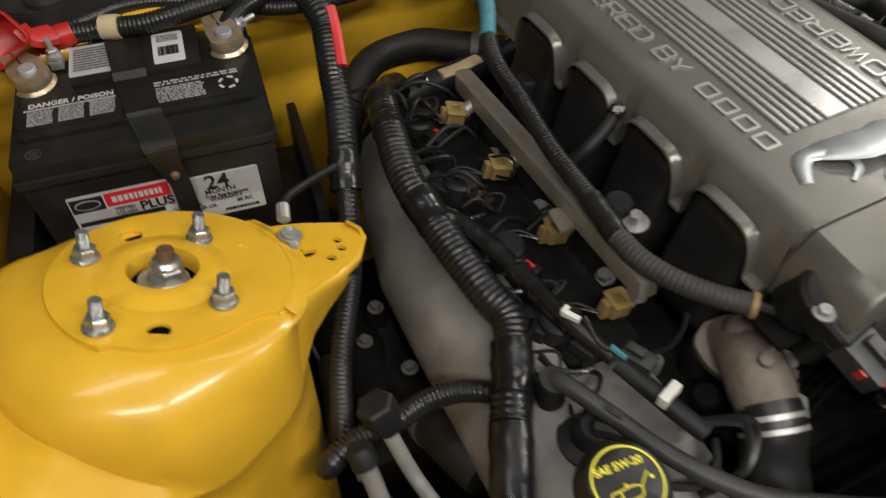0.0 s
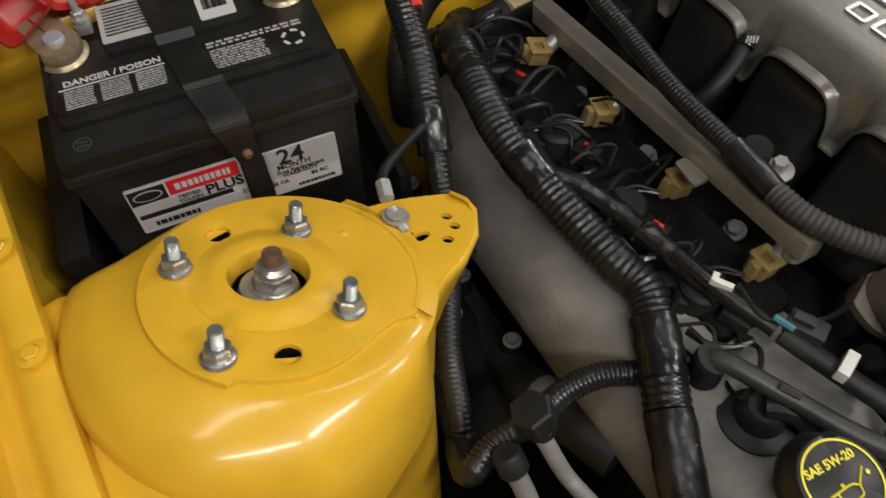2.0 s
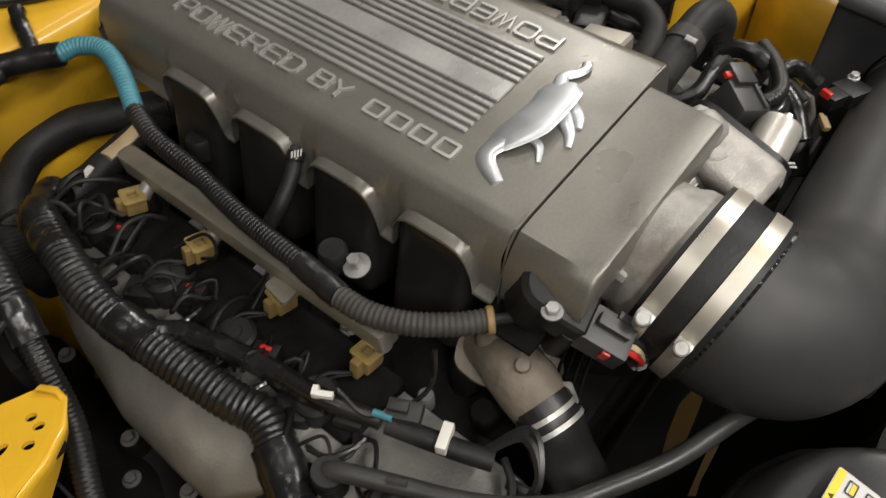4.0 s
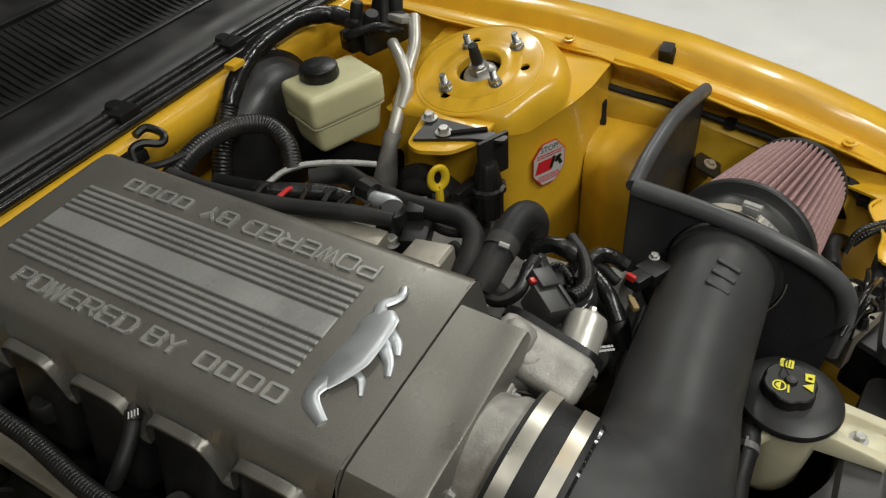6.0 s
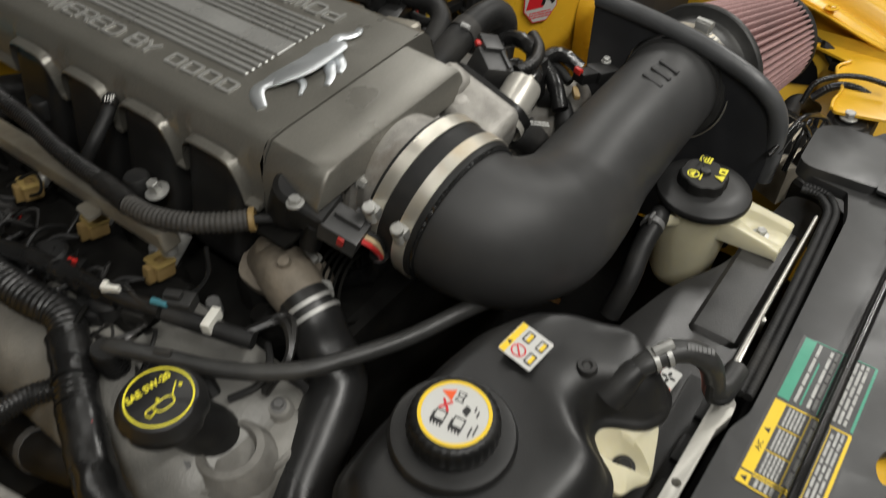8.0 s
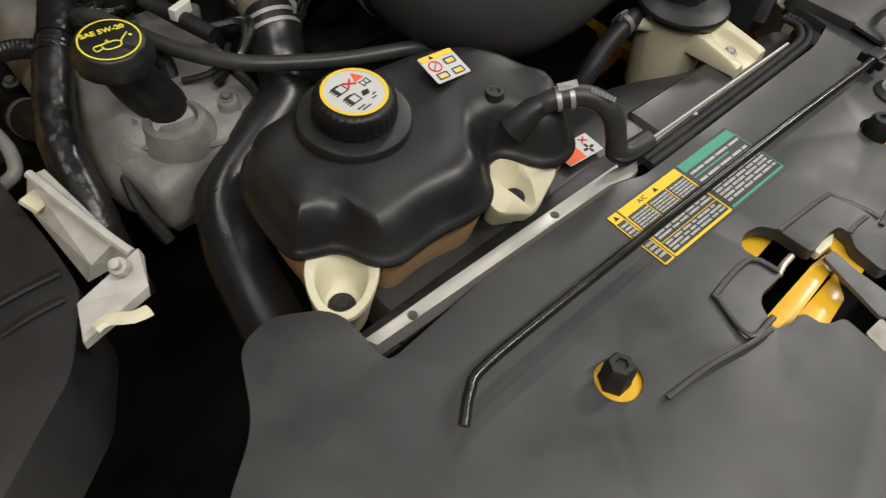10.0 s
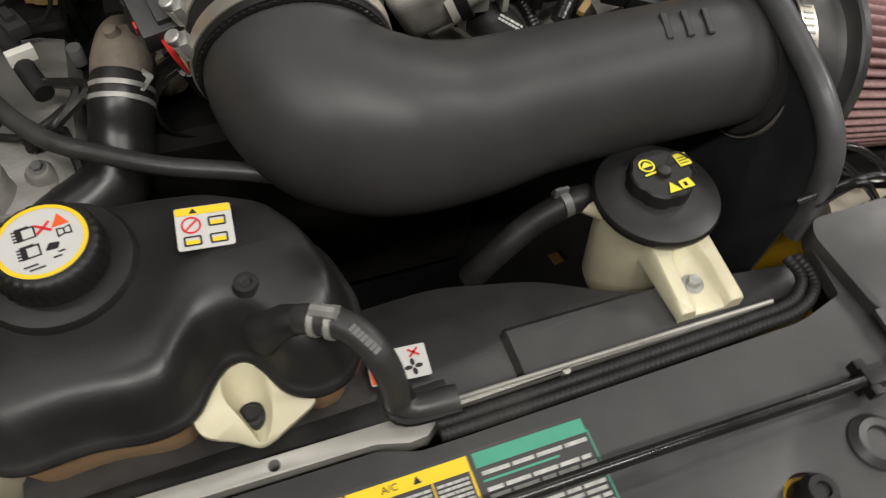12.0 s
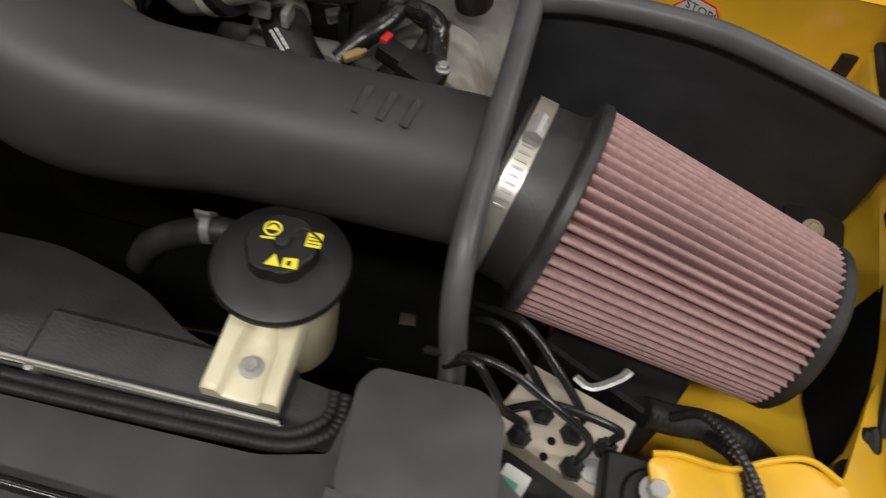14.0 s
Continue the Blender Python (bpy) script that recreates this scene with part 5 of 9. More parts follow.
part("raised_rib", tube([(0.091, -0.753, 0.784), (0.138, -0.745, 0.784), (0.189, -0.737, 0.784), (0.255, -0.728, 0.784)], 0.0026, 8, 0.006, flat=0.6), grey_plastic, rad_cover, "raised moulding line")
part("raised_rib", tube([(-0.176, -0.736, 0.784), (-0.133, -0.74, 0.784), (-0.09, -0.749, 0.784), (-0.071, -0.751, 0.784)], 0.0026, 8, 0.006, flat=0.6), grey_plastic, rad_cover, "raised moulding line")
part("raised_rib", tube([(0.09, -0.74, 0.784), (0.073, -0.739, 0.784), (0.061, -0.74, 0.784)], 0.0026, 8, 0.006, flat=0.6), grey_plastic, rad_cover, "raised moulding line")
latch = thing("hood_latch", "yellow and black hood latch below the radiator cover", "latch")
part("hook_plate", plate(rounded([(-0.022, -0.683), (0.027, -0.675), (0.037, -0.698), (-0.008, -0.702)], 0.004), 0.004, height=lambda x, y: 0.764), yellow, latch, "yellow latch plate")
part("catch_bar", plate(rounded([(-0.064, -0.75), (-0.058, -0.741), (0.025, -0.736), (0.045, -0.738), (0.039, -0.749), (-0.042, -0.757)], 0.004), 0.008, bevel=0.002, height=lambda x, y: 0.768), yellow, latch, "yellow bent catch")
part("catch_plate", plate(rounded([(-0.023, -0.755), (0.041, -0.752), (0.022, -0.771), (-0.018, -0.777)], 0.003), 0.006, bevel=0.001, height=lambda x, y: 0.760), yellow, latch)
part("post", plate(rounded([(0.052, -0.732), (0.073, -0.729), (0.074, -0.74), (0.057, -0.748), (0.056, -0.766), (0.045, -0.768), (0.043, -0.752)], 0.003), 0.02, bevel=0.002, height=lambda x, y: 0.770), yellow, latch)
# the chrome striker's highlight is put into its cream colour
part("striker", plate(rounded([(0.03, -0.73), (0.052, -0.728), (0.06, -0.731), (0.048, -0.736), (0.03, -0.735)], 0.002), 0.008, bevel=0.001, height=lambda x, y: 0.776), cream, latch, "striker with its pale highlight painted in cream")
part("lever", plate(rounded([(0.027, -0.739), (0.04, -0.741), (0.036, -0.764), (0.035, -0.791), (0.015, -0.803), (0.009, -0.799)], 0.003), 0.004, bevel=0.001, height=lambda x, y: 0.779), dull_steel, latch, "grey steel latch lever")
part("spring", tube([(-0.014, -0.725, 0.774), (-0.002, -0.722, 0.774), (0.012, -0.721, 0.774)], 0.003, 8, 0.003), bright_steel, latch)
part("block", plate(rounded([(0.069, -0.798), (0.11, -0.797), (0.114, -0.815), (0.071, -0.818)], 0.004), 0.02, bevel=0.002, height=lambda x, y: 0.750), grey_plastic, latch, "grey plastic stop")
part("stop_face", plate(rounded([(0.123, -0.799), (0.153, -0.791), (0.162, -0.807), (0.119, -0.817)], 0.006), 0.02, bevel=0.003, height=lambda x, y: 0.742), dull_steel, latch)
part("ledge", plate(rounded([(0.01, -0.799), (0.034, -0.8), (0.03, -0.811), (0.005, -0.82)], 0.003), 0.01, height=lambda x, y: 0.755), cast_alu, latch)
# near-black box added as the shade seen through the latch cut-out
part("housing", moved(box(0.30, 0.22, 0.03, 0.01), pose(0.03, -0.76, 0.68)), shade_black, latch, "near-black box painting the shade below the latch")
for px, py in ((-0.190, -0.702), (0.197, -0.692)):
    pin = thing("bump_stop", "black rubber bump stop in a yellow-rimmed hole", "bump stop", "bump stops on the radiator cover")
    part("stop", lathe([(0, 0.020), (0.0045, 0.020), (0.005, 0.0225), (0.009, 0.0225), (0.0115, 0.018), (0.0115, 0.004), (0.012, 0.002), (0.012, -0.05)], 6 if px < 0 else 20), rubber, pin, m=pose(px, py, 0.778))
    part("socket", plate(disc(0, 0, 0.026, n=24), 0.004), yellow, pin, "yellow metal under the hole", m=pose(px, py, 0.7755))
dimple = part("plug", lathe([(0, 0.003), (0.008, 0.003), (0.009, 0.006), (0.014, 0.0065), (0.0185, 0.002), (0.019, -0.002)], 28), grey_plastic, None, m=pose(0.256, -0.676, 0.788))
tagged(dimple, "round grey push-in plug in the radiator cover", "plug")
rod = thing("prop_rod", "thin black steel prop rod lying in its clips", "prop rod")
part("rod", tube([(-0.300, -0.664, 0.793), (-0.281, -0.649, 0.797), (-0.259, -0.643, 0.80), (-0.15, -0.641, 0.801), (-0.039, -0.640, 0.801), (0.12, -0.640, 0.802), (0.272, -0.641, 0.802), (0.310, -0.637, 0.806), (0.330, -0.628, 0.813), (0.345, -0.612, 0.818), (0.372, -0.608, 0.812), (0.392, -0.622, 0.806), (0.402, -0.66, 0.80)], 0.0042, 12, 0.005), rubber_gloss, rod, "glossy black bent rod")
part("clip", joined(moved(box(0.020, 0.014, 0.020, 0.003), pose(0.274, -0.640, 0.797)), moved(box(0.008, 0.026, 0.010, 0.002), pose(0.268, -0.640, 0.800))), black_plastic, rod, "black plastic rod clip")
# warning label
sticker = thing("warning_label", "yellow and green warning label on the radiator cover", "label")
LQ = [s(-0.034, -0.603, 0), s(-0.027, -0.669, 0), s(0.143, -0.655, 0), s(0.129, -0.593, 0)]
lc = (LQ[0] + LQ[1] + LQ[2] + LQ[3]) / 4
LM = Matrix.Translation((lc.x, lc.y, lay(lc.x, lc.y) + 0.0006)) @ pose(0, 0, 0, 0, -1.2, 0)


def lfield(cx, cy, w, h, mt, z=0.0):
    part("field", plate([(-w / 2, -h / 2), (w / 2, -h / 2), (w / 2, h / 2), (-w / 2, h / 2)], 0.0003), mt, sticker, m=LM @ pose(cx, cy, 0.0003 + z))


part("backing", plate(rounded([(-0.084, -0.033), (0.084, -0.033), (0.084, 0.033), (-0.084, 0.033)], 0.001), 0.0004), grey_plastic, sticker, "matte dark backing", m=LM)
for cx, cy, w, h, mt in (
    (-0.033, 0.0255, 0.076, 0.0095, label_yellow), (-0.0785, 0.0255, 0.0110, 0.0095, label_yellow),
    (-0.0838, -0.005, 0.0012, 0.051, label_yellow), (-0.0732, -0.005, 0.0012, 0.051, label_yellow), (-0.0785, -0.0300, 0.0106, 0.0016, label_yellow), (-0.0785, -0.0020, 0.0106, 0.0010, label_yellow),
    (-0.0705, -0.005, 0.0016, 0.051, label_yellow), (0.0045, -0.005, 0.0014, 0.051, label_yellow), (-0.033, -0.0297, 0.0745, 0.0026, label_yellow), (-0.033, 0.0010, 0.0745, 0.0010, label_yellow),
    (-0.046, 0.0110, 0.0009, 0.0190, label_yellow), (-0.020, 0.0110, 0.0009, 0.0190, label_yellow), (-0.033, -0.0150, 0.0720, 0.0007, label_yellow),
    (0.0455, 0.0255, 0.074, 0.0095, label_green), (0.0830, -0.004, 0.0010, 0.052, label_green), (0.0455, -0.0292, 0.075, 0.0022, label_green), (0.035, 0.0120, 0.050, 0.0014, label_green), (0.0455, -0.0020, 0.074, 0.0010, label_green)):
    lfield(cx, cy, w, h, mt)
for cx, cy, w, h, rows in ((-0.058, 0.011, 0.021, 0.015, 5), (-0.033, 0.011, 0.022, 0.015, 5), (-0.008, 0.011, 0.020, 0.015, 5), (-0.033, -0.0070, 0.070, 0.0115, 3), (-0.033, -0.0215, 0.070, 0.0110, 3), (0.0455, 0.0165, 0.070, 0.0045, 1), (0.0455, 0.0040, 0.070, 0.0090, 2), (0.0455, -0.0145, 0.070, 0.0210, 5), (-0.0785, 0.010, 0.0075, 0.016, 4), (-0.0785, -0.016, 0.0075, 0.018, 4)):
    part("writing", bars(rows, w, h, rng, 0.42, 0.0007, (0.07, 0.26)), faded_print, sticker, m=LM @ pose(cx, cy, 0))
part("writing", text_mesh("A/C", 0.0062, 0.0001), label_black, sticker, m=LM @ pose(-0.045, 0.0255, 0.0005))
for cx in (-0.0785, -0.028):
    part("warning_mark", plate([(-0.0026, -0.0022), (0.0026, -0.0022), (0, 0.0026)], 0.0002), label_black, sticker, m=LM @ pose(cx, 0.0255, 0.0006))
# crossmember strip and rubber seal
cross = thing("crossmember", "bare pale metal radiator crossmember strip with holes", "crossmember")
part("strip", plate([(-0.302, -0.562), (-0.215, -0.561), (-0.11, -0.561), (-0.022, -0.561), (0.097, -0.56), (0.266, -0.559), (0.265, -0.5605), (0.096, -0.5620), (0.006, -0.565), (-0.01, -0.578), (-0.022, -0.579), (-0.043, -0.5735), (-0.212, -0.5725), (-0.298, -0.5715)], 0.018, [disc(*(-0.106, -0.567), 0.0040, n=14), disc(*(0.095, -0.563), 0.003, n=14), disc(*(-0.262, -0.568), 0.0042, n=14)], bevel=0.001, height=lambda x, y: 0.772), pale_strip, cross, "pale bare strip")
part("lip", tube([(-0.015, -0.561, 0.7735), (0.097, -0.56, 0.7735), (0.264, -0.559, 0.7735)], 0.0019, 8, 0.01), pale_strip, cross, "bright rolled edge")
seal = thing("rubber_seal", "ribbed black rubber sealing strip along the crossmember", "seal")
for off, r_, rb_, mt in ((0.0, 0.0046, 0.0006, rubber), (0.0075, 0.0046, 0.0006, rubber)):
    part("strip", tube([(-0.003, -0.583 + off, 0.779), (0.015, -0.583 + off, 0.779), (0.074, -0.582 + off, 0.779), (0.151, -0.580 + off, 0.779), (0.231, -0.577 + off, 0.779), (0.273 - off * 0.3, -0.574 + off, 0.779), (0.296 - off, -0.562 + off * 0.8, 0.779), (0.302 - off, -0.548 + off * 0.3, 0.779), (0.301 - off, -0.532, 0.779)], r_, 12, 0.005, ribs=rb_, pitch=0.004), mt, seal, "ribbed bulb strip")
shroud = thing("fan_shroud", "black plastic radiator fan shroud", "fan shroud")
part("shroud", plate(rounded([(-0.26, -0.56), (-0.26, -0.48), (-0.10, -0.455), (0.04, -0.447), (0.12, -0.468), (0.175, -0.503), (0.33, -0.52), (0.33, -0.56)], 0.02), 0.05, bevel=0.006, height=lambda x, y: 0.742 - 0.25 * max(0, y + 0.50)), shroud_grey, shroud, "curved black shroud top", sharp=40)
part("housing", moved(box(0.19, 0.050, 0.03, 0.012, 3), pose(0.165, -0.530, 0.7325)), shroud_grey, shroud, "raised duct on the shroud")
# the core is a plain block, near-black for the shade behind the shroud
part("core", moved(box(0.62, 0.05, 0.42, 0.004), pose(0.0, -0.60, 0.54)), shade_black, shroud, "radiator core with its shade painted near-black")
fan_label = part("caution_label", plate(rounded([(-0.032, -0.013), (0.032, -0.013), (0.032, 0.013), (-0.032, 0.013)], 0.002), 0.0004), label_white, None, m=pose(-0.009, -0.512, 0.7475, 0, 0, -4) @ Matrix.Diagonal((0.68, 1, 1, 1)))
tagged(fan_label, "small orange and white fan caution label", "label")
part("field", plate([(-0.031, -0.012), (0.0, -0.012), (0.0, 0.012), (-0.031, 0.012)], 0.0003), label_orange, fan_label, m=pose(-0.009, -0.512, 0.7479, 0, 0, -4) @ Matrix.Diagonal((0.68, 1, 1, 1)))
for k in range(4):
    part("fan_mark", plate(disc(0.0045, 0, 0.0035, 0.002, n=10), 0.0002), label_black, fan_label, m=pose(0.001, -0.517, 0.7478, 0, 0, 90 * k) @ Matrix.Scale(0.85, 4))
part("cross_mark", joined(moved(box(0.012, 0.002, 0.0003, 0), pose(0, 0, 0, 0, 0, 40)), moved(box(0.012, 0.002, 0.0003, 0), pose(0, 0, 0, 0, 0, -40))), label_red, fan_label, m=pose(0.004, -0.506, 0.7479) @ Matrix.Scale(0.8, 4))

# ---- engine below the cover ----
engine = thing("engine_block", "grimy black engine block and cylinder heads", "engine")
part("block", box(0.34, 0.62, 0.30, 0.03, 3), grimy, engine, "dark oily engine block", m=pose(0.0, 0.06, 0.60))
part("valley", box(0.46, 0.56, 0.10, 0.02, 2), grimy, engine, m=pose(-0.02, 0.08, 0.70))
# the gearbox block is near-black for the shade under the engine
part("gearbox", box(0.5, 0.5, 0.12, 0.03, 2), shade_black, engine, m=pose(0.0, 0.15, 0.42))
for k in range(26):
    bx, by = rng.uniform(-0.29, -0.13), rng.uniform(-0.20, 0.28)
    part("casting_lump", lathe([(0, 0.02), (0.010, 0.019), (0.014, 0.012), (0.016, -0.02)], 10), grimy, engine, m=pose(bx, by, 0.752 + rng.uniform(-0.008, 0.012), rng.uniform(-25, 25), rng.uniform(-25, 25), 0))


def valve_cover(side, mat):
    secs = []
    for y in (0.33, 0.325, 0.30, 0.20, 0.10, 0.0, -0.10, -0.18, -0.235, -0.262, -0.272, -0.275):
        k = 1.0 if -0.25 < y < 0.31 else (0.93 if -0.27 < y < 0.33 else 0.80)
        top = 0.782 + (0.0 if y > -0.12 else 0.10 * (y + 0.12))
        wide = float(np.interp(y, [-0.28, -0.12, -0.05, 0.05, 0.15, 0.23, 0.30, 0.33], [0.368, 0.366, 0.362, 0.366, 0.356, 0.330, 0.306, 0.296])) - 0.366
        low = 0.600 if y > -0.15 else 0.640
        prof = [(0.330, low), (0.346, 0.660), (0.356, 0.680), (0.3625, 0.690), (0.366, 0.702), (0.3645, 0.718), (0.357, 0.738), (0.344, 0.757), (0.326, 0.771), (0.302, top - 0.003), (0.270, top), (0.225, top), (0.205, top - 0.006), (0.195, 0.74), (0.19, max(0.64, low))]
        secs.append([(side * (0.285 + (u + wide * min(1.0, max(0.0, (u - 0.25) / 0.08)) - 0.285) * k), y, w if w < 0.66 else 0.66 + (w - 0.66) * k) for u, w in prof])
    return loft(secs, caps=True)


vc = thing("valve_cover", "dull grey cast valve cover with dusty stains", "valve cover", "valve covers")
part("cover", valve_cover(-1, valve_grey), valve_grey, vc, sharp=40)
for bx, y in ((-0.352, 0.235), (-0.368, 0.104), (-0.366, 0.016), (-0.366, -0.072), (-0.368, -0.19)):
    part("boss", lathe([(0, 0.012), (0.009, 0.012), (0.011, 0.008), (0.012, -0.03)], 18), grimy, vc, m=pose(bx, y, 0.652))
    bolt("cover_bolt", (bx, y, 0.664), (0, 0, 1), 0.006, 0.006, 0.009, dull_steel, parent=vc)
part("front_boss", moved(lathe([(0, 0.004), (0.019, 0.004), (0.022, 0.012), (0.028, 0.010), (0.034, 0.0), (0.040, -0.02)], 28), pose(0, 0, 0)), dirty_alu, vc, "raised filler boss", m=pose(-0.290, -0.262, 0.755))
# the low and the inboard piece take the near-black engine material
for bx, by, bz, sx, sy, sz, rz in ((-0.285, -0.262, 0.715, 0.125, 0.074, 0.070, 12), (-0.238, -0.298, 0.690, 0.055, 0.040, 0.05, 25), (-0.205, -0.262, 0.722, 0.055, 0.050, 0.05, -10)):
    part("front_casting", box(sx, sy, sz, 0.022, 4), grimy if bz < 0.70 or bx > -0.21 else dirty_alu, vc, "front casting of dirty aluminium and near-black pieces", m=pose(bx, by, bz, 8, -6, rz), sharp=60)
for bx, by, bz in ((-0.322, -0.245, 0.752), (-0.236, -0.262, 0.752)):
    part("boss", lathe([(0, 0.010), (0.009, 0.010), (0.0115, 0.007), (0.014, -0.012)], 16), dirty_alu, vc, m=pose(bx, by, bz, 10, -5, 0))
    bolt("casting_bolt", (bx, by, bz + 0.009), (-0.05, -0.15, 1), 0.0048, 0.004, 0.007, dull_steel, vc)
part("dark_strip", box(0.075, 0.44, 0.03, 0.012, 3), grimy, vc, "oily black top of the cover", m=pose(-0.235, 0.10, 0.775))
vc2 = thing("valve_cover", "dull grey cast valve cover behind hoses", "valve cover", "valve covers")
part("cover", valve_cover(1, valve_grey), valve_grey, vc2, sharp=40)
part("cam_cap", box(0.05, 0.10, 0.03, 0.008, 3), cast_alu, vc2, m=pose(0.165, 0.00, 0.83, 0, 10, 0))

part("front_cover", joined(moved(box(0.20, 0.050, 0.14, 0.012, 3), pose(0.175, -0.205, 0.700, 6, 0, 4)), moved(box(0.030, 0.060, 0.16, 0.006, 2), pose(0.128, -0.222, 0.705, 0, 0, 8)), moved(box(0.050, 0.035, 0.10, 0.010, 3), pose(0.222, -0.235, 0.700, 10, 8, -20)), moved(lathe([(0, 0.02), (0.022, 0.018), (0.028, 0.008), (0.030, -0.05)], 24), pose(0.180, -0.235, 0.752, 30, 0, 0))), cast_alu, vc2, "pale cast front cover", sharp=50)
for bx, by, bz in ((0.105, -0.225, 0.766), (0.150, -0.226, 0.772), (0.205, -0.222, 0.770), (0.246, -0.214, 0.762)):
    bolt("cover_bolt", (bx, by, bz), (0.1, -0.3, 1), 0.0058, 0.007, 0.009, parent=vc2)

for pts in (((-0.345, -0.242, 0.746), (-0.322, -0.268, 0.752), (-0.290, -0.290, 0.749), (-0.255, -0.292, 0.742), (-0.232, -0.276, 0.744)), ((-0.338, -0.268, 0.722), (-0.305, -0.296, 0.724), (-0.262, -0.303, 0.716), (-0.230, -0.292, 0.716))):
    part("casting_ridge", tube(pts, 0.0035, 8, 0.005, lumps=0.08), dirty_alu, vc, "cast seam ridge")
sens = thing("cam_sensor_lead", "black wires crossing the front casting below the hose", "wiring")
for pts, r in (((-0.262, -0.232, 0.775), (-0.240, -0.246, 0.782), (-0.220, -0.240, 0.786), (-0.205, -0.222, 0.784)), 0.0034), (((-0.214, -0.232, 0.770), (-0.206, -0.262, 0.755), (-0.208, -0.290, 0.728), (-0.214, -0.306, 0.69)), 0.0052), (((-0.232, -0.290, 0.738), (-0.222, -0.300, 0.715), (-0.220, -0.310, 0.68)), 0.0060), (((-0.345, -0.250, 0.735), (-0.352, -0.285, 0.712), (-0.345, -0.315, 0.68)), 0.0065):
    part("wire", tube(pts, r, 8, 0.004, lumps=0.04), rubber, sens)
# oil filler
oil = thing("oil_filler_cap", "black oil filler cap with a yellow printed ring on its neck", "oil cap")
oc = Vector((-0.315, -0.2395, 0.849))
OM = frame_of(oc, (0.02, -0.10, 1), (1, 0, 0)) @ Matrix.Scale(0.87, 4)
part("neck", tube([oc + Vector((0.002, 0.004, -0.02)), oc + Vector((0.010, 0.010, -0.05)), oc + Vector((0.026, 0.004, -0.085)), oc + Vector((0.032, 0.0, -0.11))], 0.021, 22, 0.006, r1=0.024), black_plastic, oil, "black filler neck")
part("cap", lathe([(0, 0), (0.031, 0), (0.0325, -0.001), (0.0335, -0.003), (0.0375, -0.009), (0.039, -0.013), (0.0385, -0.022), (0.030, -0.026), (0.026, -0.032), (0, -0.032)], 44, star=lambda u: 1 - 0.05 * (abs((u * 3) % 1 - 0.5) < 0.05)), black_satin, oil, "black twist cap", m=OM)
part("printed_ring", lathe([(0.0275, 0.0005), (0.0292, 0.0005), (0.0292, 0.0002), (0.0275, 0.0002)], 48), ink_yellow, oil, "yellow ring", m=OM)
OT = OM @ pose(0, 0, 0.0005, 0, 0, -6)
part("writing", text_mesh("SAE 5W-20", 0.0088, 0.0001, bold=0.0003), ink_yellow, oil, "yellow print", m=OT @ pose(-0.002, 0.013, 0))
part("oil_can_mark", joined(tube([(-0.010, -0.005, 0), (-0.007, -0.013, 0), (0.006, -0.013, 0), (0.009, -0.006, 0), (0.018, 0.003, 0)], 0.0008, 4, 0.002), tube([(-0.010, -0.005, 0), (0.003, -0.004, 0), (0.009, -0.007, 0)], 0.0008, 4, 0.002), tube([(-0.003, -0.0045, 0), (-0.003, -0.001, 0)], 0.0016, 4, 0.002), tube([(-0.010, -0.005, 0), (-0.017, -0.006, 0), (-0.016, -0.012, 0), (-0.009, -0.010, 0)], 0.0008, 4, 0.002), moved(lathe([(0, 0.0004), (0.0018, 0.0002)], 10), pose(0.0195, -0.002, 0))), ink_yellow, oil, "yellow oil-can sign", m=OT)

# fuel rail, injectors and coils
rail = thing("fuel_rail", "bronze-grey steel fuel rail bar over the injectors", "fuel rail")
ra, rb = s(-0.214, 0.226, 0.826), s(-0.193, -0.128, 0.850)
RM = frame_of((ra + rb) / 2, (0, 0.06, 1), rb - ra)
rl = (rb - ra).length / 2
part("bar", moved(plate(rounded([(-rl, -0.0095), (rl, -0.0095), (rl, 0.0095), (-rl, 0.0095)], [0.0095, 0.003, 0.003, 0.0095], 6), 0.020, bevel=0.0035), pose(0, 0, 0.010)), rail_metal, rail, "square steel rail with a rounded end", m=RM)
part("bracket_tab", plate(rounded([(rl * 0.30, -0.010), (rl * 0.46, -0.010), (rl * 0.46, -0.026), (rl * 0.30, -0.022)], 0.004), 0.003), rail_metal, rail, m=RM @ pose(0, 0, -0.006))
part("end_plug", lathe([(0, 0), (0.008, 0), (0.008, 0.012), (0, 0.014)], 16), steel, rail, m=frame_of(rb + Vector((0.0, 0.012, -0.012)), (0.1, -0.1, -1)))
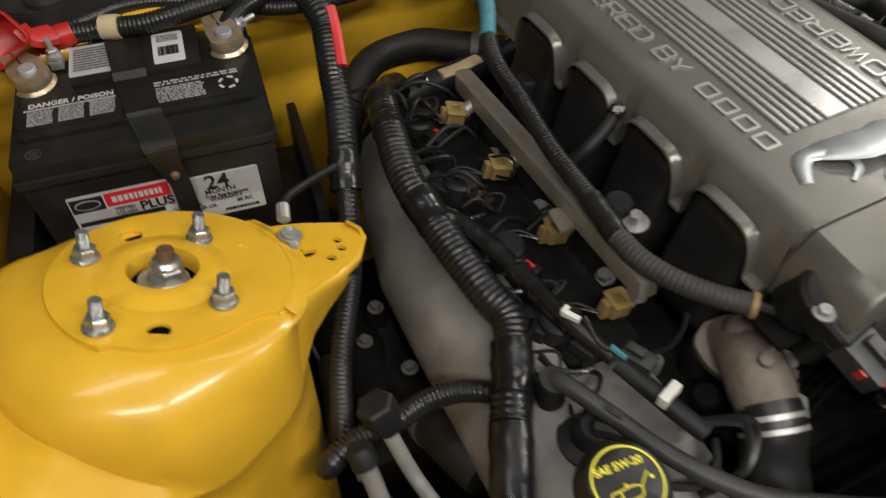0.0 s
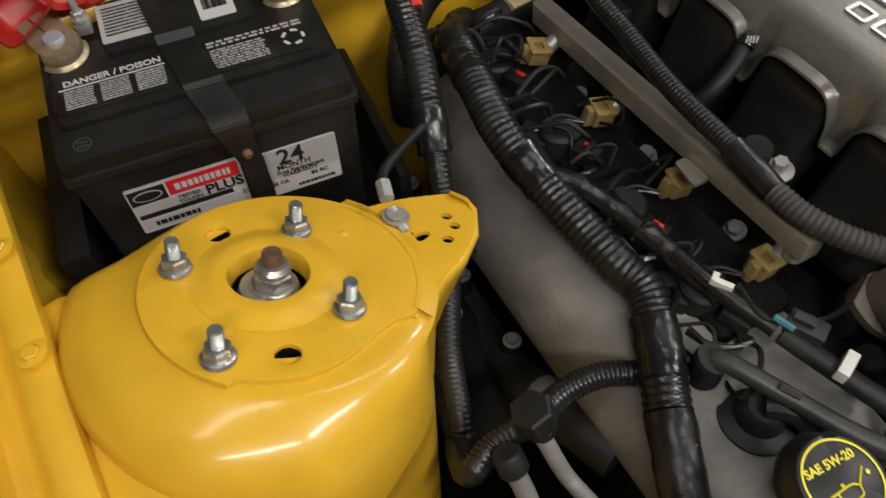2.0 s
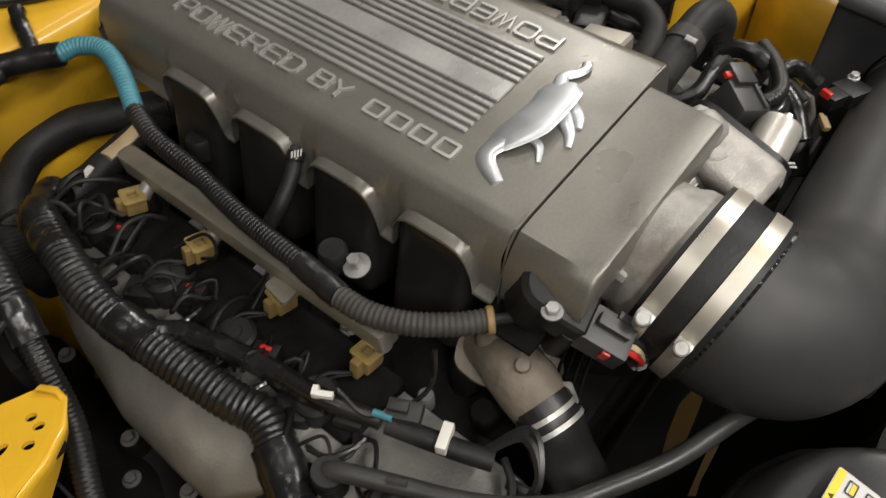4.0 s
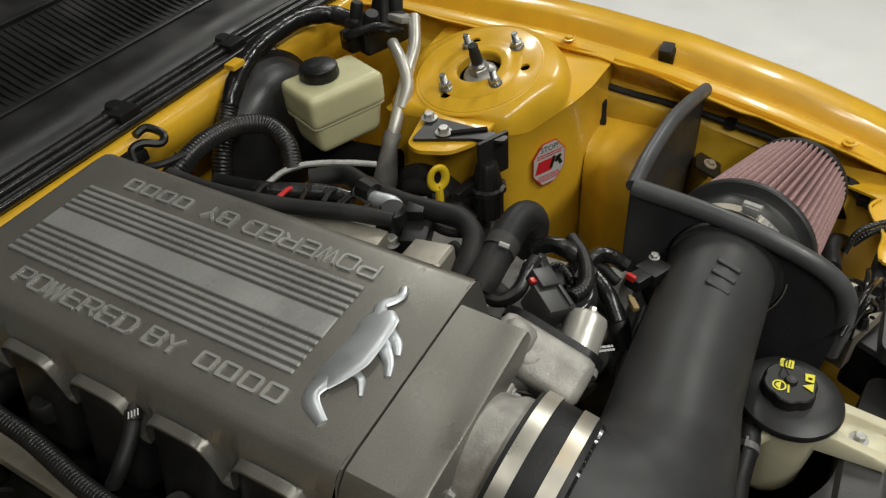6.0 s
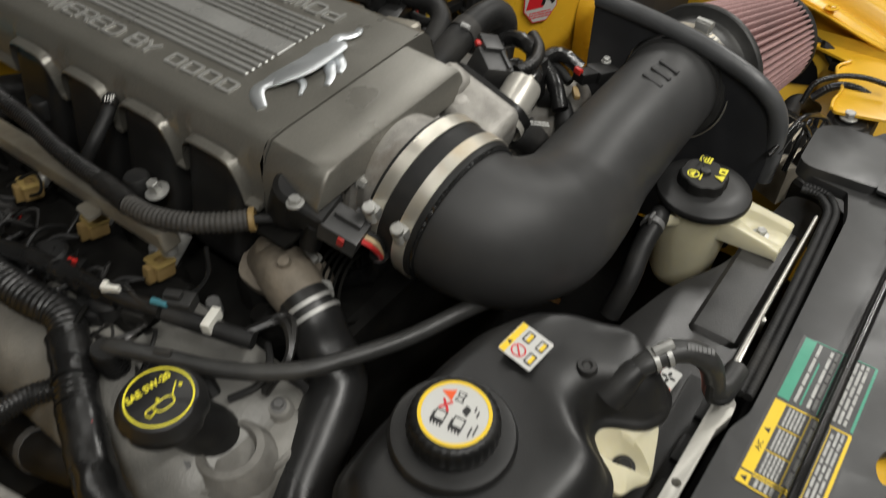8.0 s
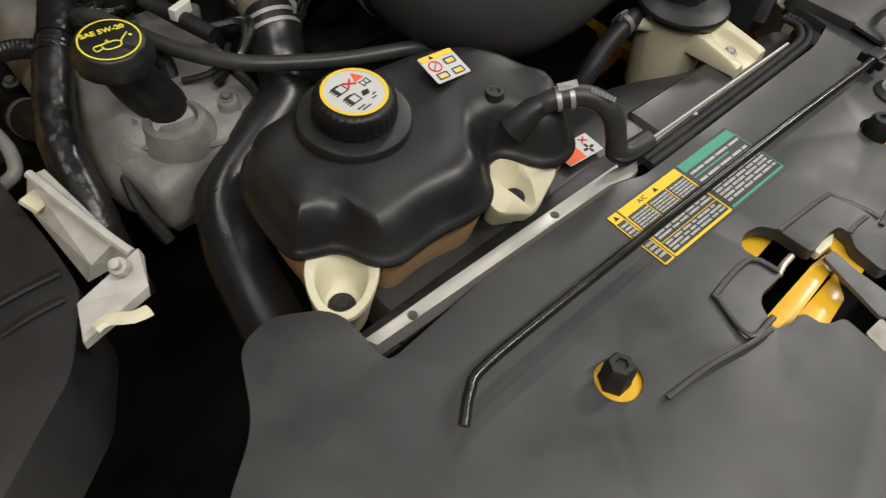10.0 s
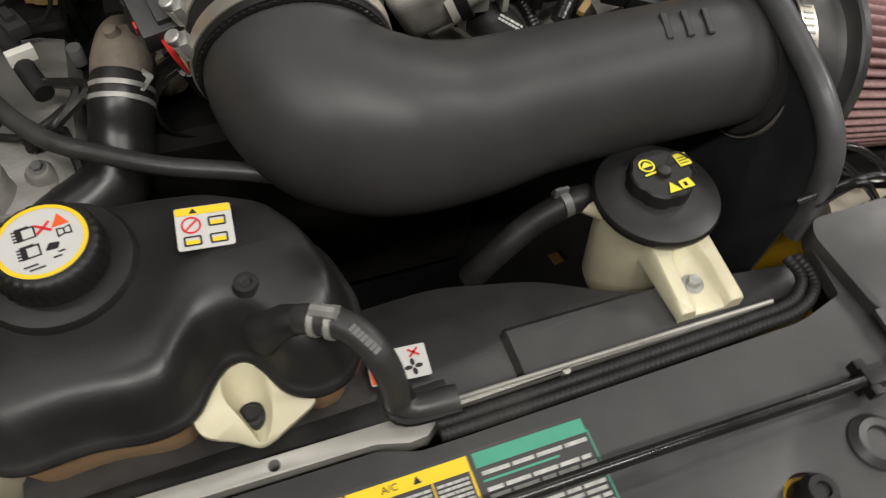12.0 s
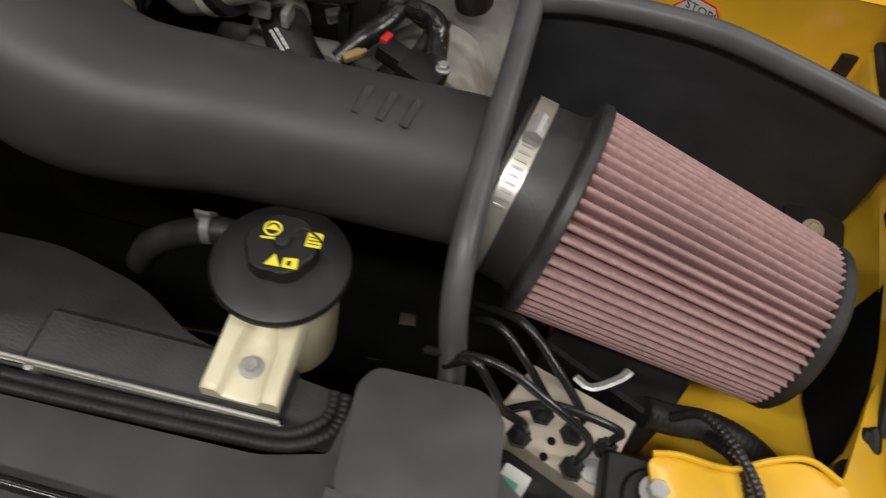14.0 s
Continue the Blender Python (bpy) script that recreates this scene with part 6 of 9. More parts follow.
for k, p in enumerate((s(-0.239, 0.182, 0.812), s(-0.229, 0.086, 0.811), s(-0.213, -0.009, 0.805), s(-0.202, -0.105, 0.803))):
    inj = thing("fuel_injector", "fuel injector with a dirty tan plastic plug", "fuel injector", "injectors along the rail")
    part("plug", joined(box(0.022, 0.020, 0.017, 0.003, 2), moved(box(0.012, 0.010, 0.020, 0.002), pose(-0.013, 0, 0)), moved(box(0.015, 0.004, 0.004, 0.001), pose(-0.004, 0.006, 0.0095)), moved(box(0.004, 0.011, 0.003, 0.001), pose(-0.009, 0, 0.0095))), tan_plastic, inj, "tan plug body", m=Matrix.Translation(p) @ pose(0, 0, 0, 0, 12, -18 + 6 * k) @ Matrix.Scale(0.9, 4))
    part("clip", plate(rounded([(-0.010, -0.011), (0.012, -0.011), (0.012, 0.011), (-0.010, 0.011)], 0.003), 0.002, [rounded([(-0.004, -0.005), (0.005, -0.005), (0.005, 0.005), (-0.004, 0.005)], 0.001)], bevel=0.0005), gold_clip, inj, "tarnished square retaining clip", m=Matrix.Translation(p + Vector((0.001, 0, 0.0105))) @ pose(0, 0, 0, 4, 12, -18 + 6 * k))
    part("body", tube([p + Vector((0.010, 0, 0.0)), p + Vector((0.024, 0.0, 0.010)), p + Vector((0.034, 0.0, 0.018))], 0.0075, 12, 0.004), steel, inj, "steel injector body")
    part("nozzle", tube([p + Vector((0.012, 0, -0.004)), p + Vector((0.016, 0, -0.06))], 0.009, 10, 0.02), grimy, inj)
    wire_end = p + Vector((-0.062, 0.022, -0.012))
    for w in range(2):
        part("wire", tube([p + Vector((-0.018, 0.002 * w, 0)), p + Vector((-0.034, 0.014 + 0.003 * w, -0.001 + 0.004 * w)), wire_end + Vector((0.006, 0.003 * w, 0.002))], 0.0016, 6, 0.004), rubber if w else tape, inj)
for k, p in enumerate((s(-0.272, 0.204, 0.790), s(-0.268, 0.091, 0.796), s(-0.262, -0.004, 0.792), s(-0.252, -0.098, 0.790))):
    coil = thing("ignition_coil", "black plastic ignition coil top with a wired plug", "ignition coil", "ignition coils")
    part("body", joined(lathe([(0, 0.014), (0.016, 0.014), (0.019, 0.011), (0.020, -0.03)], 24), moved(lathe([(0, 0.0165), (0.007, 0.0165), (0.008, 0.014)], 16), pose(0, 0, 0)), moved(box(0.024, 0.030, 0.020, 0.004), pose(-0.018, 0.012, -0.004, 0, 0, 30))), rubber, coil, "round black coil head", m=Matrix.Translation(p))
    part("plug", box(0.018, 0.024, 0.016, 0.003), black_plastic, coil, m=Matrix.Translation(p + Vector((0.004, -0.034, 0.006))) @ pose(0, 0, 0, 0, 0, 20))
    part("lock_tab", box(0.004, 0.010, 0.003, 0.001), red_plastic, coil, "small red lock tab", m=Matrix.Translation(p + Vector((0.006, -0.034, 0.0155))) @ pose(0, 0, 0, 0, 0, 20))
    for w in range(3):
        a = rng.uniform(-0.4, 0.4)
        part("wire", tube([p + Vector((-0.004, -0.044, 0.004)), p + Vector((-0.016 + 0.006 * w, -0.056, 0.012)), p + Vector((-0.030, -0.046 + 0.01 * a, 0.010)), p + Vector((-0.034, -0.022, 0.0 + 0.004 * w))], 0.002, 6, 0.004), rubber_gloss, coil)
    part("hold_bolt", joined(lathe([(0, 0.006), (0.0062, 0.006), (0.0072, 0.0045), (0.0072, -0.012)], 14)), dull_steel, coil, "dull steel bolt", m=Matrix.Translation(p + Vector((0.062, -0.060, -0.018))))
# manifold bolts and vacuum pipe between the runners
for p in (s(-0.181, -0.057, 0.778), s(-0.196, 0.05, 0.775), s(-0.133, -0.148, 0.752)):
    b_ = bolt("manifold_bolt", p, (-0.3, 0, 1), 0.0072, 0.008, 0.010, dull_steel)
    tagged(b_, "dirty steel manifold bolt", "bolt", "manifold bolts")
vac = thing("vacuum_pipe", "thin black vacuum pipe with white print between two runners", "pipe")
part("pipe", tube([(-0.128, 0.054, 0.895), (-0.147, 0.042, 0.885), (-0.17, 0.037, 0.87), (-0.181, 0.042, 0.855)], 0.007, 12, 0.005), rubber, vac)
part("band", tube([(-0.132, 0.049, 0.896), (-0.138, 0.046, 0.892)], 0.0080, 12, 0.004), rubber_gloss, vac, "worn printed band")
for k in range(4):
    part("print", tube([Vector((-0.136, 0.046, 0.903)) + Vector((0.0022 * k - 0.002, -0.0014 * k, 0.0)), Vector((-0.14, 0.043, 0.9)) + Vector((0.0022 * k - 0.002, -0.0014 * k, 0.0))], 0.0007, 4, 0.004), label_white, vac, "white print dash" if k == 0 else "")
for p in ((-0.169, -0.019, 0.845), (-0.148, 0.177, 0.845)):
    stub = part("blanking_plug", lathe([(0, 0.010), (0.011, 0.010), (0.013, 0.007), (0.013, -0.012)], 18), rubber, None, m=Matrix.Translation(p))
    tagged(stub, "round black rubber cap on the manifold", "cap", "manifold caps")
b_ = bolt("stud_bolt", (-0.164, -0.041, 0.842), (-0.2, 0, 1), 0.006, 0.012, 0.012)
tagged(b_, "bright stud bolt by the fuel rail", "bolt")

# main wiring loom along the head
loom = thing("wiring_loom", "thick ribbed black wiring loom wrapped in shiny tape", "wiring loom")
hl = [s(-0.285, 0.250, 0.815), s(-0.312, 0.215, 0.828), s(-0.320, 0.160, 0.830), s(-0.326, 0.094, 0.824), s(-0.316, 0.030, 0.810), s(-0.301, -0.045, 0.798), s(-0.292, -0.082, 0.793), Vector((-0.322, -0.105, 0.785)), Vector((-0.343, -0.140, 0.781)), Vector((-0.369, -0.192, 0.769)), Vector((-0.384, -0.235, 0.750)), Vector((-0.391, -0.288, 0.716)), Vector((-0.398, -0.340, 0.660))]
part("sleeve", tube(hl[1:8], 0.0174, 18, ribs=0.0020, pitch=0.0062), conduit, loom, "ribbed black sleeve", sharp=75)
part("sleeve", tube(hl[7:9], 0.0184, 18, ribs=0.0014, pitch=0.0066), tape, loom, "ribbed sleeve under shiny tape", sharp=75)
part("sleeve", tube(hl[8:], 0.0186, 18, 0.0035, lumps=0.07), tape, loom, "wrinkled shiny tape over the sleeve", sharp=75)
lr = random.Random(4)
for k in range(9):
    q = hl[8].lerp(hl[10], lr.random())
    part("red_fleck", box(0.004, 0.0015, 0.0012, 0.0003, 1), red_tape, loom, "red fleck of tape", m=Matrix.Translation(q + Vector((lr.uniform(-0.006, 0.010), 0, 0.0185))) @ pose(0, 0, 0, lr.uniform(-20, 20), lr.uniform(-10, 20), lr.uniform(40, 110)))
part("tape", tube([hl[6].lerp(hl[7], 0.4), hl[7], hl[7].lerp(hl[8], 0.4)], 0.0190, 18, 0.003, lumps=0.09), tape, loom, "shiny wrinkled black tape wrap", sharp=60)
part("tape", tube([hl[3] + (hl[4] - hl[3]) * q for q in (0.35, 0.6, 0.9)], 0.0186, 18, 0.003, lumps=0.08), tape, loom, sharp=60)
part("tape", tube(hl[:3], 0.0176, 16, 0.003, lumps=0.14), tape, loom, sharp=60)
part("branch", tube([s(-0.318, 0.05, 0.815), s(-0.290, 0.02, 0.812), s(-0.268, -0.04, 0.808), s(-0.258, -0.085, 0.806), s(-0.250, -0.115, 0.806)], 0.010, 10, 0.004, lumps=0.08), tape, loom, "taped side branch")
part("branch", tube([(-0.334, -0.099, 0.765), (-0.363, -0.087, 0.77), (-0.394, -0.085, 0.772), (-0.425, -0.091, 0.772), (-0.46, -0.09, 0.765), (-0.485, -0.093, 0.75), (-0.46, -0.033, 0.66)], 0.0105, 12, ribs=0.0010, pitch=0.004), conduit, loom, "thin ribbed branch")
for k in range(7):
    a = hl[1].lerp(hl[6], k / 7) + Vector((0.016, 0, 0.006))
    c = a + Vector((rng.uniform(0.02, 0.05), rng.uniform(-0.03, 0.02), rng.uniform(-0.015, 0.012)))
    part("wire", tube([a, a.lerp(c, 0.5) + Vector((0, 0, 0.012)), c, c + Vector((0.015, rng.uniform(-0.02, 0.02), -0.02))], 0.0022, 6, 0.004), rubber, loom)
wr = random.Random(11)
for k in range(22):
    a = hl[1].lerp(hl[7], k / 21) + Vector((wr.uniform(0.020, 0.075), wr.uniform(-0.02, 0.02), wr.uniform(-0.008, 0.004)))
    d = Vector((wr.uniform(-0.03, 0.03), wr.uniform(-0.035, 0.035), 0))
    part("wire", tube([a, a + d * 0.5 + Vector((0.010, 0, 0.012)), a + d + Vector((0, 0, 0.014)), a + d * 1.3 + Vector((-0.014, 0.004, 0.004)), a + d * 0.8 + Vector((-0.01, 0.016, -0.012))], wr.choice((0.0016, 0.0022, 0.003)), 6, 0.004), wr.choice((grimy, rubber, tape, black_plastic)), loom)
# connector row with white locks
conn = thing("inline_connector", "black inline wiring connectors with white locks", "connector")
ca, cb = s(-0.252, -0.112, 0.812), s(-0.212, -0.208, 0.803)
part("barrel", tube([ca + Vector((-0.006, 0.045, 0.0)), ca, ca.lerp(cb, 0.45)], 0.0072, 12, 0.005), tape, conn)
part("barrel", tube([ca.lerp(cb, 0.5), cb, cb + Vector((0.012, -0.03, -0.004))], 0.0085, 12, 0.005), rubber, conn)
part("body", joined(box(0.017, 0.028, 0.012, 0.002), moved(box(0.008, 0.016, 0.006, 0.001), pose(0, 0.004, 0.008))), dusty_rubber, conn, m=Matrix.Translation(ca.lerp(cb, 0.62) + Vector((0.008, 0.004, 0.010))) @ pose(0, 0, 0, 0, 0, 25))
part("lock", joined(moved(box(0.007, 0.022, 0.010, 0.001), pose(0, 0, 0)), moved(box(0.012, 0.007, 0.012, 0.001), pose(0.003, 0.010, 0.0))), white_plastic, conn, "white plastic lock", m=Matrix.Translation(ca + Vector((0, 0, 0.008))) @ pose(0, 0, 0, 0, 0, 30) @ Matrix.Scale(0.7, 4))
part("lock", box(0.010, 0.026, 0.014, 0.0015), white_plastic, conn, "", m=Matrix.Translation(cb + Vector((0.0, 0.006, 0.009))) @ pose(0, 0, 0, 0, 0, 110) @ Matrix.Scale(0.85, 4))
part("mark", tube([ca.lerp(cb, 0.40) + Vector((0, 0, 0.0115)), ca.lerp(cb, 0.55) + Vector((0, 0, 0.0125))], 0.003, 8, 0.004), teal_loom, conn, "teal paint mark")
for w in range(3):
    part("wire", tube([ca + Vector((0.01, -0.005, 0.008)), (-0.251, -0.127, 0.815), (-0.223, -0.147, 0.815), (-0.202, -0.152, 0.825), (-0.191, -0.146, 0.85)] if w == 0 else [cb + Vector((0.01, -0.02, 0)), cb + Vector((0.03 + 0.008 * w, -0.04, 0.004)), cb + Vector((0.02, -0.065, -0.006)), cb + Vector((-0.01, -0.06, -0.02 - 0.006 * w))], 0.0022 if w == 0 else 0.004, 6, 0.004), rubber_gloss, conn)

# thermostat housing and hoses at the front of the engine
stat = thing("thermostat_housing", "stained cast aluminium thermostat housing", "thermostat housing")
part("outlet", tube([(-0.136, -0.150, 0.792), (-0.140, -0.166, 0.800), (-0.146, -0.186, 0.806), (-0.152, -0.206, 0.803), (-0.158, -0.226, 0.795)], 0.026, 24, 0.004, radii=[0.0200, 0.0225, 0.0265, 0.0270, 0.0245]), brown_cast, stat, "grimy cast outlet", sharp=60)
part("flange", joined(moved(plate(rounded([(-0.044, -0.014), (-0.020, -0.026), (0.020, -0.026), (0.044, -0.014), (0.044, 0.012), (0.016, 0.026), (-0.016, 0.026), (-0.044, 0.012)], 0.010), 0.014, bevel=0.003), pose(0, 0, 0)), moved(lathe([(0, 0.010), (0.011, 0.009), (0.013, 0.004), (0.014, -0.01)], 18), pose(0.034, 0, -0.002))), brown_cast, stat, "two-eared cast flange", sharp=50, m=Matrix.Translation((-0.136, -0.176, 0.792)) @ pose(0, 0, 0, 24, 10, -62))
part("bump", lathe([(0, 0.012), (0.010, 0.010), (0.0145, 0.003), (0.016, -0.010)], 18), brown_cast, stat, "rounded casting bump", sharp=70, m=frame_of((-0.140, -0.163, 0.816), (-0.2, 0.2, 1)))
part("web", moved(box(0.050, 0.010, 0.030, 0.004), pose(0, 0, 0)), brown_cast, stat, m=Matrix.Translation((-0.134, -0.192, 0.795)) @ pose(0, 0, 0, 0, 0, -62))
for p in (Vector((-0.123, -0.199, 0.806)), Vector((-0.150, -0.140, 0.766))):
    bolt("housing_bolt", p, (-0.1, -0.3, 1), 0.0078, 0.009, 0.0120, parent=stat)
part("nipple", lathe([(0, 0.010), (0.0055, 0.009), (0.0075, 0.0)], 12), brown_cast, stat, m=frame_of((-0.152, -0.200, 0.827), (-0.25, -0.1, 1)))
for k in range(5):
    part("pulley_rib", lathe([(0.034, -0.0015), (0.037, 0), (0.034, 0.0015)], 24), grimy, stat, m=frame_of((-0.105, -0.223, 0.775), (0.2, -1, 0.1)) @ pose(0, 0, 0.007 * k - 0.014))
upper = thing("radiator_hose", "thick glossy black upper radiator hose with a spring clamp", "radiator hose")
up_line = [(-0.156, -0.220, 0.799), (-0.161, -0.236, 0.791), (-0.167, -0.250, 0.772), (-0.181, -0.278, 0.745), (-0.231, -0.297, 0.725), (-0.277, -0.315, 0.705), (-0.3, -0.354, 0.685), (-0.313, -0.412, 0.67), (-0.318, -0.459, 0.655), (-0.318, -0.501, 0.64)]
part("hose", tube(up_line, 0.0265, 24, 0.005, radii=[0.0250, 0.0255, 0.0262, 0.0275, 0.0290, 0.0300, 0.0300, 0.0300, 0.0300, 0.0300]), hose_rubber, upper, "smooth black rubber hose", sharp=60)
part("spring_clamp", joined(*[tube([(-0.1582 - d * 0.0028, -0.2265 - d * 0.0090, 0.7955 - d * 0.0055), (-0.1592 - d * 0.0028, -0.2300 - d * 0.0090, 0.7935 - d * 0.0055)], 0.0272, 24, 0.003) for d in (0, 1)]), steel, upper, "grey spring clamp of two bands")
part("clamp_ear", joined(plate(rounded([(-0.010, -0.009), (0.010, -0.009), (0.010, 0.009), (-0.010, 0.009)], 0.003), 0.003, [rounded([(-0.005, -0.004), (0.006, -0.004), (0.006, 0.004), (-0.005, 0.004)], 0.001)], bevel=0.0006), moved(box(0.014, 0.004, 0.012, 0.001), pose(-0.004, -0.009, -0.006))), steel, upper, "pierced clamp ear", m=Matrix.Translation((-0.142, -0.235, 0.812)) @ pose(0, 0, 0, 10, 35, -30))
pcv = thing("breather_hose", "long smooth black breather hose crossing the engine front", "hose")
part("hose", tube([(-0.299, -0.126, 0.8), (-0.293, -0.139, 0.806), (-0.275, -0.176, 0.803), (-0.257, -0.215, 0.8), (-0.237, -0.249, 0.8), (-0.212, -0.278, 0.8), (-0.182, -0.297, 0.798), (-0.134, -0.324, 0.797), (-0.077, -0.345, 0.795), (-0.015, -0.368, 0.79), (0.074, -0.381, 0.77)], 0.0077, 16, 0.005), dusty_rubber, pcv, "smooth black hose", sharp=60)
part("elbow", tube([(-0.299, -0.13, 0.806), (-0.301, -0.129, 0.795), (-0.297, -0.129, 0.765)], 0.013, 16, ribs=0.0012, pitch=0.005), black_plastic, pcv, "ribbed plastic elbow")
part("print", tube([(-0.279, -0.171, 0.812), (-0.272, -0.184, 0.812)], 0.003, 6, 0.004), conduit_old, pcv, "faint printed marking")
cop = thing("cop_boot", "black moulded coil boot in front of the oil filler", "coil boot")
part("boot", joined(lathe([(0, 0.012), (0.012, 0.014), (0.016, 0.010), (0.019, 0.0), (0.029, -0.004), (0.030, -0.012)], 26), moved(tube([(0, 0, 0.012), (0.012, -0.012, 0.014), (0.022, -0.026, 0.004), (0.02, -0.04, -0.01)], 0.009, 10, 0.004), pose(0, 0, 0))), rubber, cop, m=Matrix.Translation((-0.286, -0.174, 0.778)))
# sensor with red lock beside the throttle
sensor = thing("throttle_sensor", "black sensor and plug with a red lock beside the throttle", "sensor")
sm = frame_of((-0.119, -0.212, 0.880), (0.0, -0.36, 0.93), (0.97, 0.23, 0)) @ Matrix.Scale(0.86, 4)
part("body", joined(box(0.044, 0.044, 0.032, 0.008, 3), moved(lathe([(0, 0.018), (0.020, 0.018), (0.025, 0.013), (0.027, -0.026)], 28), pose(0.004, 0.022, -0.002)), moved(lathe([(0, 0.012), (0.010, 0.011), (0.012, -0.03)], 18), pose(-0.014, -0.012, -0.012))), black_plastic, sensor, "black sensor body", m=sm)
part("plug", joined(moved(box(0.036, 0.046, 0.026, 0.004), pose(-0.004, -0.038, 0)), moved(box(0.012, 0.030, 0.008, 0.002), pose(0.0, -0.040, 0.016)), moved(box(0.008, 0.02, 0.006, 0.001), pose(0.012, -0.050, 0.014))), grey_plastic, sensor, "dark grey plug", m=sm)
part("lock", box(0.016, 0.008, 0.012, 0.002), red_plastic, sensor, "red plug lock", m=sm @ pose(-0.016, -0.044, 0.004))
for w in range(3):
    part("wire", tube([sm @ Vector((-0.006 + 0.006 * w, -0.06, 0)), sm @ Vector((-0.004 + 0.006 * w, -0.075, -0.004)), sm @ Vector((0.004, -0.085, -0.03)), sm @ Vector((0.01, -0.075, -0.09))], 0.0024, 6, 0.005), (red_tape, tan_tape, rubber)[w], sensor)
part("tail", tube([sm @ Vector((0.004, -0.080, -0.02)), sm @ Vector((0.014, -0.080, -0.07)), sm @ Vector((0.02, -0.05, -0.14)), sm @ Vector((0.0, -0.02, -0.22))], 0.009, 10, 0.006), tape, sensor, "taped wire tail")
for bx, by in ((0.012, 0.022), (-0.018, 0.012)):
    bolt("sensor_screw", sm @ Vector((bx, by, 0.0155)), (0, 0, 1), 0.0055, 0.005, 0.008, parent=sensor)
part("bracket", box(0.06, 0.05, 0.004, 0.001), grimy, sensor, m=Matrix.Translation(s(-0.108, -0.19, 0.852)))

# teal and black conduit over the rail
teal = thing("rail_conduit", "ribbed conduit, teal at the firewall and black over the rail", "wiring conduit")
tb = [(-0.182, 0.322, 0.905), (-0.162, 0.312, 0.908), (-0.15, 0.29, 0.906), (-0.159, 0.254, 0.9), (-0.177, 0.217, 0.888), (-0.186, 0.179, 0.88), (-0.188, 0.125, 0.872), (-0.197, 0.054, 0.868), (-0.201, -0.018, 0.868), (-0.206, -0.066, 0.868), (-0.204, -0.093, 0.868), (-0.193, -0.123, 0.868), (-0.174, -0.15, 0.868), (-0.154, -0.17, 0.868)]
part("teal_sleeve", tube(tb[:5], 0.0092, 14, ribs=0.0011, pitch=0.0040), teal_loom, teal, "ribbed teal sleeve", sharp=75)
part("black_sleeve", tube(tb[4:9], 0.0092, 14, ribs=0.0009, pitch=0.0040), conduit, teal, "ribbed black sleeve", sharp=75)
part("tape", tube(tb[8:10], 0.0106, 14, 0.003, lumps=0.06), tape, teal)
part("grey_sleeve", tube(tb[9:], 0.0098, 14, ribs=0.0012, pitch=0.0046), conduit_old, teal, "dusty ribbed sleeve", sharp=75)
part("tie", lathe([(0.0100, -0.003), (0.0112, -0.002), (0.0112, 0.002), (0.0100, 0.003)], 16), tan_plastic, teal, "tan cable tie", m=frame_of(tb[-1], Vector(tb[-1]) - Vector(tb[-2])))
part("stub", tube([tb[-1], (-0.146, -0.176, 0.866), (-0.138, -0.181, 0.862)], 0.0045, 10, 0.004), rubber, teal)
part("junction", tube([(-0.256, 0.362, 0.9), (-0.224, 0.355, 0.902), (-0.198, 0.337, 0.904), (-0.178, 0.32, 0.905)], 0.012, 14, 0.004, lumps=0.1), tape, teal, "taped junction")
part("junction", tube([(-0.198, 0.333, 0.906), (-0.188, 0.357, 0.912), (-0.181, 0.376, 0.918), (-0.172, 0.394, 0.92)], 0.008, 12, 0.004, lumps=0.1), tape, teal)

# heater hoses by the firewall
hh = thing("heater_hose", "thick braided black heater hose curving at the firewall", "heater hose")
part("hose", tube([(-0.105, 0.303, 0.8), (-0.155, 0.337, 0.802), (-0.196, 0.361, 0.803), (-0.24, 0.364, 0.8), (-0.284, 0.34, 0.79), (-0.313, 0.308, 0.77), (-0.319, 0.3, 0.735), (-0.31, 0.317, 0.68)], 0.0185, 20, ribs=0.0004, pitch=0.003), rubber, hh, "braided rubber hose", sharp=75)
part("clamp", tube([(-0.13, 0.32, 0.801), (-0.138, 0.325, 0.801)], 0.0196, 18, 0.003), dull_steel, hh, "dull band clamp")
hh2 = thing("heater_hose", "thick black hose with a tan paper tag beside the manifold", "heater hose")
part("hose", tube([(-0.078, 0.311, 0.79), (-0.148, 0.301, 0.79), (-0.212, 0.293, 0.788), (-0.263, 0.29, 0.775), (-0.286, 0.297, 0.73)], 0.0165, 18, 0.005), rubber, hh2, "black rubber hose")
part("tag", tube([(-0.144, 0.298, 0.803), (-0.175, 0.291, 0.803), (-0.199, 0.288, 0.803)], 0.0105, 10, 0.004, flat=0.5), tan_tape, hh2, "tan paper tag")
part("tag", tube([(-0.217, 0.288, 0.802), (-0.23, 0.283, 0.802)], 0.0040, 6, 0.004), white_plastic, hh2, "")

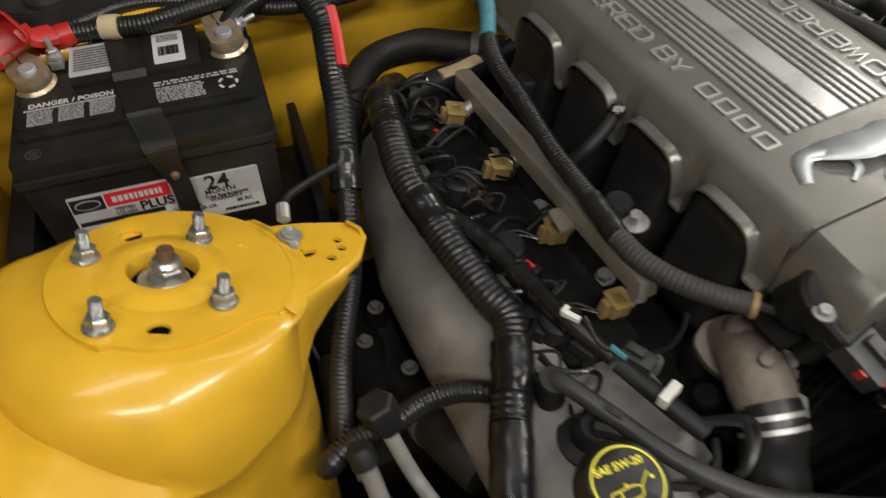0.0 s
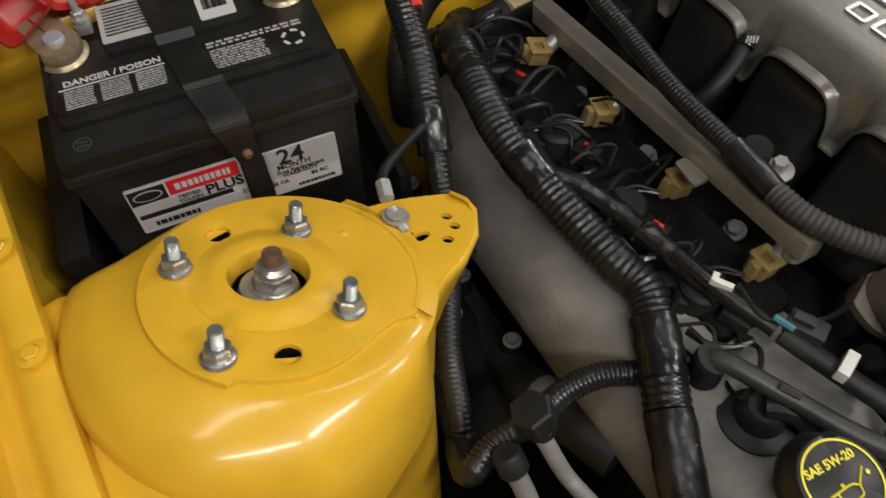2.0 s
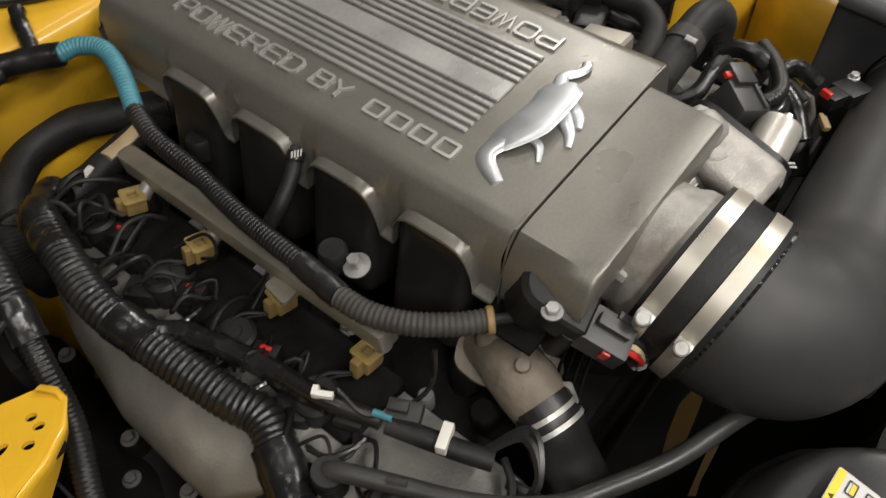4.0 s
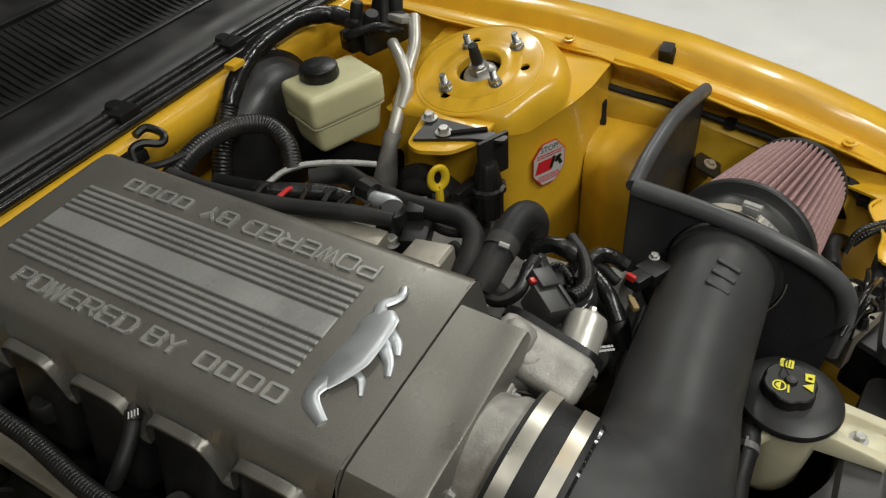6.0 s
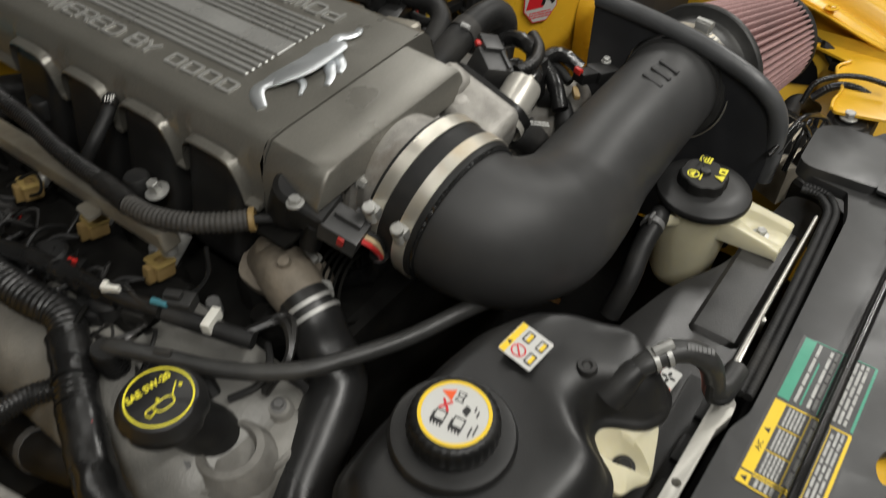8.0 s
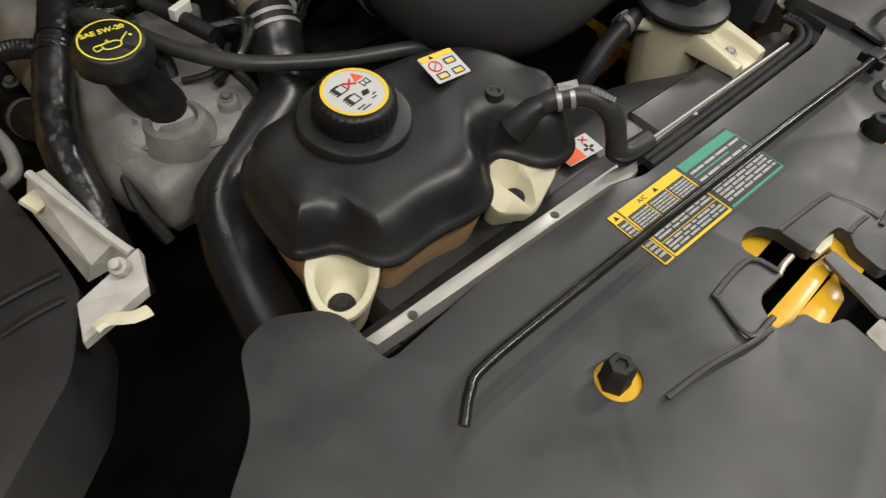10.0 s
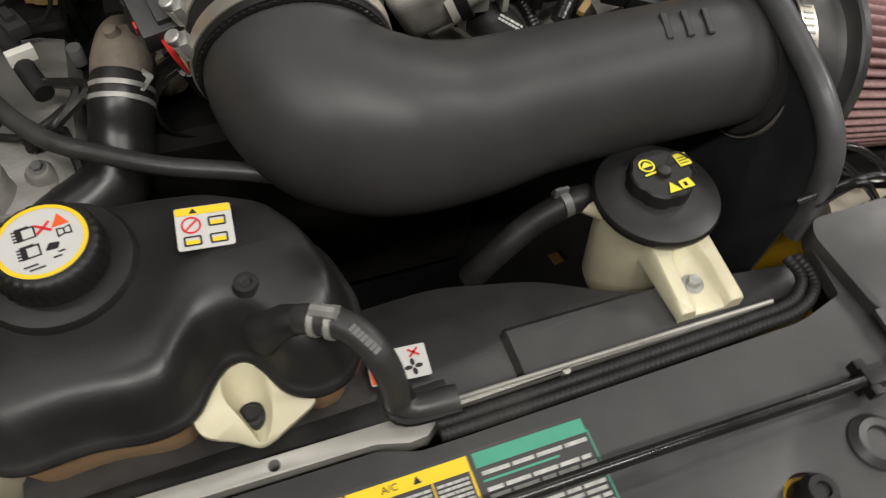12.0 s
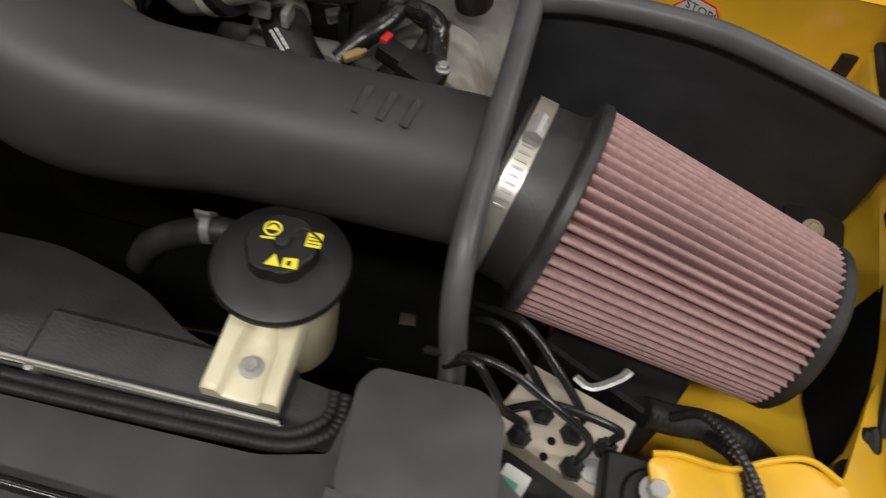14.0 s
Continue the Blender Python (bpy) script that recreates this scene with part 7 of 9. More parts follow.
# ---- coolant tank ----
tank = thing("coolant_tank", "black-topped coolant tank with a cream and amber lower shell", "coolant tank")
tout = [(-0.296, -0.395), (-0.272, -0.366), (-0.222, -0.362), (-0.150, -0.366), (-0.106, -0.374), (-0.068, -0.396), (-0.042, -0.434), (-0.031, -0.478), (-0.036, -0.512), (-0.050, -0.531), (-0.070, -0.535), (-0.086, -0.527), (-0.096, -0.507), (-0.106, -0.495), (-0.121, -0.495), (-0.134, -0.508), (-0.146, -0.528), (-0.168, -0.533), (-0.205, -0.527), (-0.240, -0.531), (-0.255, -0.527), (-0.264, -0.514), (-0.268, -0.500), (-0.278, -0.489), (-0.291, -0.485), (-0.303, -0.479), (-0.305, -0.462), (-0.303, -0.430)]


def inset(pts, d):
    out = []
    n = len(pts)
    for i in range(n):
        a, b, c = Vector(pts[i - 1]), Vector(pts[i]), Vector(pts[(i + 1) % n])
        t = (c - a).normalized()
        out.append(b + Vector((t.y, -t.x)) * d)
    return out


tsm = rounded(tout, 0.014, 4)
cen = Vector((-0.17, -0.448))


def tank_top(x, y):
    """The moulded swells and valleys of the tank's roof."""
    label_swell = 0.0125 * math.exp(-((x + 0.085) / 0.062) ** 2 - ((y + 0.440) / 0.060) ** 2)
    nozzle_swell = 0.012 * math.exp(-((x + 0.045) / 0.020) ** 2 - ((y + 0.490) / 0.020) ** 2)
    rear_swell = 0.006 * math.exp(-((x + 0.17) / 0.10) ** 2 - ((y + 0.385) / 0.020) ** 2)
    valley = -0.010 * math.exp(-((x + 0.116) / 0.017) ** 2 - ((y + 0.505) / 0.034) ** 2) - 0.008 * math.exp(-((x + 0.268) / 0.016) ** 2 - ((y + 0.495) / 0.030) ** 2) - 0.005 * math.exp(-((x + 0.300) / 0.020) ** 2 - ((y + 0.42) / 0.030) ** 2)
    return label_swell + nozzle_swell + rear_swell + valley


def tring(d, z, dome=0.0, pull=0.0):
    res = []
    for p in inset(tsm, d):
        p = p.lerp(Vector((min(max(p.x, -0.255), -0.072), cen.y)), pull)
        res.append((p.x, p.y, z + dome * tank_top(p.x, p.y)))
    return res


roof = loft([tring(-0.002, 0.784), tring(-0.0045, 0.786), tring(-0.0045, 0.790), tring(-0.001, 0.792), tring(0.002, 0.797), tring(0.005, 0.808, 0.4, 0.01), tring(0.008, 0.817, 0.7, 0.04), tring(0.010, 0.822, 0.9, 0.09), tring(0.010, 0.825, 1.0, 0.16), tring(0.010, 0.8265, 1.0, 0.26), tring(0.009, 0.8275, 1.0, 0.38), tring(0.008, 0.828, 1.0, 0.52), tring(0.006, 0.828, 1.0, 0.68), tring(0.003, 0.828, 1.0, 0.84), tring(0.0, 0.828, 1.0, 1.0)], caps=False)
bmesh.ops.remove_doubles(roof, verts=roof.verts[:], dist=0.0004)
part("upper_shell", roof, black_satin, tank, "satin black moulded upper half with a seam bead", sharp=75)
part("lower_shell", loft([tring(0.002, 0.785), tring(0.004, 0.765), tring(0.010, 0.735), tring(0.022, 0.70), tring(0.03, 0.66)]), amber_plastic, tank, "coolant-stained translucent lower half", sharp=60)
rim_out = [(-0.117, -0.494, 0.786), (-0.103, -0.499, 0.786), (-0.095, -0.515, 0.785), (-0.086, -0.53, 0.784), (-0.072, -0.535, 0.778), (-0.094, -0.544, 0.768), (-0.106, -0.548, 0.764), (-0.114, -0.548, 0.764), (-0.126, -0.542, 0.768), (-0.143, -0.537, 0.776), (-0.146, -0.526, 0.784), (-0.136, -0.515, 0.785), (-0.128, -0.5, 0.786)]
rim_in = [(-0.116, -0.499, 0.787), (-0.106, -0.503, 0.787), (-0.099, -0.513, 0.786), (-0.098, -0.523, 0.782), (-0.099, -0.532, 0.777), (-0.102, -0.54, 0.771), (-0.107, -0.547, 0.766), (-0.112, -0.547, 0.766), (-0.116, -0.539, 0.772), (-0.121, -0.53, 0.778), (-0.126, -0.521, 0.783), (-0.127, -0.512, 0.786), (-0.124, -0.502, 0.787)]
seat_c = (-0.113, -0.527, 0.762)


def smooth_ring(pts, n=4):
    """A closed ring through the corners, softened."""
    res, m = [], len(pts)
    for i in range(m):
        p0, p1, p2, p3 = pts[i - 1], pts[i], pts[(i + 1) % m], pts[(i + 2) % m]
        for k in range(n):
            t = k / n
            res.append(0.5 * (2 * p1 + (p2 - p0) * t + (2 * p0 - 5 * p1 + 4 * p2 - p3) * t * t + (3 * p1 - p0 - 3 * p2 + p3) * t ** 3))
    return res


seat_c = Vector(seat_c)
ro, ri = smooth_ring([Vector(p) for p in rim_out]), smooth_ring([Vector(p) for p in rim_in])
behind = Vector((-0.108, -0.490, 0.0))
under_ring = [Vector((p.x, p.y, p.z - 0.055)).lerp(Vector((behind.x, behind.y, p.z - 0.055)), 0.45) for p in ro]
edge_ring = [p + Vector((0, 0, -0.004)) for p in ro]
foot_rings = [under_ring, edge_ring, ro, [p.lerp(q, 0.85) for p, q in zip(ro, ri)], ri]
for k, drop in ((0.16, 0.006), (0.36, 0.013), (0.56, 0.016), (0.68, 0.016)):
    foot_rings.append([Vector((*p.lerp(seat_c, k).xy, p.z + (seat_c.z - p.z) * min(1, k * 1.45) - 0.25 * drop * (1 - k))) for p in ri])
foot_rings.append([seat_c + Vector((0.003 * math.cos(a), 0.003 * math.sin(a), -0.001)) for a in np.linspace(math.pi / 2, -1.5 * math.pi, len(ro), endpoint=False)])
part("foot", loft(foot_rings, caps=False), cream, tank, "cream moulded mounting foot scooped out round its bolt", sharp=50)
part("foot_bolt", joined(lathe([(0, 0.004), (0.0045, 0.004), (0.0055, 0.003), (0.006, 0.0015), (0.0085, 0.001), (0.0095, -0.001), (0.0095, -0.006)], 20)), black_satin, tank, "dark recessed foot bolt", m=Matrix.Translation(seat_c + Vector((0, 0, 0.004))))


def corner_foot(at, turn):
    """A scooped cup whose open lip points along -y before the turn."""
    m = Matrix.Translation(at) @ pose(0, 0, 0, 0, 0, turn)
    rings = []
    for k, dz, shift in ((0.60, -0.075, 0.010), (0.86, -0.030, 0.004), (1.0, -0.003, 0.0), (0.98, 0.0, 0.0), (0.74, -0.0008, -0.002), (0.66, -0.0045, -0.004), (0.56, -0.017, -0.008), (0.46, -0.0255, -0.010), (0.16, -0.0265, -0.012)):
        ring = []
        for i in range(40):
            a = 2 * math.pi * i / 40
            px, py = 0.0285 * k * math.cos(a) * (1 + 0.10 * math.sin(a)), 0.0340 * k * math.sin(a) + shift
            ring.append(m @ Vector((px, py, dz + (0.50 * min(0.0, py) if dz > -0.02 else 0.15 * min(0.0, py)))))
        rings.append(ring)
    part("foot", loft(rings), cream, tank, "cream scooped corner foot", sharp=50)
    part("foot_bolt", lathe([(0, 0.004), (0.0055, 0.004), (0.0070, 0.002), (0.0105, 0.001), (0.0115, -0.001), (0.0115, -0.008)], 20), black_satin, tank, "dark recessed foot bolt", m=m @ pose(0, -0.012, -0.027))


corner_foot((-0.284, -0.511, 0.786), -42)
tc_ = s(-0.168, -0.441, 0.860)
TM = frame_of(tc_, (0.0, -0.06, 1))
part("filler_skirt", lathe([(0.030, -0.022), (0.040, -0.0225), (0.0455, -0.0235), (0.0475, -0.026), (0.0485, -0.040)], 40), black_satin, tank, "raised filler skirt", m=TM)
tcap = part("cap", lathe([(0, -0.0005), (0.027, -0.0005), (0.030, -0.0015), (0.0325, -0.004), (0.0335, -0.008), (0.0345, -0.018), (0.033, -0.021)], 120, star=lambda u: 1 - 0.022 * (((u * 30) % 1) < 0.45)), black_plastic, tank, "ribbed black pressure cap", sharp=50, m=TM)
part("label", lathe([(0, 0.0004), (0.0265, 0.0004), (0.0265, 0)], 40), label_white, tcap, "white warning disc", m=TM)
part("label_ring", lathe([(0.0238, 0.0007), (0.0265, 0.0007), (0.0265, 0.0004)], 40), label_yellow, tcap, "yellow rim", m=TM)
TL = TM @ pose(0, 0, 0.0006, 0, 0, 10)
def cap_print(bm, mt, label, x, y, rz=0, h=0.0):
    part("pictogram", bm, mt, tcap, label, m=TL @ pose(x, y, h, 0, 0, rz))


for y in (0.0085, -0.0055):
    cap_print(plate([(-0.0065, -0.0045), (0.0045, -0.0045), (0.0045, 0.0045), (0.0015, 0.0045), (0.0015, 0.0055), (-0.0065, 0.0055)], 0.0002, [[(-0.0030, -0.0034), (0.0034, -0.0034), (0.0034, 0.0034), (-0.0030, 0.0034)]]), label_black, "black drawing of an engine", -0.006, y)
    for k in range(4):
        cap_print(box(0.0022, 0.0012, 0.0002, 0), label_black, "", -0.0134, y - 0.0035 + 0.0024 * k)
for rz in (40, -40):
    cap_print(box(0.011, 0.0017, 0.0003, 0), label_red, "red cross", 0.003, 0.0085, rz, 0.0003)
cap_print(plate([(-0.005, -0.0035), (0.005, -0.0035), (0.0, 0.006)], 0.0002), label_orange, "orange warning triangle", 0.0125, 0.010, 0, 0.0002)
cap_print(plate([(-0.0042, -0.003), (0.0, -0.002), (0.0042, -0.003), (0.0042, 0.004), (0.0, 0.003), (-0.0042, 0.004)], 0.0002, [[(-0.0033, -0.0016), (-0.0005, -0.001), (-0.0005, 0.0022), (-0.0033, 0.0030)], [(0.0005, -0.001), (0.0033, -0.0016), (0.0033, 0.0030), (0.0005, 0.0022)]]), label_black, "black drawing of a book", 0.0135, 0.001)
cap_print(plate(rounded([(-0.004, -0.002), (0.003, -0.003), (0.005, 0.0015), (-0.001, 0.003)], 0.001), 0.0002), label_black, "", 0.0045, -0.0065)
for k, (x, y, w) in enumerate(((-0.009, -0.0155, 0.008), (-0.006, -0.0185, 0.009), (0.006, -0.0150, 0.005), (0.009, -0.0120, 0.004))):
    cap_print(box(w, 0.0012, 0.0002, 0), label_black, "unreadable small print", x, y)
# square caution label on the tank
sq = [s(-0.095, -0.421, 0.843), s(-0.092, -0.451, 0.838), s(-0.060, -0.450, 0.836), s(-0.061, -0.423, 0.843)]
qc = (sq[0] + sq[1] + sq[2] + sq[3]) / 4
QM = frame_of(qc + Vector((0, 0, 0.0035)), (sq[1] - sq[0]).cross(sq[2] - sq[1]), sq[2] - sq[1])
part("label", plate(rounded([(-0.0175, -0.0155), (0.0175, -0.0155), (0.0175, 0.0155), (-0.0175, 0.0155)], 0.002), 0.0008), label_white, tank, "small white caution label with a yellow heading", m=QM)
part("label_field", plate(rounded([(-0.0170, 0.0095), (0.0170, 0.0095), (0.0170, 0.0150), (-0.0170, 0.0150)], 0.001), 0.0003), label_yellow, tank, m=QM @ pose(0, 0, 0.0004))
part("pictogram", plate([(-0.0085, 0.0105), (-0.0035, 0.0105), (-0.006, 0.0142)], 0.0002), label_black, tank, m=QM @ pose(0, 0, 0.0007))
part("pictogram", joined(lathe([(0.0050, 0.0002), (0.0062, 0.0002), (0.0062, 0)], 24), moved(box(0.011, 0.0012, 0.0003, 0), pose(0, 0, 0.0002, 0, 0, 45))), label_red, tank, m=QM @ pose(-0.008, 0.002, 0.0004))
for cx, cy in ((0.008, 0.003), (-0.008, -0.0095), (0.008, -0.0095)):
    part("pictogram", joined(moved(box(0.010, 0.0010, 0.0002, 0), pose(0, 0.003, 0)), moved(box(0.010, 0.0010, 0.0002, 0), pose(0, -0.003, 0)), moved(box(0.001, 0.006, 0.0002, 0), pose(-0.005, 0, 0)), moved(box(0.001, 0.006, 0.0002, 0), pose(0.005, 0, 0))), label_black, tank, m=QM @ pose(cx, cy, 0.0006))
    part("pictogram", box(0.008, 0.003, 0.0002, 0), label_yellow, tank, m=QM @ pose(cx, cy - 0.001, 0.0005))
part("dimple", lathe([(0, 0.0005), (0.003, 0.0006), (0.0045, 0.0022), (0.0075, 0.0022), (0.009, -0.003)], 20), black_satin, tank, m=Matrix.Translation((-0.096, -0.474, 0.836)))
oh = thing("overflow_hose", "bent black rubber overflow hose with a spring clamp", "hose")
oline = [s(-0.032, -0.508, 0.829), s(-0.022, -0.514, 0.836), s(-0.005, -0.524, 0.840), s(0.008, -0.537, 0.838), s(0.016, -0.549, 0.826), s(0.020, -0.555, 0.808), s(0.022, -0.559, 0.792), s(0.032, -0.563, 0.786), s(0.06, -0.563, 0.787)]
part("nozzle", tube([oline[0] + Vector((-0.016, 0.010, -0.020)), oline[0] + Vector((-0.009, 0.005, -0.010)), oline[0] + Vector((-0.003, 0.001, -0.002)), oline[0].lerp(oline[1], 0.5)], 0.0090, 18, 0.003, radii=[0.017, 0.0145, 0.0112, 0.0088]), black_satin, tank, "short moulded outlet nozzle", sharp=60)
part("hose", tube([oline[0].lerp(oline[1], 0.4), *oline[1:]], 0.0095, 16, 0.004), dusty_rubber, oh, "black moulded hose", sharp=60)
part("clamp", joined(*[tube([oline[1].lerp(oline[2], q), oline[1].lerp(oline[2], q + 0.2)], 0.0108, 16, 0.003) for q in (0.1, 0.65)], tube([oline[1].lerp(oline[2], 0.1) + Vector((0, 0, 0.011)), oline[1].lerp(oline[2], 0.9) + Vector((0, 0, 0.012))], 0.0045, 8, 0.004)), steel, oh, "grey spring clamp")
for w in range(5):
    o = Vector((0.003 * (w - 2), 0.002 * (w % 2), 0))
    part("braid", tube([oline[5] + o, oline[6] + o * 1.4, oline[7] + o * 1.2 + Vector((0.0, 0.003 * (w - 2), 0)), oline[8] + Vector((0, 0.003 * (w - 2), 0))], 0.0042, 8, 0.004), rubber, oh, "")
hose_dir = (oline[4] - oline[2]).normalized()
part("writing", bars(1, 0.022, 0.005, rng, 0.0, words=(0.10, 0.16)), dull_steel, oh, "white print", m=frame_of(oline[3] + Vector((-0.002, -0.004, 0.0094)), (-0.15, -0.35, 1), hose_dir))
# dark frame under the tank
under = thing("radiator_support", "black plastic radiator support under the coolant tank", "radiator support")
part("beam", box(0.36, 0.030, 0.020, 0.004), black_plastic, under, m=pose(-0.16, -0.552, 0.736, 0, 0, 2))
for k in range(7):
    part("tab", box(0.030, 0.020, 0.014, 0.003), black_plastic, under, m=pose(-0.31 + 0.05 * k, -0.562, 0.744))

# ---- power steering reservoir ----
ps = thing("power_steering_reservoir", "cream power steering reservoir with a black printed cap", "reservoir")
pc = s(0.262, -0.427, 0.785)
PM = frame_of(pc, (0, -0.02, 1))
part("bottle", lathe([(0, -0.13), (0.030, -0.13), (0.036, -0.115), (0.040, -0.06), (0.042, -0.012), (0.042, -0.004)], 36), cream, ps, "cream translucent bottle", m=PM)
part("lid", lathe([(0.042, -0.010), (0.050, -0.009), (0.0515, -0.006), (0.0515, -0.003), (0.050, -0.0005), (0.040, 0.0035), (0.030, 0.005), (0, 0.005)], 48), black_satin, ps, "wide black lid skirt", m=PM)
pcap = part("cap", lathe([(0, 0.018), (0.024, 0.018), (0.0255, 0.0168), (0.0262, 0.014), (0.0265, 0.004)], 72, star=lambda u: 1 - 0.07 * (0.5 - 0.5 * math.cos(2 * math.pi * 6 * u)) ** 3), black_plastic, ps, "black fluted cap", m=PM @ pose(0.0, 0.004, 0))
part("button", lathe([(0, 0.0225), (0.005, 0.0215), (0.0065, 0.018)], 16), black_satin, pcap, m=PM @ pose(0.001, 0.004, 0))
part("tether", tube([PM @ Vector(v) for v in ((0.004, 0.006, 0.020), (0.012, 0.014, 0.026), (0.026, 0.012, 0.020), (0.034, 0.002, 0.008))], 0.0009, 6, 0.003), rubber, pcap, "thin black tether")
for wp, kind in ((s(0.252, -0.415, 0), 0), (s(0.283, -0.414, 0), 1), (s(0.270, -0.439, 0), 2)):
    sgn = Matrix.Translation((wp.x, wp.y, 0.8040)) @ pose(0, 0, 0, 0, 0, 4)
    if kind == 0:
        pieces = [lathe([(0.0050, 0), (0.0066, 0)], 24), plate(rounded([(-0.0052, -0.0012), (0.0052, -0.0012), (0.0030, 0.0014), (0.0012, 0.0034), (-0.0012, 0.0034), (-0.0030, 0.0014)], 0.0004), 0.0002), moved(box(0.013, 0.0018, 0.0002, 0), pose(0, -0.0084, 0, 0, 0, 4))]
    elif kind == 1:
        pieces = [plate(rounded([(-0.0055, -0.0065), (0.0055, -0.0065), (0.0055, 0.0055), (0.003, 0.0065), (-0.0055, 0.0065)], 0.0008), 0.0002, [[(-0.0042, y0), (0.0042, y0), (0.0042, y0 + 0.0010), (-0.0042, y0 + 0.0010)] for y0 in (-0.0042, -0.0014, 0.0014)])]
    else:
        pieces = [plate([(-0.012, -0.004), (-0.001, -0.004), (-0.0065, 0.006)], 0.0002), plate(rounded([(0.000, -0.004), (0.011, -0.004), (0.010, 0.005), (0.000, 0.004)], 0.001), 0.0002, [[(0.003, -0.002), (0.006, -0.002), (0.006, 0.002), (0.003, 0.002)]])]
    for bm in pieces:
        part("printed_sign", bm, ink_yellow, pcap, "yellow printed sign", m=sgn)
pb = Vector((0.2275, -0.518, 0.757))
rows = []
for v in (0.0, 0.12, 0.26, 0.34, 0.42, 0.52, 0.66, 0.82, 0.96, 1.0):
    scoop = 0.0 if v < 0.26 else 0.0135 * math.sin(min(1.0, (v - 0.22) / 0.26) * math.pi / 2)
    wide = 0.05 if v < 0.26 else 0.27 * math.sqrt(min(1.0, (v - 0.20) / 0.28))
    row = []
    y_, z_ = -0.470 - 0.0735 * v, 0.7735 - 0.0115 * v - (0.0015 if v in (0.0, 1.0) else 0)
    xl, xr = 0.203 - 0.002 * v, 0.254 + 0.002 * v
    for u, drop_ in ((0.0, 0.030), (0.0, 0.0020), (0.03, 0.0), (0.5 - wide - 0.03, 0.0), (0.5 - wide, scoop * 0.12), (0.5 - wide * 0.86, scoop * 0.60), (0.5 - wide * 0.6, scoop * 0.95), (0.5, scoop), (0.5 + wide * 0.6, scoop * 0.95), (0.5 + wide * 0.86, scoop * 0.60), (0.5 + wide, scoop * 0.12), (0.5 + wide + 0.03, 0.0), (0.97, 0.0), (1.0, 0.0020), (1.0, 0.030)):
        floor_ = z_ - drop_ + (0.0115 * (v - 0.6) if 0.3 < u < 0.7 and scoop > 0 else 0)
        row.append((xl + (xr - xl) * u, y_, min(z_, floor_) if drop_ < 0.02 else z_ - 0.030 + 0.018 * v))
    rows.append(row)
brk = part("bracket", loft(rows), cream, ps, "cream plastic bracket with a scooped bolt recess", sharp=50)
bolt("bracket_bolt", (pb.x, pb.y, 0.7525), (0, 0, 1), 0.0055, 0.006, 0.009, steel, parent=brk)
ph = thing("return_hose", "black power steering hose with a wire clamp", "hose")
part("hose", tube([(0.181, -0.422, 0.765), (0.164, -0.423, 0.765), (0.133, -0.424, 0.75), (0.106, -0.428, 0.73), (0.084, -0.423, 0.69)], 0.0115, 14, 0.005), rubber, ph)
part("clamp", joined(tube([(0.162, -0.422, 0.766), (0.155, -0.423, 0.765)], 0.0128, 14, 0.003), moved(box(0.012, 0.003, 0.010, 0.001), Matrix.Translation((0.155, -0.421, 0.778)))), dull_steel, ph, "dull wire clamp")
part("spigot", tube([pc + Vector((-0.02, 0.0, -0.03)), (0.169, -0.423, 0.766)], 0.008, 12, 0.005), cream, ph)

# ---- front corner on the passenger side ----
pbox = thing("intake_box", "large black plastic box beside the passenger headlamp", "plastic box")
part("lid", plate(rounded([(-0.500, -0.150), (-0.447, -0.190), (-0.44, -0.244), (-0.436, -0.334), (-0.437, -0.388), (-0.472, -0.451), (-0.66, -0.60), (-0.66, -0.36)], 0.015), 0.10, bevel=0.004, height=lambda x, y: 0.765), black_dusty, pbox, "dusty black lid", sharp=40)
part("rib", tube([(-0.515, -0.367, 0.766), (-0.479, -0.364, 0.767), (-0.442, -0.365, 0.767)], 0.004, 8, 0.006, flat=0.7), black_satin, pbox)
part("rib", tube([(-0.498, -0.391, 0.766), (-0.472, -0.389, 0.767), (-0.45, -0.39, 0.767)], 0.004, 8, 0.006, flat=0.7), black_satin, pbox)
hb = thing("headlamp_bracket", "bare pale metal headlamp bracket with clips", "bracket")
part("channel", loft([[(-0.422, -0.271, 0.782), (-0.409, -0.281, 0.79), (-0.413, -0.275, 0.765), (-0.434, -0.284, 0.765)], [(-0.422, -0.381, 0.775), (-0.397, -0.379, 0.785), (-0.392, -0.375, 0.755), (-0.429, -0.377, 0.755)]]), bracket_white, hb, "bright folded channel", sharp=30)
part("lip", tube([(-0.421, -0.281, 0.792), (-0.412, -0.329, 0.79), (-0.4, -0.381, 0.787), (-0.395, -0.398, 0.785)], 0.004, 8, 0.006), bracket_white, hb)
part("plate", loft([[(-0.445, -0.407, 0.775), (-0.39, -0.401, 0.79), (-0.388, -0.401, 0.78), (-0.444, -0.408, 0.765)], [(-0.456, -0.441, 0.775), (-0.399, -0.429, 0.78), (-0.401, -0.43, 0.77), (-0.456, -0.44, 0.765)]]), bracket_white, hb, "grey mounting plate", sharp=30)
part("nut", joined(lathe([(0, 0.006), (0.007, 0.006), (0.008, 0.0)], 8), lathe([(0, 0.014), (0.004, 0.013), (0.004, 0)], 10)), bracket_white, hb, m=frame_of((-0.408, -0.408, 0.788), (-0.3, -0.3, 1)))
part("clip", tube([(-0.445, -0.447, 0.79), (-0.435, -0.447, 0.792), (-0.421, -0.456, 0.792), (-0.41, -0.456, 0.79)], 0.006, 6, 0.005, flat=0.5), cream, hb, "pale clip")
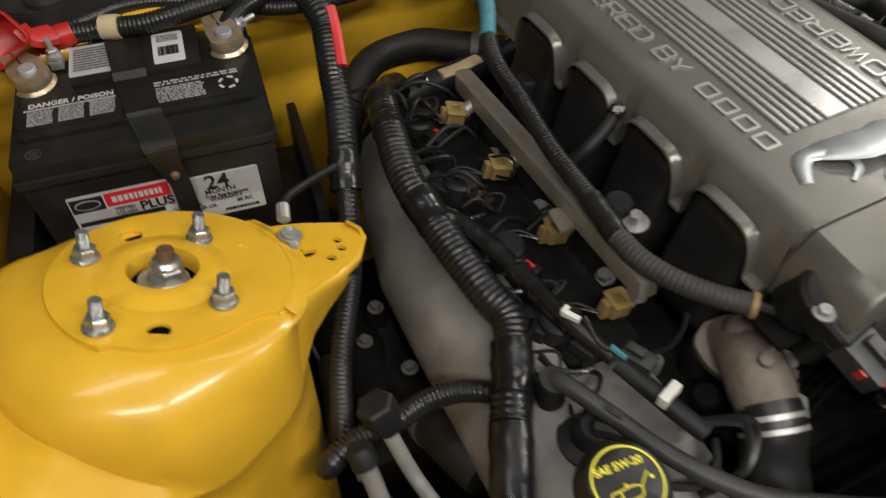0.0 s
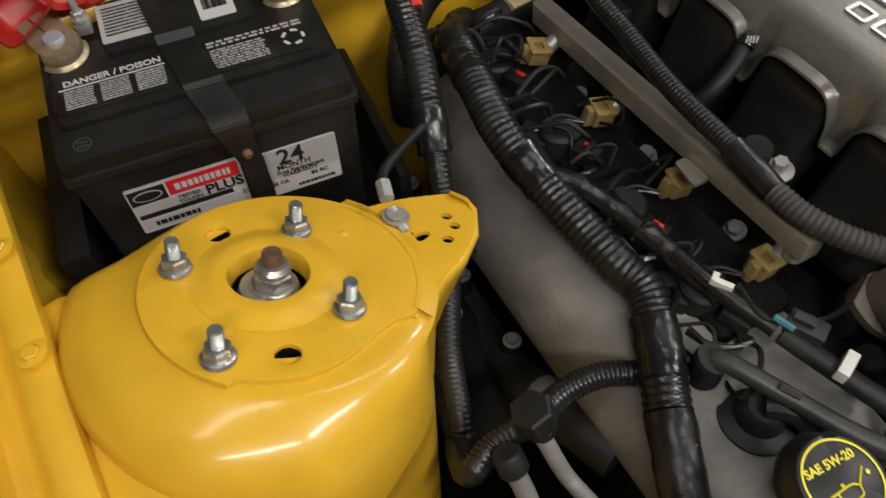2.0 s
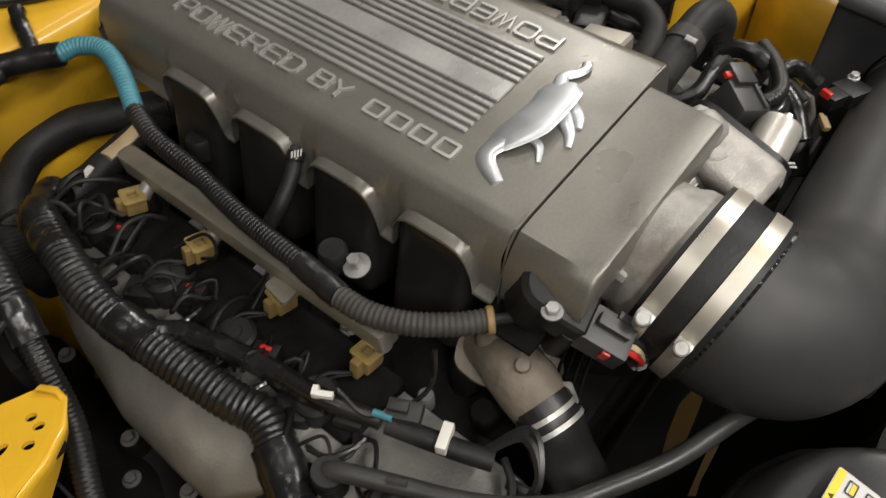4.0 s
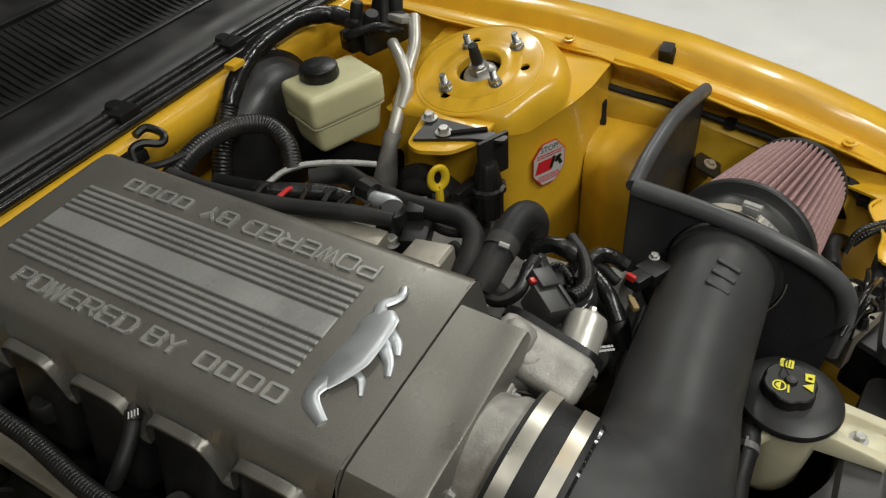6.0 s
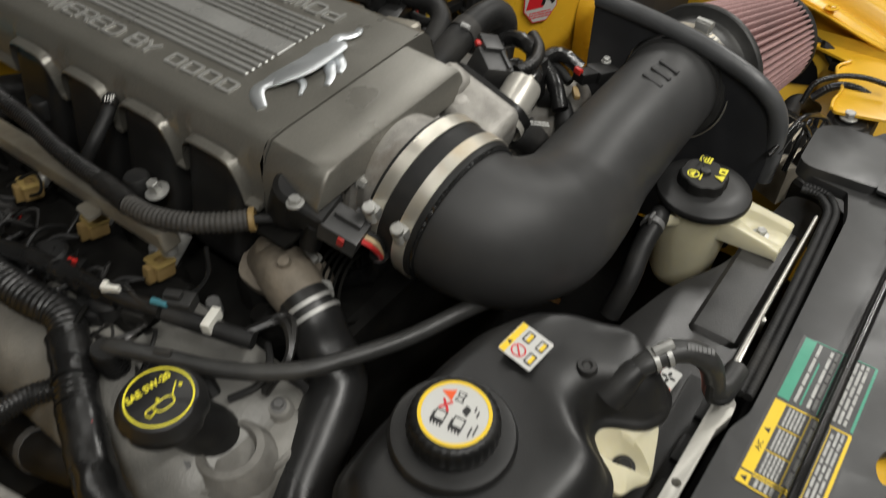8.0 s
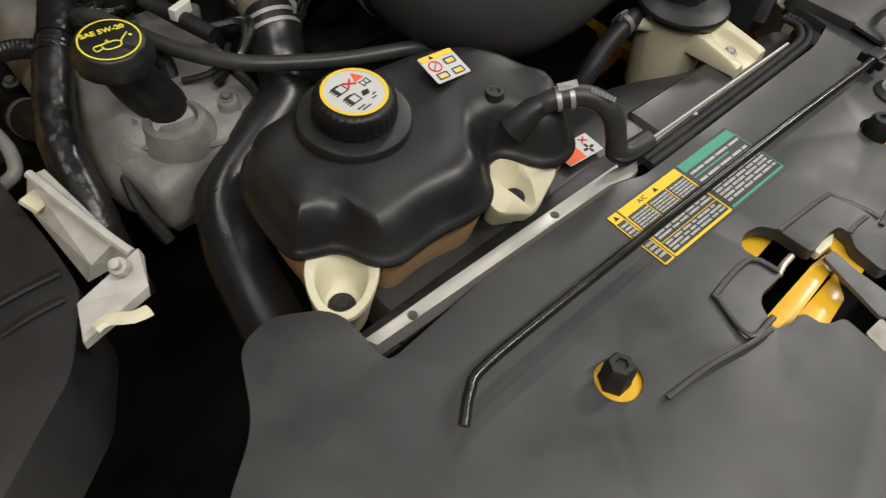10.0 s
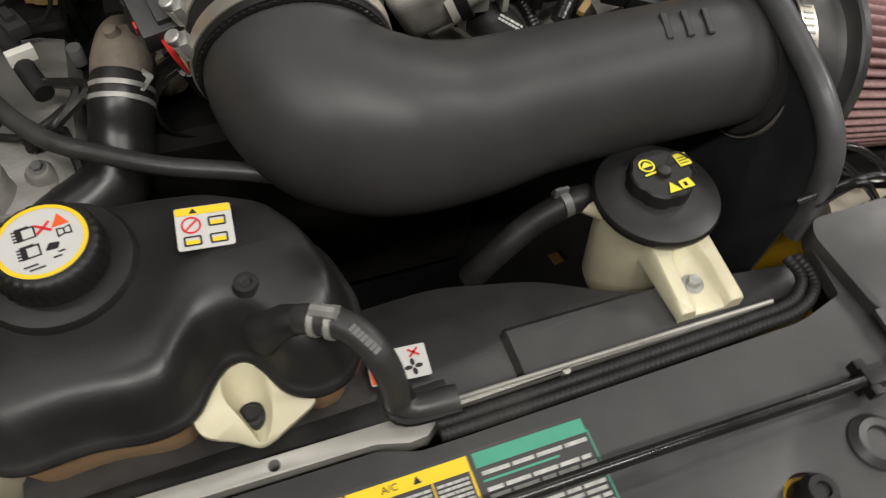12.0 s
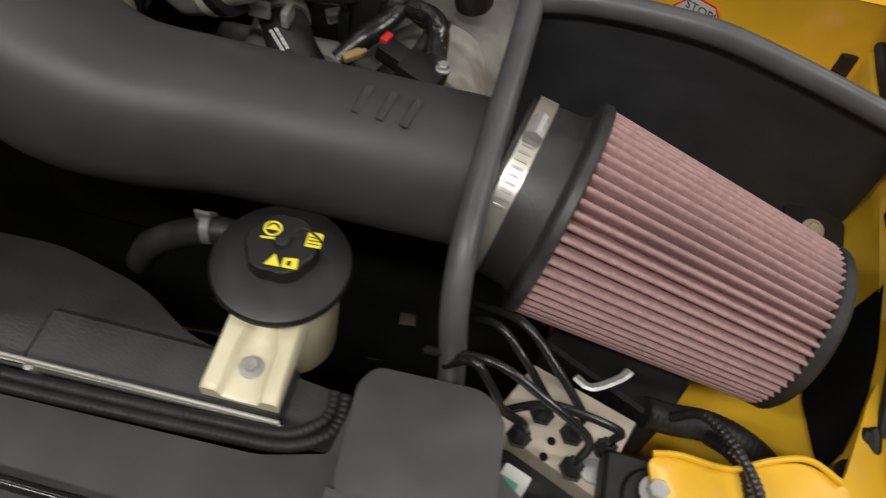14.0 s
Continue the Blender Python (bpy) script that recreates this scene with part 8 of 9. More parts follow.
part("flag", box(0.020, 0.016, 0.004, 0.001), cream, hb, "", m=Matrix.Translation((-0.428, -0.299, 0.78)) @ pose(0, 0, 0, 30, 20, 40))
ac = thing("ac_line", "pale aluminium air-conditioning line with a black service cap", "pipe")
part("line", tube([(-0.437, -0.106, 0.802), (-0.434, -0.114, 0.790), (-0.430, -0.124, 0.772), (-0.425, -0.136, 0.754), (-0.420, -0.160, 0.749), (-0.418, -0.190, 0.748), (-0.424, -0.213, 0.742), (-0.439, -0.215, 0.735)], 0.0064, 14, 0.004), dirty_alu, ac, "aluminium line", sharp=60)
part("stub", tube([(-0.459, -0.112, 0.770), (-0.457, -0.124, 0.755), (-0.456, -0.136, 0.738)], 0.0078, 14, 0.004), dirty_alu, ac, "aluminium stub pipe", sharp=60)
part("stub_hose", tube([(-0.456, -0.135, 0.740), (-0.455, -0.150, 0.715), (-0.450, -0.165, 0.67)], 0.0095, 14, 0.004), rubber, ac, "dark hose below the stub", sharp=60)
part("stub_cap", lathe([(0, 0.012), (0.0095, 0.012), (0.0115, 0.009), (0.0115, -0.006)], 18), rubber, ac, "black cap on the stub", m=frame_of((-0.459, -0.110, 0.773), (-0.1, 0.55, 0.8)))
part("service_cap", joined(hexagon(0.0155, 0.020), moved(lathe([(0.010, -0.012), (0.012, -0.006), (0.0135, 0)], 18), pose(0, 0, 0))), rubber, ac, "black hexagonal service cap", m=frame_of(s(-0.427, -0.141, 0.812), (-0.25, 0.30, 1)))
dark_hose = thing("lower_hose", "dusty dark hose deep beside the engine", "hose")
part("hose", tube([(-0.369, 0.117, 0.62), (-0.372, 0.05, 0.62), (-0.374, -0.030, 0.65), (-0.370, -0.082, 0.678), (-0.357, -0.128, 0.682)], 0.022, 16, 0.006), rubber, dark_hose)
part("band", tube([(-0.373, -0.045, 0.658), (-0.372, -0.058, 0.665)], 0.0235, 16, 0.004), dull_steel, dark_hose, "dull hose band")
exh = thing("exhaust_shield", "dark rounded exhaust shield below the valve cover", "heat shield")
part("shell", tube([(-0.383, 0.311, 0.6), (-0.395, 0.175, 0.6), (-0.394, 0.065, 0.6), (-0.404, -0.043, 0.58)], 0.045, 18, 0.02), grimy, exh)
part("seam", tube([(-0.428, 0.300, 0.602), (-0.440, 0.175, 0.602), (-0.439, 0.065, 0.602), (-0.449, -0.040, 0.585)], 0.004, 8, 0.01), dull_steel, exh, "folded seam of the shield")
for y in (0.22, 0.08):
    bolt("shield_bolt", (-0.392, y, 0.645), (0, 0, 1), 0.006, 0.006, 0.009, dull_steel, parent=exh)

# ---- battery cables ----
bc = thing("battery_cable", "thick ribbed black battery cable with red tracer tape", "battery cable")
bl = [(-0.357, 0.336, 0.925), (-0.335, 0.322, 0.92), (-0.331, 0.294, 0.912), s(-0.355, 0.246, 0.897), s(-0.361, 0.210, 0.878), s(-0.366, 0.175, 0.858), s(-0.379, 0.126, 0.829), s(-0.388, 0.090, 0.802), (-0.396, 0.081, 0.765), (-0.436, 0.014, 0.725), (-0.462, -0.048, 0.69), (-0.439, 0.064, 0.66)]
part("sleeve", tube(bl[1:7], 0.0150, 18, ribs=0.0016, pitch=0.0052), conduit, bc, "ribbed black sleeve", sharp=75)
part("tape", tube([bl[5].lerp(bl[6], 0.8), bl[6], bl[6].lerp(bl[7], 0.5)], 0.0158, 16, 0.003, lumps=0.08), tape, bc)
part("thin_sleeve", tube(bl[6:], 0.0112, 14, ribs=0.0011, pitch=0.0044), conduit, bc, "thinner ribbed sleeve", sharp=75)
part("tracer", tube([Vector(p) + Vector((0.0085, -0.004, 0.0095)) for p in (bl[2], bl[3], bl[4])], 0.0065, 8, 0.004), red_tape, bc, "red tracer tape")
neg = thing("battery_cable", "black negative battery cable to the clamp", "battery cable")
part("cable", tube([(-0.333, 0.326, 0.925), (-0.363, 0.343, 0.922), (-0.394, 0.337, 0.918), (-0.42, 0.323, 0.912), (-0.429, 0.315, 0.908)], 0.0105, 14, 0.004, lumps=0.05), tape, neg, "taped black cable")
pos = thing("battery_cable", "ribbed black positive battery cables with a red boot", "battery cable")
part("sleeve", tube([(-0.235, 0.318, 0.92), (-0.298, 0.315, 0.915), (-0.361, 0.33, 0.91), (-0.415, 0.362, 0.912), (-0.471, 0.388, 0.915), (-0.512, 0.391, 0.918), (-0.548, 0.38, 0.918), (-0.566, 0.379, 0.915)], 0.0085, 14, ribs=0.0010, pitch=0.004), conduit, pos, "ribbed sleeve", sharp=75)
part("sleeve", tube([(-0.333, 0.325, 0.93), (-0.376, 0.342, 0.928), (-0.42, 0.344, 0.926), (-0.463, 0.345, 0.922), (-0.499, 0.348, 0.918), (-0.529, 0.359, 0.916), (-0.563, 0.367, 0.914)], 0.0105, 14, ribs=0.0011, pitch=0.0042), conduit, pos, "", sharp=75)
part("tan_band", tube([(-0.52, 0.355, 0.917), (-0.537, 0.362, 0.916)], 0.0122, 14, 0.003, lumps=0.05), tan_tape, pos, "tan tape band")
part("red_sleeve", tube([(-0.564, 0.368, 0.915), (-0.58, 0.367, 0.913), (-0.598, 0.37, 0.908)], 0.0118, 14, 0.004, lumps=0.06), red_plastic, pos, "red rubber end sleeve")
boot = thing("terminal_boot", "open red plastic terminal cover beside the positive post", "terminal cover")
bt = Matrix.Translation((-0.629, 0.34, 0.938)) @ pose(0, 0, 0, 55, -30, 15) @ Matrix.Scale(0.88, 4)
cup = [(-0.030, -0.020), (0.028, -0.024), (0.030, 0.020), (-0.022, 0.024)]
part("shell", loft([[(a * k, b * k, z_) for a, b in rounded(cup, 0.012, 5)] for k, z_ in ((0.45, -0.030), (0.80, -0.026), (0.93, -0.018), (0.96, 0.004), (1.0, 0.010), (1.05, 0.008), (1.06, 0.0), (1.0, -0.022), (0.86, -0.031), (0.5, -0.035))], caps=True), red_plastic, boot, "glossy red cup", sharp=50, m=bt)
part("hinge", tube([bt @ Vector((0.026, -0.006, -0.012)), (-0.599, 0.348, 0.93), (-0.582, 0.361, 0.922)], 0.012, 8, 0.004, flat=0.5), red_plastic, boot)
gw = thing("ground_cable", "black ground wire with a bare lug on the tower lug", "ground cable")
part("wire", tube([(-0.378, 0.152, 0.838), (-0.409, 0.13, 0.85), (-0.435, 0.109, 0.86), (-0.445, 0.093, 0.864)], 0.0040, 10, 0.003), rubber, gw)
part("lug", joined(tube([(-0.444, 0.095, 0.865), (-0.448, 0.081, 0.862)], 0.0058, 10, 0.003), moved(lathe([(0.004, 0.002), (0.0105, 0.002), (0.0105, 0.0), (0.004, 0)], 20), frame_of(s(-0.452, 0.033, 0.852), (0.25, 0.17, 1))), moved(lathe([(0, 0.004), (0.007, 0.0035), (0.0075, 0.002)], 18), frame_of(s(-0.452, 0.033, 0.853), (0.25, 0.17, 1))), tube([s(-0.452, 0.040, 0.856), s(-0.452, 0.030, 0.8545), s(-0.450, 0.018, 0.852)], 0.0042, 8, 0.003, flat=0.4)), steel, gw, "crimped zinc lug and rivet")

# ---- brake parts on the driver's side ----
bres = thing("brake_reservoir", "yellowed translucent brake fluid reservoir with a black cap", "reservoir")
rc_ = Vector((0.416, 0.231, 0.905))
RB = Matrix.Translation(rc_) @ pose(0, 0, 0, 0, 0, -22)
part("tank", joined(moved(box(0.124, 0.088, 0.050, 0.016, 5, taper=1.0), pose(0, 0, -0.025)), moved(box(0.118, 0.080, 0.055, 0.018, 5, taper=0.88), pose(0, 0, -0.068)), moved(plate(rounded([(-0.062, -0.042), (0.062, -0.042), (0.062, 0.042), (-0.062, 0.042)], 0.012), 0.004, bevel=0.001), pose(0, 0, -0.045))), res_plastic, bres, "yellowed plastic tank with a seam", sharp=50, m=RB)
part("cap", lathe([(0, 0.019), (0.024, 0.019), (0.0275, 0.017), (0.0290, 0.004), (0.027, 0.0)], 60, star=lambda u: 1 - 0.02 * (((u * 20) % 1) < 0.5)), black_plastic, bres, "ribbed black cap", m=RB @ pose(-0.012, 0.010, 0.0))
part("cap_print", bars(3, 0.022, 0.010, rng, 0.4), conduit_old, bres, m=RB @ pose(-0.012, 0.010, 0.0193))
mcyl = thing("master_cylinder", "dark cast brake master cylinder under its reservoir", "master cylinder")
part("body", tube([rc_ + Vector((0.0, 0.09, -0.135)), rc_ + Vector((0.0, 0.0, -0.135)), rc_ + Vector((0.01, -0.09, -0.135))], 0.024, 18, 0.02), grimy, mcyl)
boost = thing("brake_booster", "round black brake booster on the firewall", "brake booster")
part("shell", lathe([(0, 0.05), (0.05, 0.048), (0.085, 0.040), (0.105, 0.022), (0.113, 0.0), (0.118, -0.004), (0.118, -0.012), (0.11, -0.03), (0.09, -0.06)], 44), black_satin, boost, m=frame_of((0.395, 0.345, 0.80), (0.05, -1, 0.05)))
part("rim", lathe([(0.112, 0.004), (0.121, 0.002), (0.1225, -0.006), (0.119, -0.014), (0.112, -0.014)], 44), rubber_gloss, boost, "folded booster rim", m=frame_of((0.395, 0.345, 0.80), (0.05, -1, 0.05)))
# air-conditioning pipes
acp = thing("ac_pipe", "pair of pale aluminium air-conditioning pipes beside the tower", "pipe")
part("pipe", tube([(0.59, 0.194, 0.925), (0.542, 0.167, 0.905), (0.51, 0.16, 0.885), (0.476, 0.153, 0.862), (0.442, 0.146, 0.835), (0.426, 0.146, 0.815)], 0.0095, 16, 0.004), pale_can, acp, "bent aluminium pipe", sharp=60)
part("pipe", tube([(0.538, 0.203, 0.905), (0.505, 0.167, 0.895), (0.481, 0.145, 0.875), (0.458, 0.144, 0.85)], 0.0090, 16, 0.004), pale_can, acp, "", sharp=60)
part("fitting", tube([(0.432, 0.148, 0.818), (0.415, 0.144, 0.808), (0.396, 0.143, 0.77), (0.377, 0.147, 0.73)], 0.015, 16, 0.004, radii=[0.0135, 0.012, 0.018, 0.019]), dirty_alu, acp, "dirty pipe fitting")
acb = thing("ac_valve_block", "black air-conditioning valve block with capped ports", "valve block")
bm0 = Matrix.Translation((0.568, 0.251, 0.905)) @ pose(0, 0, 0, 0, 0, -20)
part("block", joined(box(0.085, 0.060, 0.045, 0.010, 3), moved(lathe([(0, 0.04), (0.012, 0.04), (0.015, 0.035), (0.015, 0)], 16), pose(0.012, 0.01, 0.012, 0, 25, 0)), moved(lathe([(0, 0.03), (0.010, 0.03), (0.013, 0.025), (0.013, 0)], 16), pose(-0.02, -0.012, 0.012, 20, 0, 0)), moved(box(0.03, 0.03, 0.03, 0.004), pose(-0.045, 0.0, 0.0))), black_plastic, acb, m=bm0)
for px, py, rr, hh in ((-0.028, 0.014, 0.010, 0.034), (0.030, -0.014, 0.011, 0.030), (0.002, -0.020, 0.008, 0.040)):
    part("port_cap", lathe([(0, hh), (rr * 0.8, hh), (rr, hh - 0.004), (rr, 0.01), (rr * 1.3, 0.006), (rr * 1.3, 0)], 14), rubber, acb, m=bm0 @ pose(px, py, 0.016, 12 * (py > 0) - 6, 10, 0))
part("hose", tube([bm0 @ Vector((-0.05, 0.01, 0.0)), bm0 @ Vector((-0.065, -0.02, 0.02)), bm0 @ Vector((-0.03, -0.045, 0.028)), bm0 @ Vector((0.01, -0.05, 0.01))], 0.007, 10, 0.004), tape, acb)
part("plate", box(0.045, 0.030, 0.010, 0.003), cast_alu, acb, "bright end plate", m=Matrix.Translation((0.581, 0.207, 0.925)) @ pose(0, 0, 0, 0, 20, -10))
# firewall looms
fl = thing("firewall_loom", "thick black loom running along the cowl and down the firewall", "wiring loom")
part("loom", tube([(0.565, 0.295, 0.915), (0.557, 0.332, 0.922), (0.514, 0.352, 0.93), (0.452, 0.357, 0.93), (0.396, 0.354, 0.925), (0.344, 0.342, 0.912), (0.312, 0.336, 0.89)], 0.0140, 16, 0.004, lumps=0.06), tape, fl, "taped loom", sharp=60)
part("sleeve", tube([(0.316, 0.338, 0.892), (0.287, 0.33, 0.865), (0.262, 0.323, 0.835), (0.244, 0.319, 0.8)], 0.0140, 16, ribs=0.0016, pitch=0.005), conduit, fl, "ribbed loom sleeve", sharp=75)
part("bracket", box(0.024, 0.018, 0.008, 0.002), yellow, fl, "yellow bracket tab", m=Matrix.Translation((0.347, 0.341, 0.935)))
av = thing("vacuum_hose", "ribbed black vacuum hose arching over to the brake booster", "hose")
part("hose", tube([(0.151, 0.311, 0.86), (0.172, 0.297, 0.885), (0.217, 0.294, 0.895), (0.273, 0.288, 0.89), (0.302, 0.262, 0.88), (0.296, 0.227, 0.865), (0.276, 0.206, 0.84)], 0.0138, 16, ribs=0.0012, pitch=0.0046), conduit, av, "ribbed hose", sharp=75)
part("cuff", tube([(0.154, 0.306, 0.868), (0.185, 0.296, 0.89)], 0.0155, 16, 0.005), rubber, av)
ck = thing("cowl_clip", "black plastic clip and wire loop on the firewall flange", "clip")
part("loop", tube([(0.135, 0.327, 0.905), (0.146, 0.34, 0.915), (0.161, 0.335, 0.918), (0.177, 0.322, 0.912), (0.188, 0.328, 0.918), (0.182, 0.348, 0.925), (0.163, 0.348, 0.925)], 0.0055, 8, 0.004), black_plastic, ck)
part("clip", box(0.03, 0.02, 0.016, 0.004), black_plastic, ck, m=Matrix.Translation((0.145, 0.339, 0.905)))
part("wire", tube([(0.136, 0.326, 0.9), (0.152, 0.304, 0.9), (0.182, 0.291, 0.9)], 0.0048, 8, 0.004), rubber, ck)
# cables and hoses along the cover
lc2 = thing("cover_loom", "smooth black wiring loom along the engine cover", "wiring loom")
part("loom", tube([(0.127, 0.256, 0.915), (0.129, 0.202, 0.91), (0.139, 0.144, 0.905), (0.154, 0.084, 0.902), (0.172, 0.028, 0.9), (0.185, -0.018, 0.895)], 0.0095, 12, 0.005), rubber, lc2, "black loom tube")
part("loom", tube([(0.168, 0.232, 0.885), (0.185, 0.167, 0.88), (0.214, 0.105, 0.875), (0.223, 0.067, 0.87)], 0.011, 12, 0.005, lumps=0.06), tape, lc2)
for w in range(6):
    part("wire", tube([((0.159, 0.157, 0.895), (0.165, 0.128, 0.895), (0.172, 0.101, 0.895), (0.184, 0.079, 0.89), (0.186, 0.06, 0.89), (0.191, 0.029, 0.89))[w], ((0.184, 0.163, 0.89), (0.196, 0.135, 0.885), (0.209, 0.116, 0.885), (0.214, 0.086, 0.885), (0.225, 0.063, 0.88), (0.227, 0.032, 0.88))[w], ((0.204, 0.159, 0.87), (0.212, 0.126, 0.87), (0.22, 0.102, 0.87), (0.235, 0.078, 0.86), (0.234, 0.048, 0.86), (0.235, 0.024, 0.86))[w]], 0.003, 6, 0.004), (rubber, red_tape, rubber_gloss, rubber, tape, rubber)[w], lc2)
stl = thing("brake_line", "bare steel brake line crossing behind the engine", "pipe")
part("line", tube([(0.236, 0.218, 0.84), (0.263, 0.21, 0.845), (0.29, 0.189, 0.845), (0.32, 0.146, 0.84), (0.344, 0.118, 0.83)], 0.0042, 10, 0.004), steel, stl)
hb2 = thing("breather_hose", "smooth black breather hose bending down beside the cover", "hose")
part("hose", tube([(0.237, 0.141, 0.87), (0.259, 0.105, 0.872), (0.244, 0.06, 0.878), (0.231, 0.003, 0.882), (0.229, -0.045, 0.885), (0.229, -0.077, 0.885), (0.214, -0.101, 0.88), (0.189, -0.108, 0.87), (0.171, -0.104, 0.855)], 0.0125, 14, 0.005), rubber, hb2, "smooth hose", sharp=60)
part("fitting", tube([(0.226, 0.058, 0.885), (0.219, 0.029, 0.886), (0.22, 0.006, 0.886), (0.217, -0.012, 0.88)], 0.0095, 12, 0.004), chrome, hb2, "bright metal elbow fitting", sharp=60)
part("fitting", tube([(0.227, 0.053, 0.89), (0.222, 0.032, 0.89)], 0.013, 10, 0.004), black_plastic, hb2, "")
dp = thing("fuel_rail_sensor", "black rail sensor and wired plug behind the cover", "sensor")
dm = Matrix.Translation((0.205, -0.035, 0.868)) @ pose(0, 0, 0, 0, 0, 20)
part("plug", joined(box(0.060, 0.030, 0.026, 0.004), moved(box(0.030, 0.022, 0.016, 0.003), pose(0.020, 0.004, 0.018)), moved(box(0.006, 0.034, 0.020, 0.002), pose(0.030, 0, 0))), black_plastic, dp, m=dm)
part("body", lathe([(0, 0.03), (0.012, 0.03), (0.016, 0.025), (0.017, 0.0), (0.024, -0.004), (0.024, -0.03)], 22), black_plastic, dp, m=Matrix.Translation((0.199, -0.008, 0.872)))
bolt("sensor_bolt", (0.178, -0.016, 0.866), (0, 0, 1), 0.0075, 0.008, 0.010, parent=dp)
for w in range(4):
    part("wire", tube([dm @ Vector((0.032, -0.010 + 0.006 * w, 0)), dm @ Vector((0.042, -0.012 + 0.006 * w, -0.002)), dm @ Vector((0.05, -0.014, -0.02))], 0.0018, 6, 0.003), (red_tape, rubber, tan_tape, rubber)[w], dp)
ha = thing("bypass_hose", "grey-black hose with a printed clamp band in front of the tower", "hose")
part("hose", tube([(0.169, -0.128, 0.85), (0.19, -0.131, 0.862), (0.225, -0.131, 0.87), (0.262, -0.13, 0.872), (0.283, -0.134, 0.868), (0.293, -0.138, 0.85), (0.302, -0.129, 0.8)], 0.0185, 20, 0.005), rubber, ha, "dusty hose", sharp=60)
part("band", tube([(0.212, -0.131, 0.868), (0.229, -0.131, 0.871)], 0.0197, 20, 0.003), conduit_old, ha, "printed clamp band")
part("print", tube([(0.205, -0.137, 0.889), (0.206, -0.148, 0.887)], 0.003, 6, 0.003), label_silver, ha, "")
for nm, pts, r, mt in (("wire_sleeve", ((0.167, -0.132, 0.845), (0.168, -0.155, 0.845), (0.183, -0.168, 0.85), (0.205, -0.17, 0.86), (0.224, -0.172, 0.865)), 0.008, conduit), ("wire_sleeve", ((0.251, -0.156, 0.85), (0.258, -0.176, 0.86), (0.254, -0.201, 0.86), (0.249, -0.217, 0.85), (0.238, -0.222, 0.84)), 0.010, tape), ("wire_sleeve", ((0.254, -0.215, 0.845), (0.279, -0.222, 0.845), (0.288, -0.235, 0.84), (0.291, -0.252, 0.83)), 0.009, tape), ("wire_sleeve", ((0.231, -0.172, 0.86), (0.206, -0.193, 0.86), (0.179, -0.214, 0.86)), 0.008, tape), ("wire_sleeve", ((0.242, -0.184, 0.83), (0.263, -0.192, 0.82), (0.289, -0.202, 0.82)), 0.008, conduit)):
    wsl = thing(nm, "black wrapped wires in front of the driver's tower", "wiring", "wires near the tower")
    part("sleeve", tube(pts, r, 10, 0.004, lumps=0.06), mt, wsl)
plugd = thing("inline_connector", "black hanging wiring plug beside the throttle", "connector")
part("body", box(0.022, 0.020, 0.050, 0.003), black_plastic, plugd, m=Matrix.Translation((0.226, -0.227, 0.84)))
part("nose", box(0.010, 0.010, 0.03, 0.002), black_plastic, plugd, m=Matrix.Translation((0.208, -0.233, 0.825)))
alt = thing("alternator", "dark alternator body low beside the throttle", "alternator")
part("body", lathe([(0, 0.05), (0.03, 0.05), (0.05, 0.042), (0.055, 0.03), (0.055, -0.05), (0, -0.05)], 30), cast_alu, alt, m=frame_of((0.282, -0.219, 0.75), (0.1, -1, 0.2)))
maf = thing("airflow_sensor", "black airflow sensor and plug with a red lock on the tube", "sensor")
mm = Matrix.Translation((0.286, -0.283, 0.838)) @ pose(0, 0, 0, 10, 0, 70) @ Matrix.Scale(0.68, 4)
part("body", joined(box(0.040, 0.050, 0.022, 0.004), moved(box(0.026, 0.040, 0.020, 0.003), pose(0.0, 0.038, 0.0))), black_plastic, maf, m=mm)
part("lock", box(0.016, 0.008, 0.010, 0.002), red_plastic, maf, "red lock", m=mm @ pose(0.004, 0.056, 0.010))
bolt("sensor_screw", mm @ Vector((0.014, -0.018, 0.011)), (0, 0, 1), 0.0045, 0.004, 0.006, parent=maf)
# bracket, dipstick, valve
tbk = thing("tower_bracket", "black steel bracket with two bolts on the driver's tower", "bracket")
part("plate", plate(rounded([(0.432, 0.078), (0.432, 0.041), (0.428, -0.042), (0.415, -0.042), (0.404, 0.001), (0.372, 0.074)], 0.004), 0.004, height=lambda x, y: 0.866), black_satin, tbk, "black angled plate")
part("drop", box(0.050, 0.006, 0.06, 0.002), black_satin, tbk, m=Matrix.Translation((0.415, -0.025, 0.838)) @ pose(0, 0, 0, 0, 0, -25))
part("slot", box(0.05, 0.008, 0.002, 0.0005), grimy, tbk, m=Matrix.Translation((0.417, 0.011, 0.868)) @ pose(0, 0, 0, 0, 0, -55))
for p in ((0.425, 0.077, 0.867), (0.401, 0.041, 0.867)):
    bolt("bracket_bolt", p, (0, 0, 1), 0.0075, 0.007, 0.0115, parent=tbk)
part("yellow_lip", plate(rounded([(0.485, 0.107), (0.367, 0.079), (0.357, 0.059), (0.372, 0.017), (0.408, -0.006), (0.49, -0.007)], 0.012), 0.006, bevel=0.002, height=lambda x, y: 0.8605), yellow, tower_d, "yellow tower lip under the bracket")
dip = thing("dipstick", "yellow plastic dipstick handle loop", "dipstick")
dpos = Vector((0.358, 0.029, 0.824))
part("loop", tube([dpos + Vector((0.011 * math.cos(a) * 0.8, -0.011 * math.cos(a) * 0.6, 0.016 * math.sin(a))) for a in np.linspace(-1.4, 4.5, 14)], 0.0038, 10, 0.003, flat=1.6), label_yellow, dip, "yellow handle loop", sharp=60)
